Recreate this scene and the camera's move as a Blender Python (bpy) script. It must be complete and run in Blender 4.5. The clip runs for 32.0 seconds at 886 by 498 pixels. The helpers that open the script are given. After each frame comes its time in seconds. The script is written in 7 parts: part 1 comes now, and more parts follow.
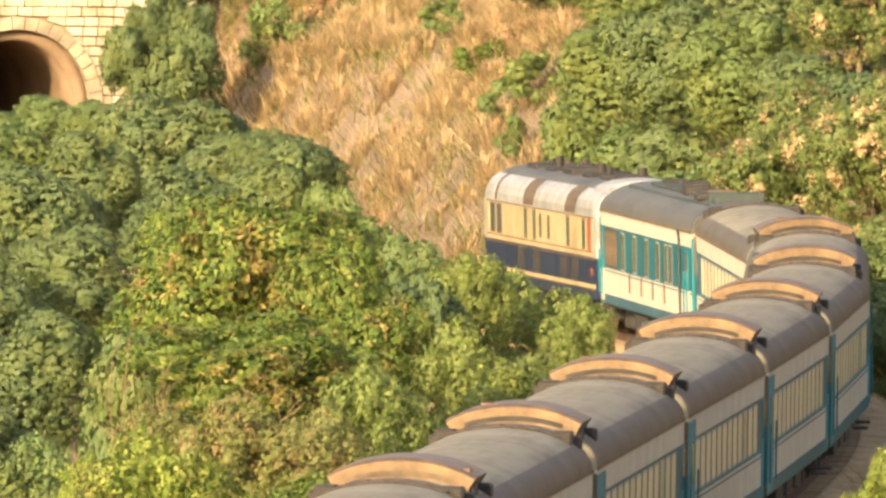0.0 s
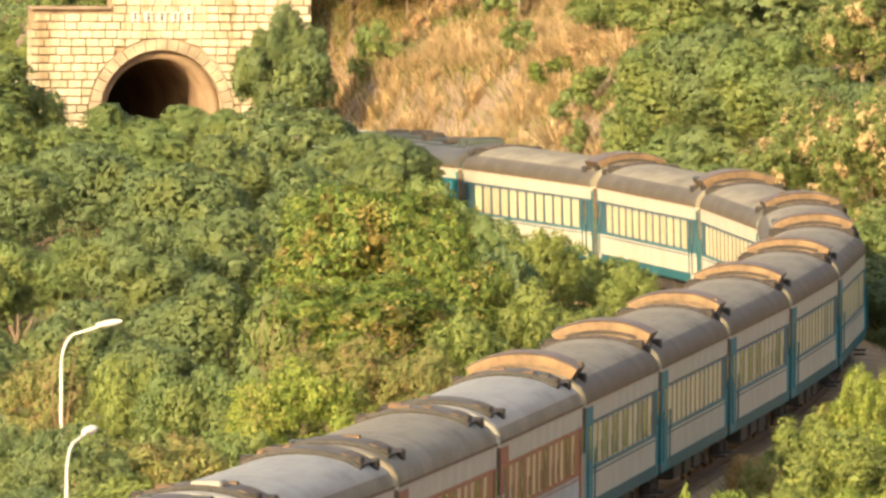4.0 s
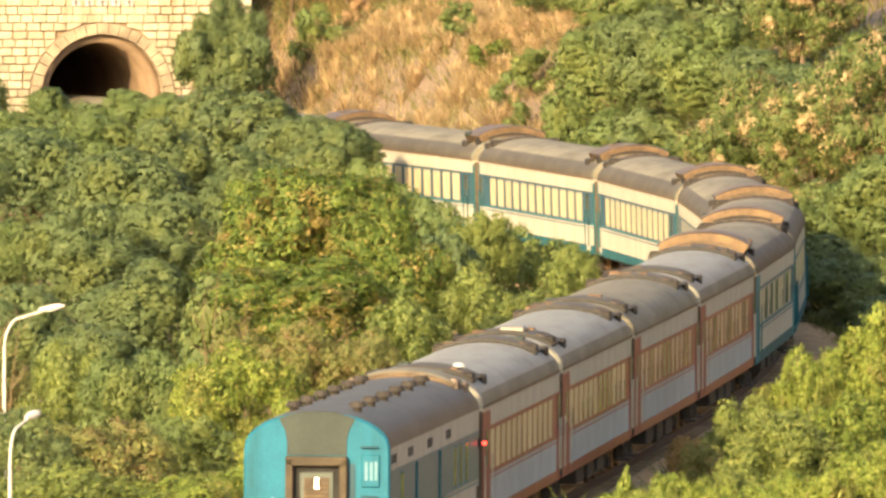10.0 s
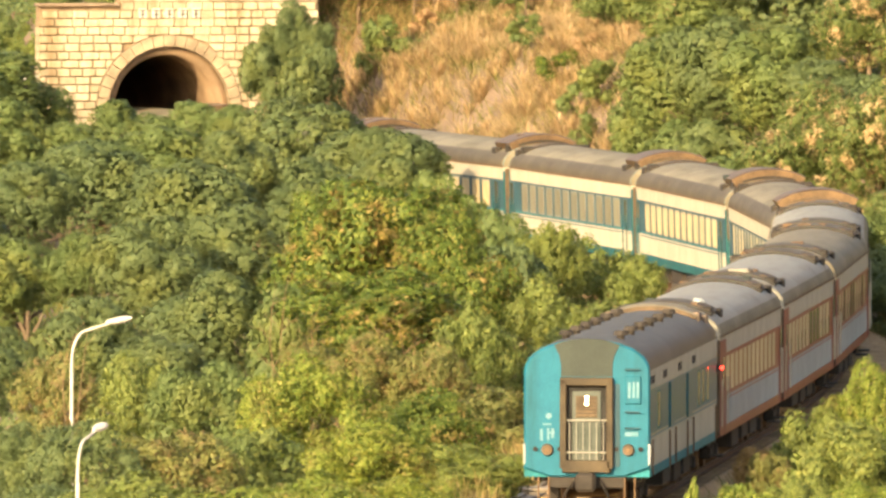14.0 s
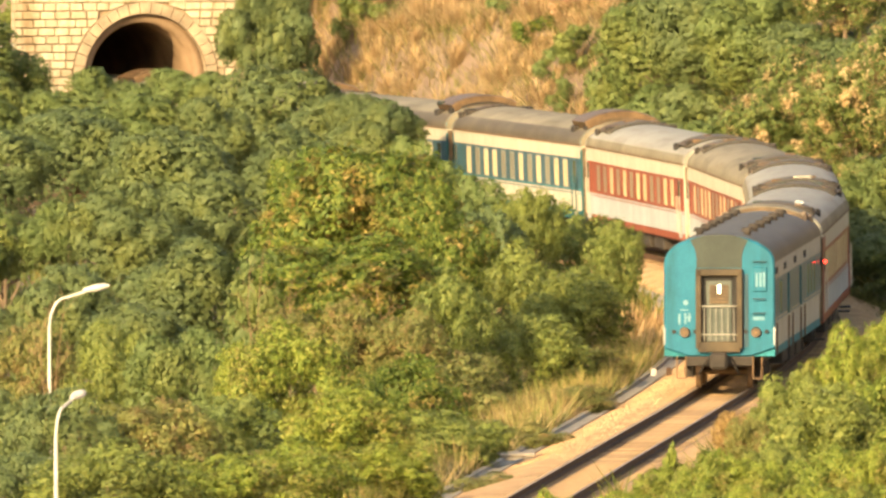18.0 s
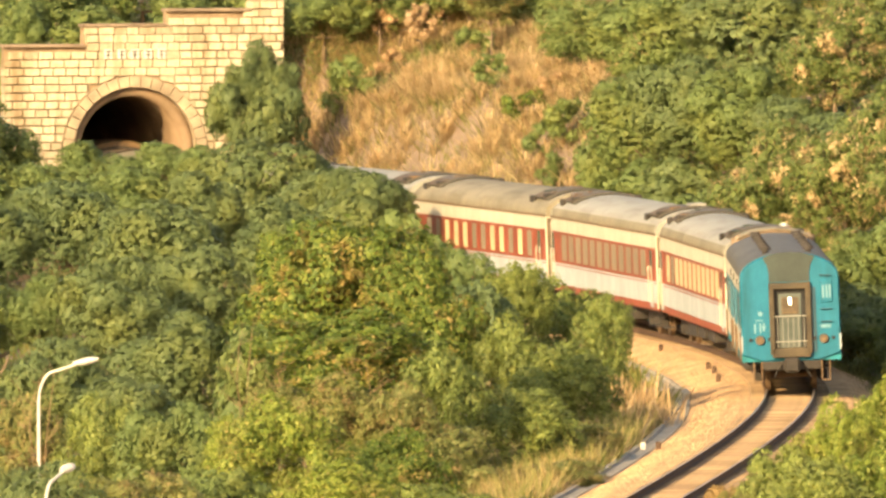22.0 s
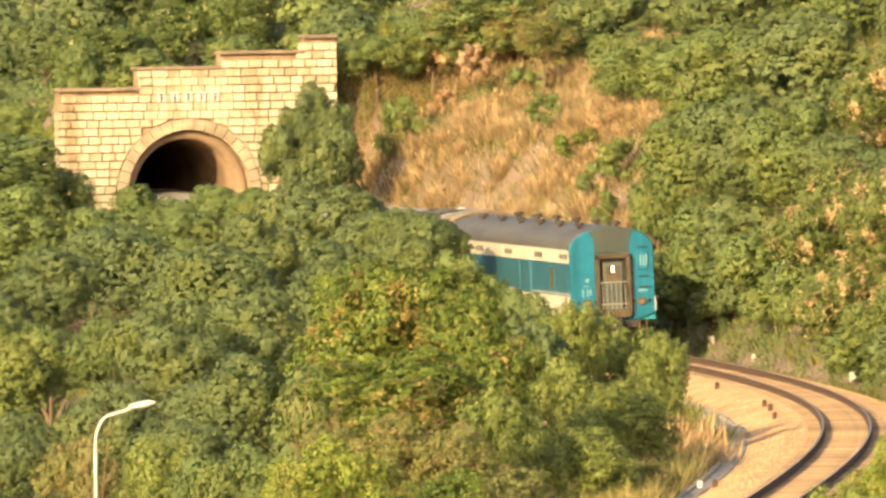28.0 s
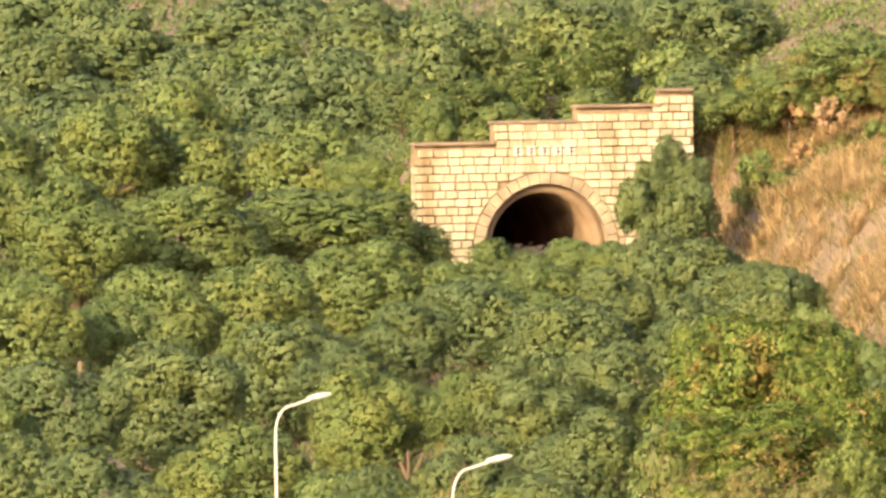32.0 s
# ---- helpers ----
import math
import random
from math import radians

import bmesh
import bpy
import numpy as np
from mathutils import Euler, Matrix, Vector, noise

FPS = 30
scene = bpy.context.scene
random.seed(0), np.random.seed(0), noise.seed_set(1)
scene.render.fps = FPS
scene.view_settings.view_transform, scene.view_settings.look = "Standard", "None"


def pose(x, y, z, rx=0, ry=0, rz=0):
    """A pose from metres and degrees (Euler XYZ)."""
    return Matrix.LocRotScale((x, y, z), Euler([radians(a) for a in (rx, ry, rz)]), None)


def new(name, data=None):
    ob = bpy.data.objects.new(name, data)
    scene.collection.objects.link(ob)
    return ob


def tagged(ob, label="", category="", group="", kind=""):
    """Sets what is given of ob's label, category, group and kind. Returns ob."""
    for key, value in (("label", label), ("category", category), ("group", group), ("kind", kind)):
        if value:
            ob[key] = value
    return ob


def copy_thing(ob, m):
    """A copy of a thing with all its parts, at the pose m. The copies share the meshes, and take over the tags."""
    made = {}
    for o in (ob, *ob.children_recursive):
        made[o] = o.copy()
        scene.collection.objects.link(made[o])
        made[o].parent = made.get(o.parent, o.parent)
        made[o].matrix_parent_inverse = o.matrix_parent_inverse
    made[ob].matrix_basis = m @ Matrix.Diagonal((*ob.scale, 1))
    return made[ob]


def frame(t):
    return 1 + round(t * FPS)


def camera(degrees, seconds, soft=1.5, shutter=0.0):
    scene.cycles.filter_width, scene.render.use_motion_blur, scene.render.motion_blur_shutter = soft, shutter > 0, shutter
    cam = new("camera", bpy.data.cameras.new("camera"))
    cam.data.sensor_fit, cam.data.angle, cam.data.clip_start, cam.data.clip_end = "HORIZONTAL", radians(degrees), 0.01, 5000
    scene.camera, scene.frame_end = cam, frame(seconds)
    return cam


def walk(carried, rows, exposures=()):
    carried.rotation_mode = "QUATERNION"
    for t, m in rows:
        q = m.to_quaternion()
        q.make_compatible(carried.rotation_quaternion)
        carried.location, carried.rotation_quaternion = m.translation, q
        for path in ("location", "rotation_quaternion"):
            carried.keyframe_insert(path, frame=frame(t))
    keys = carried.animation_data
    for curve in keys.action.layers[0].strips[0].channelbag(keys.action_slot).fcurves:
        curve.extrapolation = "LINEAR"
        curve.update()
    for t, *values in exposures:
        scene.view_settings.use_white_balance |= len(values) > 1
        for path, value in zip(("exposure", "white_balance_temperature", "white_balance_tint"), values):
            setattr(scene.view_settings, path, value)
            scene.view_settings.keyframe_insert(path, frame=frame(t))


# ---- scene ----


def aim(x, y, z, tilt, turn, roll):
    """Camera pose: tilt below the horizon, turn to the right and roll, in degrees."""
    return pose(x, y, z, 90 - tilt, 0, -turn) @ pose(0, 0, 0, 0, 0, roll)


cam = camera(2.9247, 32.0, soft=2.75)
walk(cam, [
    (0, aim(0.44, 112, 16.853, 1.658, 0.2219, 0.804)),
    (0.5, aim(0.4, 93, 17.95, 1.7815, 0.2313, 0.856)),
    (1, aim(0.26, 74, 17.299, 1.6852, 0.2091, 0.955)),
    (1.5, aim(0.06, 60, 17.514, 1.6838, 0.0711, 0.742)),
    (2, aim(-0.03, 47, 18.01, 1.683, -0.0283, 0.713)),
    (2.5, aim(-0.05, 30, 18.226, 1.6103, -0.0707, 0.695)),
    (4.5, aim(0, 0, 19.237, 1.6757, -0.0083, 0.39)),
    (5, aim(0, 0, 19.237, 1.7645, 0.0016, 0.369)),
    (5.5, aim(0, 0, 19.237, 1.8352, 0.0211, 0.332)),
    (6, aim(0, 0, 19.237, 1.8287, 0.0436, 0.356)),
    (6.5, aim(0, 0, 19.237, 1.8067, 0.0326, 0.371)),
    (7, aim(0, 0, 19.237, 1.774, 0.0303, 0.295)),
    (7.5, aim(0, 0, 19.237, 1.7741, 0.0415, 0.33)),
    (8, aim(0, 0, 19.237, 1.7716, 0.0497, 0.364)),
    (8.5, aim(0, 0, 19.237, 1.7631, 0.0703, 0.305)),
    (9, aim(0, 0, 19.237, 1.7795, 0.0803, 0.335)),
    (9.5, aim(0, 0, 19.237, 1.7848, 0.1086, 0.288)),
    (10, aim(0, 0, 19.237, 1.7013, 0.1619, 0.21)),
    (10.5, aim(0, 0, 19.237, 1.6629, 0.2108, 0.226)),
    (11, aim(0, 0, 19.237, 1.673, 0.2016, 0.156)),
    (11.5, aim(0, 0, 19.237, 1.7064, 0.172, 0.208)),
    (12, aim(0, 0, 19.237, 1.6745, 0.147, 0.123)),
    (12.5, aim(0, 0, 19.237, 1.644, 0.088, 0.088)),
    (13, aim(0, 0, 19.237, 1.6339, -0, 0)),
    (13.5, aim(0, 0, 19.237, 1.6412, -0.0622, 0.133)),
    (15.5, aim(0, 0, 19.237, 1.7306, -0.0272, -0.139)),
    (16, aim(0, 0, 19.237, 1.7213, -0.0014, -0.125)),
    (16.5, aim(0, 0, 19.237, 1.7208, 0.0092, -0.021)),
    (17, aim(0, 0, 19.237, 1.7157, -0.0085, 0.037)),
    (17.5, aim(0, 0, 19.237, 1.7719, -0.0204, -0.082)),
    (18, aim(0, 0, 19.237, 1.7766, 0.0154, -0.19)),
    (18.5, aim(0, 0, 19.237, 1.6649, 0.0388, -0.243)),
    (19, aim(0, 0, 19.237, 1.6017, 0.0318, -0.126)),
    (19.5, aim(0, 0, 19.237, 1.534, -0.003, -0.025)),
    (20, aim(0, 0, 19.237, 1.4942, 0.0522, -0.116)),
    (20.5, aim(0, 0, 19.237, 1.5037, 0.0724, -0.046)),
    (21, aim(0, 0, 19.237, 1.5265, 0.0809, -0.032)),
    (21.5, aim(0, 0, 19.237, 1.5274, 0.0706, -0.134)),
    (22, aim(0, 0, 19.237, 1.5331, 0.0509, -0.148)),
    (22.5, aim(0, 0, 19.237, 1.5599, 0.0182, -0.254)),
    (23, aim(0, 0, 19.237, 1.5342, 0.0024, -0.406)),
    (23.5, aim(0, 0, 19.237, 1.5045, 0.0066, -0.465)),
    (24, aim(0, 0, 19.237, 1.4611, 0.0215, -0.482)),
    (24.5, aim(0, 0, 19.237, 1.4848, 0.0046, -0.525)),
    (25, aim(0, 0, 19.237, 1.4971, -0.0101, -0.529)),
    (25.5, aim(0, 0, 19.237, 1.4912, -0.0419, -0.61)),
    (27.5, aim(0, 0, 19.237, 1.422, -0.0974, -0.813)),
    (28, aim(0, 0, 19.237, 1.3988, -0.1295, -0.683)),
    (28.5, aim(0, 0, 19.237, 1.4173, -0.2108, -0.734)),
    (29, aim(0, 0, 19.237, 1.3975, -0.4169, -0.824)),
    (29.5, aim(0, 0, 19.237, 1.3917, -0.651, -0.877)),
    (30, aim(0, 0, 19.237, 1.3877, -0.9521, -1.02)),
    (30.5, aim(0, 0, 19.237, 1.3813, -1.2414, -0.914)),
    (31, aim(0, 0, 19.237, 1.3298, -1.4124, -0.944)),
    (31.5, aim(0, 0, 19.237, 1.2287, -1.3749, -0.869)),
    (32, aim(0, 0, 19.237, 1.206, -1.3054, -0.873)),
], exposures=[(0, 1.64, 6750, 11), (6, 1.57, 6900, 10), (13, 1.57, 7050, 10), (18, 1.50, 7550, 10), (28, 1.48, 7450, 11), (31, 1.50, 6700, 14), (32, 1.50, 6700, 14)])

# ---- light ----
SUN_TRAVEL = Vector((0.45, 0.89, 0)).normalized()
SUN_EL = radians(19)
world = bpy.data.worlds.new("sky")
scene.world = world
world.use_nodes = True
wn = world.node_tree.nodes
sky = wn.new("ShaderNodeTexSky")
sky.sky_type = "NISHITA"
sky.sun_disc = False
sky.sun_elevation = SUN_EL
sky.sun_rotation = math.atan2(-SUN_TRAVEL.x, -SUN_TRAVEL.y)
sky.dust_density = 3.0
world.node_tree.links.new(sky.outputs[0], wn["Background"].inputs[0])
wn["Background"].inputs[1].default_value = 0.15

sun_data = bpy.data.lights.new("sun", "SUN")
sun_data.energy = 3.75
sun_data.angle = radians(0.6)
sun_data.color = (1.0, 0.77, 0.45)
sun = new("sun", sun_data)
sun_way = Vector((SUN_TRAVEL.x * math.cos(SUN_EL), SUN_TRAVEL.y * math.cos(SUN_EL), -math.sin(SUN_EL)))
sun.matrix_world = Matrix.Translation((-60, 250, 120)) @ sun_way.to_track_quat("-Z", "Y").to_matrix().to_4x4()


# ---- materials ----
def nodes_of(name, rough=0.8, metal=0.0, spec=0.3):
    m = bpy.data.materials.new(name)
    m.use_nodes = True
    nt = m.node_tree
    b = nt.nodes["Principled BSDF"]
    b.inputs["Roughness"].default_value = rough
    b.inputs["Metallic"].default_value = metal
    b.inputs["Specular IOR Level"].default_value = spec
    return m, nt, b


def noise_node(nt, scale, detail=4.0, rough=0.6, kind="Object"):
    tc = nt.nodes.new("ShaderNodeTexCoord")
    n = nt.nodes.new("ShaderNodeTexNoise")
    n.inputs["Scale"].default_value = scale
    n.inputs["Detail"].default_value = detail
    n.inputs["Roughness"].default_value = rough
    nt.links.new(tc.outputs[kind], n.inputs["Vector"])
    return n


def ramp_node(nt, src, stops):
    r = nt.nodes.new("ShaderNodeValToRGB")
    while len(r.color_ramp.elements) < len(stops):
        r.color_ramp.elements.new(0.5)
    for e, (p, c) in zip(r.color_ramp.elements, stops):
        e.position, e.color = p, (*c, 1)
    nt.links.new(src, r.inputs[0])
    return r


def mix_node(nt, fac, a, b, blend="MIX"):
    m = nt.nodes.new("ShaderNodeMix")
    m.data_type, m.blend_type = "RGBA", blend
    for sock, value in ((m.inputs[0], fac), (m.inputs[6], a), (m.inputs[7], b)):
        if hasattr(value, "links"):
            nt.links.new(value, sock)
        elif isinstance(value, (int, float)):
            sock.default_value = value
        else:
            sock.default_value = (*value, 1)
    return m.outputs[2]


def bump_node(nt, b, height, strength, distance):
    k = nt.nodes.new("ShaderNodeBump")
    k.inputs["Strength"].default_value = strength
    k.inputs["Distance"].default_value = distance
    nt.links.new(height, k.inputs["Height"])
    nt.links.new(k.outputs[0], b.inputs["Normal"])


def plain(name, lo, hi, scale=3.0, rough=0.7, metal=0.0, spec=0.3, fine=25.0, bump=0.3, depth=0.01, streak=None, grime=0.8):
    """Two tones in two scales of noise, with a fine relief."""
    m, nt, b = nodes_of(name, rough, metal, spec)
    n1, n2 = noise_node(nt, scale), noise_node(nt, fine)
    r = ramp_node(nt, n1.outputs[0], [(0.3, lo), (0.7, hi)])
    r2 = ramp_node(nt, n2.outputs[0], [(0.35, (0.82, 0.82, 0.82)), (0.65, (1, 1, 1))])
    col = mix_node(nt, 1.0, r.outputs[0], r2.outputs[0], "MULTIPLY")
    if streak:
        n3 = noise_node(nt, 1.0, 3.0)
        mp = nt.nodes.new("ShaderNodeMapping")
        mp.inputs["Scale"].default_value = streak
        nt.links.new(n3.inputs["Vector"].links[0].from_socket, mp.inputs[0])
        nt.links.new(mp.outputs[0], n3.inputs["Vector"])
        r3 = ramp_node(nt, n3.outputs[0], [(0.45, (1, 1, 1)), (0.75, (0.62, 0.56, 0.48))])
        col = mix_node(nt, grime, col, r3.outputs[0], "MULTIPLY")
    nt.links.new(col, b.inputs["Base Color"])
    bump_node(nt, b, n2.outputs[0], bump, depth)
    return m


def leaf_material(name, stops, through_light=0.35, patch=0.5, patch_stops=None, edge=(0.48, 0.60)):
    """Leaves: a tone for each leaf, with patches of another tone over the crown, partly letting light through."""
    m, nt, b = nodes_of(name, 0.55, 0.0, 0.25)
    g = nt.nodes.new("ShaderNodeNewGeometry")
    r = ramp_node(nt, g.outputs["Random Per Island"], stops)
    col = r.outputs[0]
    if patch_stops:
        n = noise_node(nt, patch, 3.0)
        f = ramp_node(nt, n.outputs[0], [(edge[0], (0, 0, 0)), (edge[1], (1, 1, 1))])
        r2 = ramp_node(nt, g.outputs["Random Per Island"], patch_stops)
        col = mix_node(nt, f.outputs[0], col, r2.outputs[0])
    oi = nt.nodes.new("ShaderNodeObjectInfo")
    tone = ramp_node(nt, oi.outputs["Random"], [(0.0, (0.88, 0.91, 0.9)), (1.0, (1.08, 1.05, 0.96))])
    col = mix_node(nt, 1.0, col, tone.outputs[0], "MULTIPLY")
    nt.links.new(col, b.inputs["Base Color"])
    t = nt.nodes.new("ShaderNodeBsdfTranslucent")
    nt.links.new(col, t.inputs[0])
    mx = nt.nodes.new("ShaderNodeMixShader")
    mx.inputs[0].default_value = through_light
    nt.links.new(b.outputs[0], mx.inputs[1])
    nt.links.new(t.outputs[0], mx.inputs[2])
    nt.links.new(mx.outputs[0], nt.nodes["Material Output"].inputs[0])
    return m


LEAF_DARK = leaf_material("leaf_dark", [(0.0, (0.094, 0.134, 0.06)), (0.6, (0.12, 0.164, 0.07)), (1.0, (0.15, 0.192, 0.078))], 0.35, 1.4, [(0.0, (0.114, 0.148, 0.055)), (0.6, (0.144, 0.18, 0.063)), (1.0, (0.174, 0.206, 0.072))])
LEAF_MID = leaf_material("leaf_mid", [(0.0, (0.112, 0.158, 0.058)), (0.6, (0.14, 0.192, 0.066)), (1.0, (0.178, 0.225, 0.076))], 0.35, 1.4, [(0.0, (0.126, 0.158, 0.05)), (0.6, (0.162, 0.195, 0.058)), (1.0, (0.2, 0.228, 0.068))])
LEAF_BRIGHT = leaf_material("leaf_bright", [(0.0, (0.062, 0.106, 0.024)), (0.55, (0.13, 0.185, 0.036)), (0.95, (0.22, 0.25, 0.05)), (1.0, (0.38, 0.28, 0.1))],
                            0.4, 2.2, [(0.0, (0.11, 0.115, 0.03)), (0.5, (0.22, 0.18, 0.045)), (0.8, (0.3, 0.21, 0.065)), (1.0, (0.42, 0.3, 0.13))], edge=(0.53, 0.63))
LEAF_YELLOW = leaf_material("leaf_yellow", [(0.0, (0.078, 0.115, 0.038)), (0.5, (0.125, 0.165, 0.05)), (1.0, (0.185, 0.212, 0.062))],
                            0.35, 3.2, [(0.0, (0.28, 0.195, 0.095)), (0.45, (0.47, 0.335, 0.185)), (1.0, (0.58, 0.43, 0.25))], edge=(0.53, 0.6))
LEAF_OLIVE = leaf_material("leaf_olive", [(0.0, (0.125, 0.168, 0.05)), (0.55, (0.198, 0.246, 0.066)), (1.0, (0.285, 0.31, 0.09))],
                           0.4, 2.0, [(0.0, (0.1, 0.135, 0.045)), (0.6, (0.15, 0.185, 0.055)), (1.0, (0.22, 0.235, 0.07))])
LEAF_SCRUB = leaf_material("leaf_scrub", [(0.0, (0.11, 0.132, 0.045)), (0.55, (0.18, 0.192, 0.062)), (1.0, (0.26, 0.25, 0.088))],
                           0.35, 2.4, [(0.0, (0.15, 0.112, 0.05)), (0.5, (0.23, 0.168, 0.075)), (1.0, (0.34, 0.245, 0.115))], edge=(0.53, 0.62))
LEAF_FORE = leaf_material("leaf_fore", [(0.0, (0.115, 0.165, 0.034)), (0.5, (0.205, 0.268, 0.05)), (1.0, (0.34, 0.36, 0.085))],
                          0.42, 1.8, [(0.0, (0.09, 0.12, 0.03)), (0.5, (0.2, 0.215, 0.05)), (0.85, (0.28, 0.28, 0.08)), (1.0, (0.3, 0.2, 0.09))])
LEAF_FLUSH = leaf_material("leaf_flush", [(0.0, (0.24, 0.155, 0.085)), (0.5, (0.42, 0.28, 0.165)), (1.0, (0.54, 0.39, 0.24))], 0.35)
LEAF_FLOWER = leaf_material("leaf_flower", [(0.0, (0.06, 0.095, 0.03)), (0.6, (0.1, 0.14, 0.04)), (1.0, (0.15, 0.18, 0.05))], 0.35, 5.5,
                            [(0.0, (0.3, 0.3, 0.1)), (0.4, (0.5, 0.48, 0.2)), (1.0, (0.62, 0.6, 0.3))], edge=(0.62, 0.67))
GRASS_DRY = leaf_material("dry_grass", [(0.0, (0.27, 0.19, 0.105)), (0.5, (0.42, 0.315, 0.178)), (1.0, (0.57, 0.45, 0.265))], 0.4, 0.25,
                          [(0.0, (0.2, 0.135, 0.075)), (0.6, (0.33, 0.245, 0.12)), (1.0, (0.4, 0.33, 0.145))])
GRASS_GREEN = leaf_material("rough_grass", [(0.0, (0.06, 0.075, 0.02)), (0.5, (0.11, 0.13, 0.03)), (0.8, (0.17, 0.16, 0.04)), (1.0, (0.25, 0.19, 0.07))], 0.3)
GRASS_RUST = leaf_material("rust_grass", [(0.0, (0.18, 0.115, 0.05)), (0.6, (0.32, 0.215, 0.09)), (1.0, (0.44, 0.32, 0.14))], 0.3)
REED = leaf_material("reed_dry", [(0.0, (0.27, 0.175, 0.095)), (0.6, (0.43, 0.3, 0.165)), (1.0, (0.56, 0.42, 0.245))], 0.3)
BARK = plain("bark", (0.1, 0.07, 0.045), (0.2, 0.15, 0.1), 2.0, 0.9, bump=0.6, depth=0.02)
EARTH = plain("earth", (0.14, 0.1, 0.072), (0.24, 0.175, 0.125), 0.35, 0.95, fine=4.0, bump=0.6, depth=0.1)
BALLAST = plain("ballast", (0.35, 0.205, 0.098), (0.6, 0.395, 0.205), 1.1, 0.95, fine=9.0, bump=0.9, depth=0.06)


def sleeper_material():
    """Old concrete sleepers, some bare and dark, some dusted over with sand."""
    m, nt, b = nodes_of("sleeper_concrete", 0.9)
    oi = nt.nodes.new("ShaderNodeObjectInfo")
    r = ramp_node(nt, oi.outputs["Random"], [(0.0, (0.2, 0.132, 0.074)), (0.5, (0.28, 0.19, 0.108)), (1.0, (0.39, 0.275, 0.155))])
    n = noise_node(nt, 6.0)
    r2 = ramp_node(nt, n.outputs[0], [(0.35, (0.7, 0.7, 0.7)), (0.65, (1, 1, 1))])
    nt.links.new(mix_node(nt, 1.0, r.outputs[0], r2.outputs[0], "MULTIPLY"), b.inputs["Base Color"])
    return m


SLEEPER = sleeper_material()
BED_STAINED = plain("bed_stained", (0.3, 0.19, 0.1), (0.5, 0.34, 0.185), 0.9, 0.95, fine=9.0, bump=0.8, depth=0.05)
RAIL_SIDE = plain("rail_rust", (0.055, 0.03, 0.018), (0.1, 0.055, 0.03), 3.0, 0.8)
RAIL_TOP = plain("rail_steel", (0.2, 0.15, 0.11), (0.32, 0.26, 0.2), 3.0, 0.45, 0.7)
CONCRETE = plain("concrete", (0.22, 0.19, 0.15), (0.34, 0.3, 0.24), 0.8, 0.9, bump=0.4)
WHITE_PAINT = plain("white_paint", (0.42, 0.4, 0.36), (0.54, 0.52, 0.47), 4.0, 0.6)
STONE_TONES = [(0.0, (0.33, 0.27, 0.188)), (0.14, (0.4, 0.34, 0.243)), (1.0, (0.5, 0.44, 0.325))]


def stone_material():
    m, nt, b = nodes_of("portal_stone", 0.9, 0.0, 0.2)
    oi = nt.nodes.new("ShaderNodeObjectInfo")
    r = ramp_node(nt, oi.outputs["Random"], STONE_TONES)
    n1, n2 = noise_node(nt, 5.0, 6.0), noise_node(nt, 0.35, 3.0)
    n2.inputs["Vector"].links[0].from_node.object = None
    r1 = ramp_node(nt, n1.outputs[0], [(0.3, (0.72, 0.7, 0.66)), (0.7, (1, 1, 1))])
    col = mix_node(nt, 1.0, r.outputs[0], r1.outputs[0], "MULTIPLY")
    # run-off stains down the wall
    mp = nt.nodes.new("ShaderNodeMapping")
    mp.inputs["Scale"].default_value = (3.2, 1.0, 0.6)
    nt.links.new(n2.inputs["Vector"].links[0].from_socket, mp.inputs[0])
    nt.links.new(mp.outputs[0], n2.inputs["Vector"])
    r3 = ramp_node(nt, n2.outputs[0], [(0.46, (1, 1, 1)), (0.7, (0.62, 0.54, 0.45))])
    col = mix_node(nt, 1.0, col, r3.outputs[0], "MULTIPLY")
    nt.links.new(col, b.inputs["Base Color"])
    bump_node(nt, b, n1.outputs[0], 0.7, 0.04)
    return m


STONE = stone_material()
MORTAR = plain("mortar", (0.16, 0.11, 0.07), (0.3, 0.22, 0.14), 1.5, 0.95)
COPING = plain("coping_weathered", (0.12, 0.09, 0.065), (0.27, 0.2, 0.14), 1.2, 0.95, bump=0.5, depth=0.03)
RING = plain("arch_ring", (0.17, 0.125, 0.085), (0.42, 0.34, 0.23), 1.1, 0.9, bump=0.5, depth=0.03)
LINING = plain("tunnel_lining", (0.17, 0.115, 0.072), (0.28, 0.195, 0.125), 0.6, 0.9, bump=0.4, depth=0.03)

ROOF_DARK = plain("roof_dark", (0.062, 0.056, 0.042), (0.096, 0.088, 0.066), 0.5, 0.55, 0.0, 0.4, streak=(3, 0.3, 1))
ROOF_BROWN = plain("roof_brown", (0.165, 0.145, 0.1), (0.25, 0.22, 0.156), 0.5, 0.65, 0.0, 0.2, streak=(3, 0.3, 1))
SHOULDER = plain("roof_shoulder_brown", (0.07, 0.058, 0.04), (0.12, 0.1, 0.07), 0.6, 0.6, 0.0, 0.25, streak=(3, 0.3, 1))
ROOF_LIGHT = plain("roof_light", (0.225, 0.215, 0.172), (0.305, 0.292, 0.24), 0.5, 0.5, 0.0, 0.4, streak=(3, 0.3, 1))
CREAM = plain("paint_cream", (0.38, 0.35, 0.275), (0.47, 0.435, 0.345), 0.8, 0.58, 0.0, 0.2, streak=(2, 2, 0.2), grime=0.3)
PALE = plain("paint_pale_grey", (0.29, 0.318, 0.318), (0.38, 0.412, 0.41), 0.8, 0.58, 0.0, 0.2, streak=(2, 2, 0.2), grime=0.3)
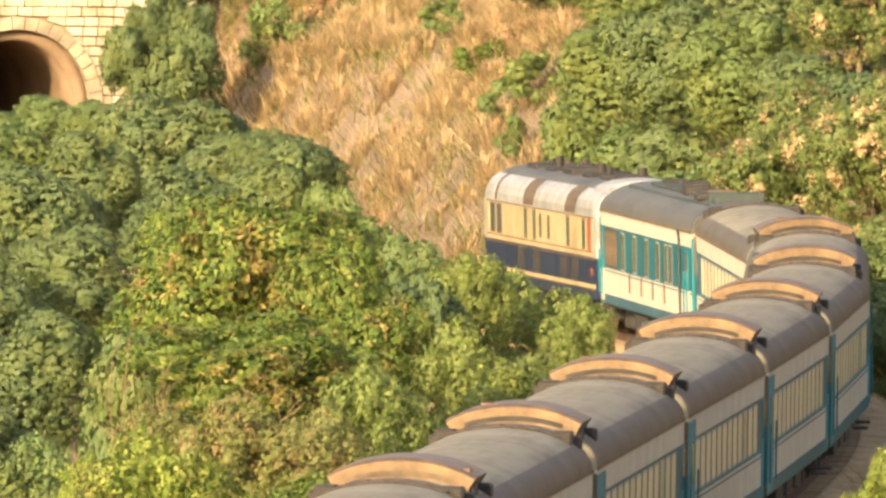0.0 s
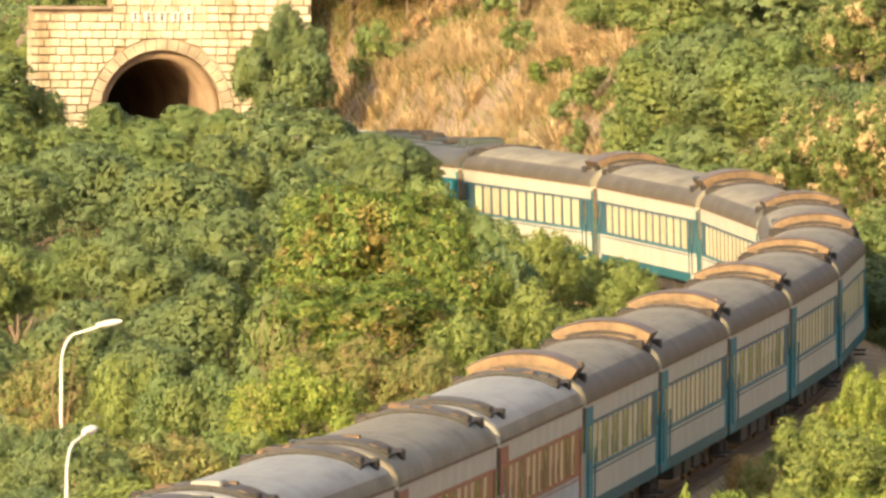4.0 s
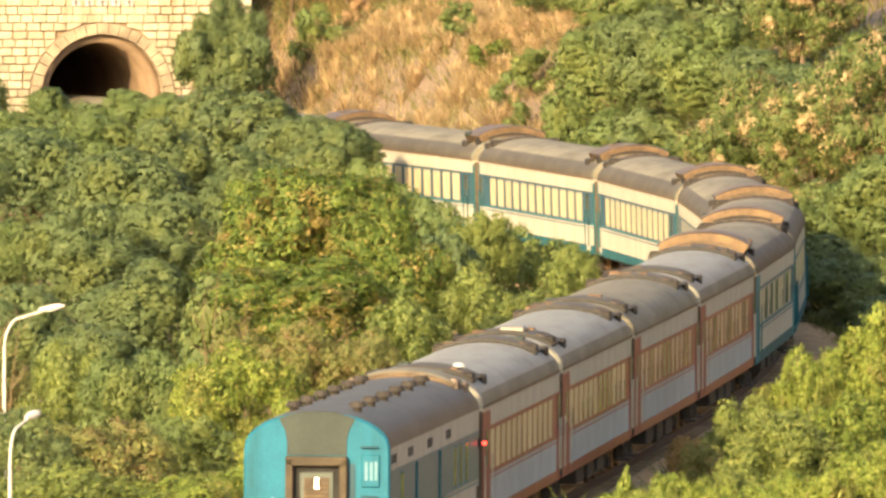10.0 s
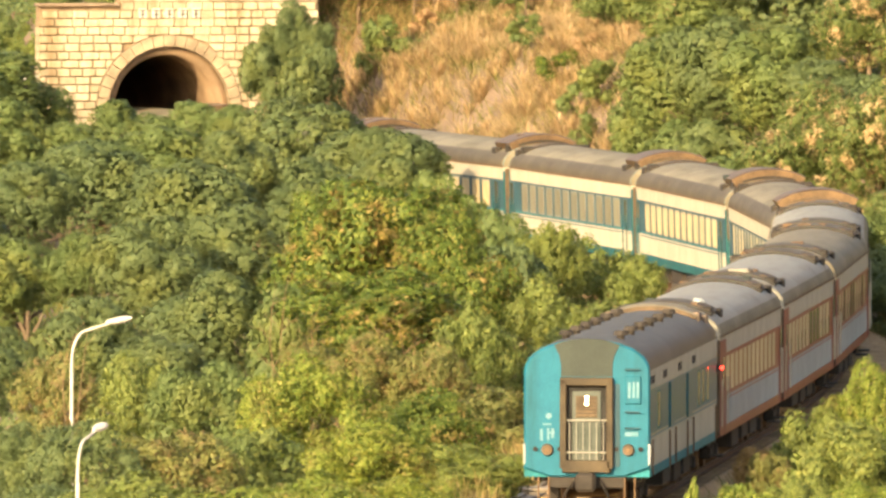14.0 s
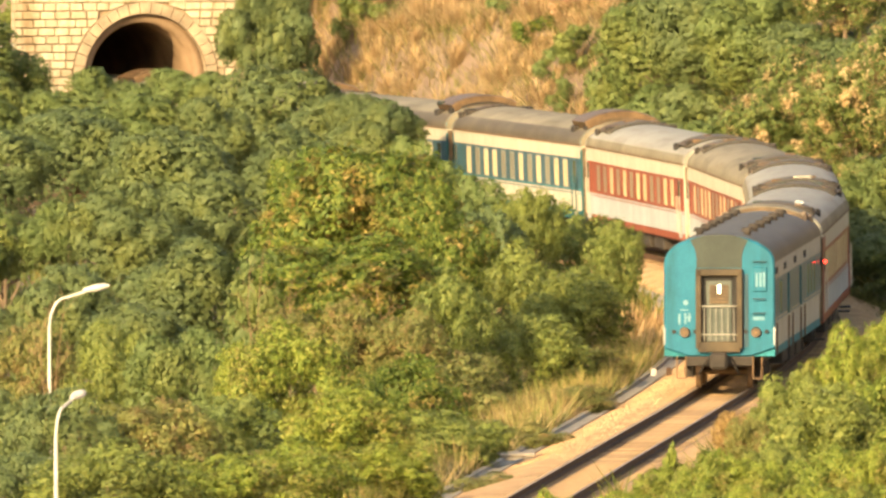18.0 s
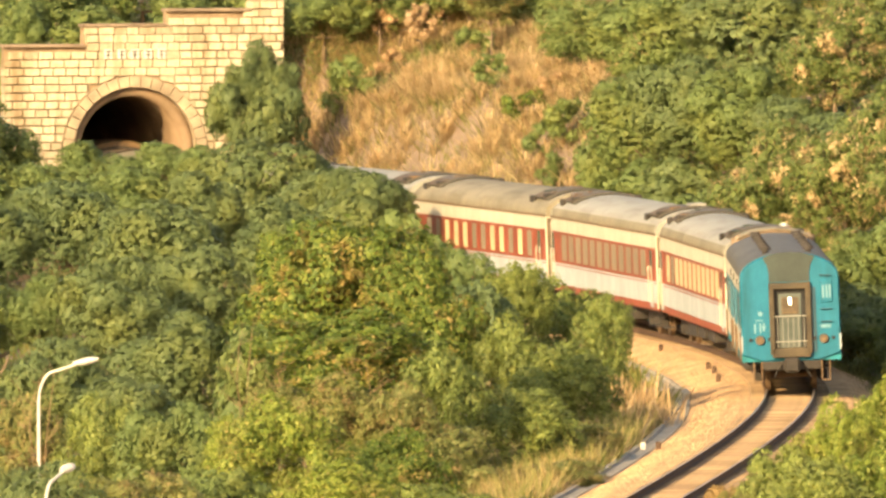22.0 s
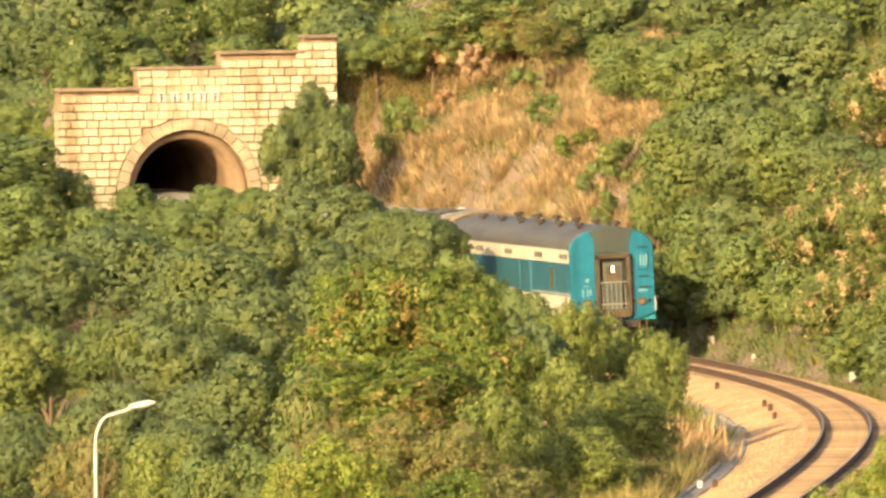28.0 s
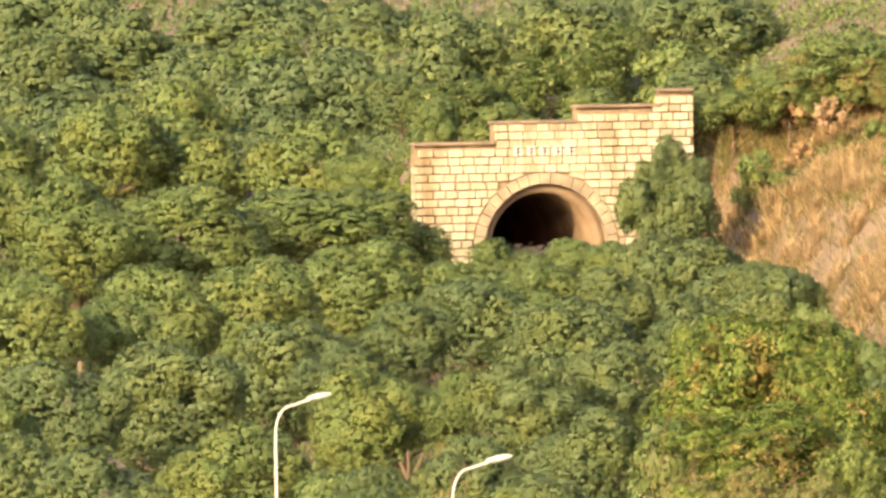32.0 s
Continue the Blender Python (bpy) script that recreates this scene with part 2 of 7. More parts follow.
BLUE = plain("paint_blue", (0.028, 0.075, 0.098), (0.042, 0.1, 0.128), 0.8, 0.58, 0.0, 0.2, streak=(2, 2, 0.2))
WINDOW_TRIM = plain("window_trim_grey", (0.2, 0.2, 0.18), (0.3, 0.29, 0.26), 1.5, 0.4)
DEEP_TEAL = plain("paint_deep_teal", (0.009, 0.082, 0.098), (0.014, 0.108, 0.126), 0.8, 0.58, 0.0, 0.2, streak=(2, 2, 0.2))
TEAL = plain("paint_teal", (0.01, 0.15, 0.185), (0.017, 0.195, 0.235), 0.8, 0.58, 0.0, 0.2, streak=(2, 2, 0.2))
SLATE = plain("paint_slate_blue", (0.017, 0.086, 0.12), (0.028, 0.116, 0.155), 0.8, 0.4, 0.0, 0.4, streak=(2, 2, 0.2), grime=0.4)
CYAN = plain("paint_cyan", (0.005, 0.1, 0.16), (0.011, 0.138, 0.205), 0.7, 0.5, 0.0, 0.18, streak=(2.5, 2.5, 0.25))
RED = plain("paint_red", (0.2, 0.048, 0.028), (0.28, 0.07, 0.042), 0.8, 0.45, streak=(2, 2, 0.2))
DARK_RED = plain("paint_dark_red", (0.19, 0.042, 0.028), (0.26, 0.058, 0.04), 0.8, 0.5)
NAVY = plain("paint_navy", (0.008, 0.014, 0.036), (0.014, 0.022, 0.052), 0.8, 0.4)
LOCO_CREAM = plain("paint_ivory", (0.32, 0.245, 0.125), (0.45, 0.36, 0.205), 1.1, 0.4, streak=(2, 1.2, 0.15))
LOCO_WHITE = plain("paint_silver_white", (0.17, 0.17, 0.16), (0.4, 0.395, 0.375), 1.3, 0.35, streak=(1.5, 1.5, 0.3))
UNIT_TAN = plain("roof_unit_tan", (0.075, 0.05, 0.028), (0.2, 0.125, 0.064), 2.2, 0.45, 0.3)
IRON = plain("iron_dark", (0.02, 0.017, 0.014), (0.045, 0.037, 0.03), 2.0, 0.75)
RUST = plain("gangway_bronze", (0.1, 0.06, 0.032), (0.17, 0.105, 0.055), 1.5, 0.7)
BLACK = plain("rubber_black", (0.012, 0.012, 0.012), (0.03, 0.028, 0.026), 2.0, 0.85)


def glass_material(name, tint, rough=0.12, gloss=0.4):
    m, nt, b = nodes_of(name, rough, 0.0, gloss * 1.5)
    n = noise_node(nt, 1.2, 2.0)
    oi = nt.nodes.new("ShaderNodeObjectInfo")
    r = ramp_node(nt, oi.outputs["Random"], [(0.0, tuple(c * 0.75 for c in tint)), (1.0, tint)])
    r2 = ramp_node(nt, n.outputs[0], [(0.4, (0.8, 0.8, 0.8)), (0.6, (1, 1, 1))])
    nt.links.new(mix_node(nt, 1.0, r.outputs[0], r2.outputs[0], "MULTIPLY"), b.inputs["Base Color"])
    b.inputs["Coat Weight"].default_value = gloss
    b.inputs["Coat Roughness"].default_value = 0.08
    return m


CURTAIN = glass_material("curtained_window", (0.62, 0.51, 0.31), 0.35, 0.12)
# window glass with the sunny side's brightness put into its tint
MID_PANE = glass_material("dim_curtained_window", (0.24, 0.22, 0.165), 0.3, 0.15)
GLASS = glass_material("dark_window", (0.1, 0.105, 0.1), 0.15, 0.22)


def glow_material(name, colour, strength):
    m, nt, b = nodes_of(name, 0.4)
    b.inputs["Base Color"].default_value = (*colour, 1)
    b.inputs["Emission Color"].default_value = (*colour, 1)
    b.inputs["Emission Strength"].default_value = strength
    return m


RED_GLOW = glow_material("red_tail_lamp", (1.0, 0.03, 0.02), 4.0)
# emission stands in for light reflected by the rear door glass, no lamp there
DOOR_GLINT = glow_material("door_window_lamp", (1.0, 0.88, 0.7), 2.2)


# ---- mesh tools ----
def mesh_of(name, verts, faces, mats=(), smooth=False):
    me = bpy.data.meshes.new(name)
    me.from_pydata([tuple(v) for v in verts], [], faces)
    for m in mats:
        me.materials.append(m)
    if smooth:
        me.polygons.foreach_set("use_smooth", [True] * len(me.polygons))
    me.update()
    return me


def quads_mesh(name, verts, mats):
    """A mesh of loose quads from an array (n, 4, 3)."""
    n = len(verts)
    me = bpy.data.meshes.new(name)
    me.vertices.add(n * 4)
    me.vertices.foreach_set("co", np.ascontiguousarray(verts, dtype=np.float32).ravel())
    me.loops.add(n * 4)
    me.loops.foreach_set("vertex_index", np.arange(n * 4, dtype=np.int32))
    me.polygons.add(n)
    me.polygons.foreach_set("loop_start", np.arange(0, n * 4, 4, dtype=np.int32))
    me.polygons.foreach_set("loop_total", np.full(n, 4, dtype=np.int32))
    for m in mats:
        me.materials.append(m)
    me.update()
    me.validate()
    return me


def tris_mesh(name, verts, mats):
    """A mesh of loose triangles from an array (n, 3, 3)."""
    n = len(verts)
    me = bpy.data.meshes.new(name)
    me.vertices.add(n * 3)
    me.vertices.foreach_set("co", np.ascontiguousarray(verts, dtype=np.float32).ravel())
    me.loops.add(n * 3)
    me.loops.foreach_set("vertex_index", np.arange(n * 3, dtype=np.int32))
    me.polygons.add(n)
    me.polygons.foreach_set("loop_start", np.arange(0, n * 3, 3, dtype=np.int32))
    me.polygons.foreach_set("loop_total", np.full(n, 3, dtype=np.int32))
    for m in mats:
        me.materials.append(m)
    me.update()
    me.validate()
    return me


def part(name, data, parent=None, label="", m=None, mat=None):
    if isinstance(data, bmesh.types.BMesh):
        me = bpy.data.meshes.new(name)
        data.to_mesh(me)
        data.free()
        if mat:
            me.materials.append(mat)
        data = me
    ob = new(name, data)
    if parent:
        ob.parent = parent
    if m is not None:
        ob.matrix_basis = m
    if label:
        ob["label"] = label
    return ob


def box(bm, x0, x1, y0, y1, z0, z1, bevel=0.0):
    vs = [bm.verts.new((x, y, z)) for x in (x0, x1) for y in (y0, y1) for z in (z0, z1)]
    fs = [bm.faces.new([vs[i] for i in q]) for q in ((0, 1, 3, 2), (4, 6, 7, 5), (0, 4, 5, 1), (2, 3, 7, 6), (0, 2, 6, 4), (1, 5, 7, 3))]
    if bevel:
        bmesh.ops.bevel(bm, geom=list({e for f in fs for e in f.edges}), offset=bevel, segments=1, affect="EDGES")
    return bm


def box_bm(*a, bevel=0.0):
    return box(bmesh.new(), *a, bevel=bevel)


def tube(bm, p, q, r0, r1=None, seg=8):
    """A tapered round bar from p to q."""
    p, q = Vector(p), Vector(q)
    r1 = r0 if r1 is None else r1
    w = (q - p).normalized()
    u = w.orthogonal().normalized()
    v = w.cross(u)
    rings = []
    for c, r in ((p, r0), (q, r1)):
        rings.append([bm.verts.new(c + (u * math.cos(t) + v * math.sin(t)) * r) for t in np.linspace(0, math.tau, seg, endpoint=False)])
    for i in range(seg):
        j = (i + 1) % seg
        bm.faces.new((rings[0][i], rings[0][j], rings[1][j], rings[1][i]))
    bm.faces.new(rings[0][::-1])
    bm.faces.new(rings[1])
    return bm


def loft(bm, sections, closed=False, caps=False):
    """Skin over sections of equal length."""
    rows = [[bm.verts.new(p) for p in s] for s in sections]
    n = len(rows[0])
    for a, b in zip(rows, rows[1:]):
        for i in range(n if closed else n - 1):
            j = (i + 1) % n
            bm.faces.new((a[i], a[j], b[j], b[i]))
    if caps:
        bm.faces.new(rows[0][::-1])
        bm.faces.new(rows[-1])
    return bm


# ---- the railway line ----
BEND_AT = np.array([-20.0, 40, 100, 160, 220, 280, 360])
BEND = np.array([-0.535, -0.015, 0.104, -0.575, -2.871, -1.917, -0.768]) * 1e-3
LINE_S = np.arange(-420.0, 1001.0, 1.0)


def line_tables():
    k = np.where(LINE_S < -20, 0, np.interp(LINE_S, BEND_AT, BEND))
    a = np.concatenate([[0], np.cumsum((k[1:] + k[:-1]) / 2)])
    a += 0.08629 - a[420]
    m = (a[1:] + a[:-1]) / 2
    x = np.concatenate([[0], np.cumsum(np.sin(m))])
    y = np.concatenate([[0], np.cumsum(np.cos(m))])
    return x - x[420] - 2.911, y - y[420] + 355.572, a


LINE_X, LINE_Y, LINE_A = line_tables()


def line_z(s):
    q = np.clip((s - 150) / 150.0, -1.1, 1.4)
    return 0.248 * q * q - 0.173 * q ** 3


def on_line(s, side=0.0, up=0.0):
    a = np.interp(s, LINE_S, LINE_A)
    return Vector((np.interp(s, LINE_S, LINE_X) + side * math.cos(a), np.interp(s, LINE_S, LINE_Y) - side * math.sin(a), line_z(s) + up))


def line_pose(s, side=0.0, up=0.0):
    a = float(np.interp(s, LINE_S, LINE_A))
    return Matrix.Translation(on_line(s, side, up)) @ Matrix.Rotation(-a, 4, "Z")


def lateral(x, y):
    """Distance along the line and to the right of it, for arrays of places."""
    s = np.interp(y, LINE_Y[:1300], LINE_S[:1300])
    for _ in range(3):
        cx, cy, a = (np.interp(s, LINE_S, t) for t in (LINE_X, LINE_Y, LINE_A))
        s = np.clip(s + (x - cx) * np.sin(a) + (y - cy) * np.cos(a), -419, 999)
    cx, cy, a = (np.interp(s, LINE_S, t) for t in (LINE_X, LINE_Y, LINE_A))
    return s, (x - cx) * np.cos(a) - (y - cy) * np.sin(a)


PORTAL_S = 350.8


def step(a, b, x):
    t = np.clip((x - a) / (b - a), 0, 1)
    return t * t * (3 - 2 * t)


def ground_height(x, y):
    x, y = np.asarray(x, float), np.asarray(y, float)
    s, d = lateral(x, y)
    bed = -0.75
    rolling = 0.35 * np.sin(x * 0.31 + 1.3) * np.sin(y * 0.17) + 0.2 * np.sin(x * 0.83) * np.cos(y * 0.61 + 0.5)
    # right of the line: a bank that steepens past the bend
    rise = step(130, 215, s)
    steep = 0.55 + 0.75 * step(225, 262, s) + 0.5 * step(325, 348, s)
    right = np.where(d > 3.9, rise * np.minimum((d - 3.9) * steep, 5.5 + (d - 3.9) * 0.42) - (1 - rise) * np.minimum((d - 3.9) * 0.3, 2.2), 0)
    # left of the line: falling ground with the wood on it
    fall = -4.2 * step(3.4, 15, -d) * (1 - 0.6 * step(250, 330, s))
    left = np.where(d < -3.4, fall, 0)
    z = bed + np.where(d > 0, right, left)
    z += rolling * step(3.6, 8, np.abs(d))
    # a near bank on the right with bushes along its top
    z += 6.0 * step(6.0, 8.5, d) * step(304, 318, y) * (1 - step(340, 356, y))
    # hill over and behind the tunnel, lower to the left where the wood stands
    inside = step(PORTAL_S + 0.6, PORTAL_S + 2.0, s)
    ridge = 3.0 * np.exp(-((x + 9) / 8.0) ** 2) * np.exp(-((y - 708) / 22.0) ** 2)
    hill = 5.6 + ridge + 0.45 * np.clip(x + 8, 0, 300) + 0.045 * np.clip(y - 765, 0, 400)
    hill = np.maximum(hill, 7.9 * step(6.5, 4.5, np.abs(d)))
    low = -1.2 + 6.8 * step(690, 745, y)
    hill = hill + (np.minimum(hill, low) - hill) * step(6.0, 12.0, -d)
    z = z * (1 - inside) + np.where(d > 5, np.maximum(hill, z), hill) * inside
    # the viewer's own hill
    z = z + (18.2 - z) * (1 - step(8, 95, y)) * (1 - step(40, 160, np.abs(x)))
    far = np.hypot(x - 0, y - 560)
    z = z + step(250, 900, far) * step(400, 700, y) * 40
    return z


def axis(lo, hi, fine, reach):
    inner = list(np.arange(lo, hi + 0.01, fine))
    out, gap = [], fine
    v = hi
    while v < reach:
        gap *= 1.35
        v += gap
        out.append(v)
    back, gap, v = [], fine, lo
    while v > -reach:
        gap *= 1.35
        v -= gap
        back.append(v)
    return np.array(back[::-1] + inner + out)


def build_ground():
    xs, ys = axis(-46, 40, 1.1, 3500), axis(395, 830, 1.2, 3500)
    gx, gy = np.meshgrid(xs, ys)
    gz = ground_height(gx, gy)
    s, d = lateral(gx, gy)
    nx = len(xs)
    verts = np.stack([gx, gy, gz], -1).reshape(-1, 3)
    s, d, zz = s.ravel(), d.ravel(), gz.ravel()
    faces = []
    for j in range(len(ys) - 1):
        for i in range(nx - 1):
            a = j * nx + i
            q = (a, a + 1, a + nx + 1, a + nx)
            if any(abs(d[k]) < 3.6 and PORTAL_S - 2.5 < s[k] < PORTAL_S + 3.2 for k in q) and min(zz[k] for k in q) < 7.5:
                continue
            faces.append(q)
    ground = new("ground", mesh_of("ground", verts, faces, [EARTH], True))
    tagged(ground, "brown earth hillside under scrub and woods", "ground", kind="structure")


build_ground()


def sweep(name, s0, s1, gap, profile, mat, smooth=False):
    """A profile of (side, up) carried along the line."""
    verts, faces, n = [], [], len(profile)
    ss = np.arange(s0, s1 + 0.01, gap)
    for s in ss:
        for side, up in profile:
            verts.append(on_line(s, side, up))
    for k in range(len(ss) - 1):
        for i in range(n - 1):
            a = k * n + i
            faces.append((a, a + 1, a + n + 1, a + n))
    return mesh_of(name, verts, faces, [mat], smooth)


ballast = tagged(new("ballast_bed", sweep("ballast_bed", -400, 560, 2.0, [(-3.24, -0.8), (-3.2, -0.63), (-1.95, -0.27), (-1.2, -0.23), (1.2, -0.23), (1.95, -0.27), (3.3, -0.66), (3.6, -0.85)], BALLAST)),
                 "sandy sunlit gravel bed under the railway track", "ballast", kind="structure")
tagged(new("track_bed", sweep("track_bed", -400, 560, 2.0, [(-1.32, -0.24), (-1.3, -0.226), (1.3, -0.226), (1.32, -0.24)], BED_STAINED)), "brown stained gravel between the rails", "ballast", kind="structure")
track = tagged(new("railway_track"), "single railway track with rusty rails curving to the tunnel", "railway track", kind="structure")
for side in (-0.7525, 0.7525):
    rail = part("rail", sweep("rail", -400, 560, 2.0, [(side - 0.075, -0.19), (side - 0.075, -0.165), (side - 0.02, -0.14), (side - 0.02, -0.05), (side - 0.036, -0.04), (side - 0.036, -0.004), (side + 0.036, -0.004), (side + 0.036, -0.04), (side + 0.02, -0.05), (side + 0.02, -0.14), (side + 0.075, -0.165), (side + 0.075, -0.19)], RAIL_SIDE), track)
    part("running_surface", sweep("running_surface", -400, 560, 2.0, [(side - 0.034, 0.0), (side + 0.034, 0.0)], RAIL_TOP), rail)
drain = tagged(new("concrete_drain", sweep("concrete_drain", 40, 250, 2.0, [(-3.86, -1.3), (-3.86, -0.6), (-3.72, -0.6), (-3.69, -0.67), (-3.36, -0.67), (-3.33, -0.6), (-3.21, -0.6), (-3.21, -1.3)], CONCRETE)),
               "pale concrete drain channel beside the ballast", "drain", kind="structure")


# ---- the tunnel portal ----
def build_portal():
    base = line_pose(PORTAL_S)
    portal = new("tunnel_portal")
    portal.matrix_basis = base
    tagged(portal, "sunlit tunnel portal of coursed stone with a stepped top", "tunnel portal", kind="structure")
    r_in, r_out, zc = 2.57, 3.02, 4.42
    tops = [(-5.42, -2.12, 8.6), (-2.12, 1.36, 9.42), (1.36, 4.9, 10.02), (4.9, 6.3, 10.62)]
    # backing wall with the opening through it
    bm = bmesh.new()
    arc = [(-r_out * math.cos(t), zc + r_out * math.sin(t)) for t in np.linspace(0, math.pi, 25)]
    ring = [(-r_out, -1.0)] + arc + [(r_out, -1.0)]
    for (u0, u1, top) in tops:
        cuts = sorted({u0, u1, *[p[0] for p in ring if u0 < p[0] < u1]})
        for a, b in zip(cuts, cuts[1:]):
            zs = []
            for u in (a, b):
                zs.append(zc + math.sqrt(max(0, r_out ** 2 - u * u)) if abs(u) <= r_out else None)
            mid = (a + b) / 2
            if abs(mid) < r_out:
                lo = [z if z is not None else zc for z in zs]
            else:
                lo = [-1.0, -1.0]
            f = [bm.verts.new((a, 0.1, lo[0])), bm.verts.new((b, 0.1, lo[1])), bm.verts.new((b, 0.1, top)), bm.verts.new((a, 0.1, top))]
            k = [bm.verts.new((v.co.x, 0.55, v.co.z)) for v in f]
            bm.faces.new(f)
            bm.faces.new(k[::-1])
            for i in range(4):
                bm.faces.new((f[i], k[i], k[(i + 1) % 4], f[(i + 1) % 4]))
    part("backing_wall", bm, portal, mat=MORTAR)
    for u0, u1, top in tops:
        part("coping", box_bm(u0 - 0.08, u1 + 0.03, -0.13, 0.6, top, top + 0.14, bevel=0.03), portal, "dark weathered coping slab", mat=COPING)
    # arch ring of wedge stones
    n = 19
    ts = np.linspace(0, math.pi, n + 1)
    for t0, t1 in zip(ts, ts[1:]):
        g = 0.005
        pts = [(-r * math.cos(t), zc + r * math.sin(t)) for r, t in ((r_in, t0 + g), (r_in, t1 - g), (r_out, t1 - g), (r_out, t0 + g))]
        bm = bmesh.new()
        loft(bm, [[(x, y, z) for x, z in pts] for y in (-0.1 - random.uniform(0, 0.03), 0.5)], closed=True, caps=True)
        part("arch_stone", bm, portal, mat=RING)
    for side in (-1, 1):
        for k in range(4):
            z0 = zc - 0.5 * (k + 1)
            a, b = sorted((side * r_in, side * r_out))
            part("arch_stone", box_bm(a, b, -0.12, 0.5, z0 + 0.01, z0 + 0.49, bevel=0.02), portal, mat=RING)
    # coursed stones
    rnd = random.Random(5)
    z, h = 2.75, 0.335
    while z < 10.6:
        for u0, u1, top in [(-5.42, 6.3, 99)]:
            u = u0 + (0.0 if int(z / h) % 2 else -0.34)
            while u < u1:
                w = rnd.uniform(0.48, 0.74)
                a, b = max(u, u0), min(u + w, u1)
                u += w
                lim = max([t[2] for t in tops if t[0] <= (a + b) / 2 < t[1]] + [0])
                if z + h > lim + 0.06 or b - a < 0.15:
                    continue
                def trim(zz, a, b):
                    half = r_out + 0.015 if zz < zc else math.sqrt(max(0, (r_out + 0.015) ** 2 - (zz - zc) ** 2))
                    if a < half and b > -half and half > 0:
                        return (a, min(b, -half)) if (a + b) / 2 < 0 else (max(a, half), b)
                    return a, b
                if abs((a + b) / 2) < 1.75 and z + h > zc + 2.2:
                    # over the crown of the arch the bed follows the ring
                    low = [max(z, zc + math.sqrt(max(0, (r_out + 0.015) ** 2 - u_ * u_))) for u_ in (a, b)]
                    if max(low) < z + h - 0.07:
                        bm = bmesh.new()
                        o_ = rnd.uniform(0.0, 0.06)
                        loft(bm, [[(a + 0.02, y_, low[0] + 0.02), (b - 0.02, y_, low[1] + 0.02), (b - 0.02, y_, z + h - 0.02), (a + 0.02, y_, z + h - 0.02)] for y_ in (0.12, -0.03 - o_)], closed=True, caps=True)
                        part("stone", bm, portal, mat=STONE)
                    continue
                (a0, b0), (a1, b1) = trim(z, a, b), trim(z + h, a, b)
                if max(b0 - a0, b1 - a1) < 0.1:
                    continue
                g, out = 0.021, rnd.uniform(0.0, 0.07)
                b0, b1 = max(b0, a0 + 2.5 * g), max(b1, a1 + 2.5 * g)
                end = a <= u0 + 0.01
                if end:
                    a0, a1 = a0 - 0.06, a1 - 0.06
                bm = bmesh.new()
                def face(y, k):
                    return [(a0 + g + k, y, z + g * 0.9 + k), (b0 - g - k, y, z + g * 0.9 + k), (b1 - g - k, y, z + h - g * 0.9 - k), (a1 + g + k, y, z + h - g * 0.9 - k)]
                loft(bm, [face(0.52 if end else 0.12, 0), face(0.0 - out * 0.6, 0), face(-0.03 - out, 0.02 if min(b0 - a0, b1 - a1) > 0.12 else 0)], closed=True, caps=True)
                part("stone", bm, portal, mat=STONE)
        z += h
    # name plates over the arch, their writing as plain bars
    for k in range(5):
        u = -1.12 + k * 0.56
        plate = part("name_plate", box_bm(u - 0.17, u + 0.17, -0.12, -0.03, 8.12, 8.52, bevel=0.015), portal, "white name plate with a dark character", mat=WHITE_PAINT)
        for (x0, x1, z0, z1) in ((-0.12, 0.12, 8.42, 8.46), (-0.1, 0.1, 8.26, 8.3), (-0.03, 0.02, 8.14, 8.46)):
            part("writing", box_bm(u + x0, u + x1, -0.136, -0.128, z0, z1), plate, mat=IRON)
    # lining of the tube
    verts, faces = [], []
    prof = [(-r_in, -1.0)] + [(-r_in * math.cos(t), zc + r_in * math.sin(t)) for t in np.linspace(0, math.pi, 17)] + [(r_in, -1.0)]
    ss = np.arange(PORTAL_S + 0.3, PORTAL_S + 150, 3.0)
    for s in ss:
        for x, z in prof:
            verts.append(on_line(s, x, z))
    m = len(prof)
    for k in range(len(ss) - 1):
        for i in range(m - 1):
            a = k * m + i
            faces.append((a, a + m, a + m + 1, a + 1))
    lining = new("tunnel_lining", mesh_of("tunnel_lining", verts, faces, [LINING], True))
    tagged(lining, "dark tunnel tube with one sunlit side wall", "tunnel", kind="structure")
    mod = lining.modifiers.new("thick", "SOLIDIFY")
    mod.thickness, mod.offset = 0.35, 1.0


build_portal()

# ---- the train ----
DOOR_DIM = plain("door_dim", (0.05, 0.065, 0.055), (0.09, 0.105, 0.09), 1.5, 0.6)
FLANK = plain("flank_bronze", (0.05, 0.036, 0.022), (0.14, 0.095, 0.055), 3.0, 0.7)
GATE = plain("gate_grey", (0.2, 0.2, 0.17), (0.28, 0.27, 0.23), 1.5, 0.6)
BRONZE = plain("frame_bronze", (0.036, 0.028, 0.017), (0.08, 0.06, 0.034), 1.5, 0.7)
MARKING = plain("marking_white", (0.07, 0.19, 0.24), (0.15, 0.27, 0.31), 4.0, 0.6)
HOOD = plain("hood_sooty", (0.026, 0.034, 0.03), (0.05, 0.062, 0.053), 1.0, 0.8)
HALF = 1.55
EAVE, CROWN = 3.63, 4.43


def roof_arc(n=15, w=HALF + 0.015, z0=EAVE, z1=CROWN, lift=0.0):
    return [((w + lift) * math.cos(t), z0 + (z1 - z0 + lift) * math.sin(t) ** 0.9) for t in np.linspace(0, math.pi, n)]


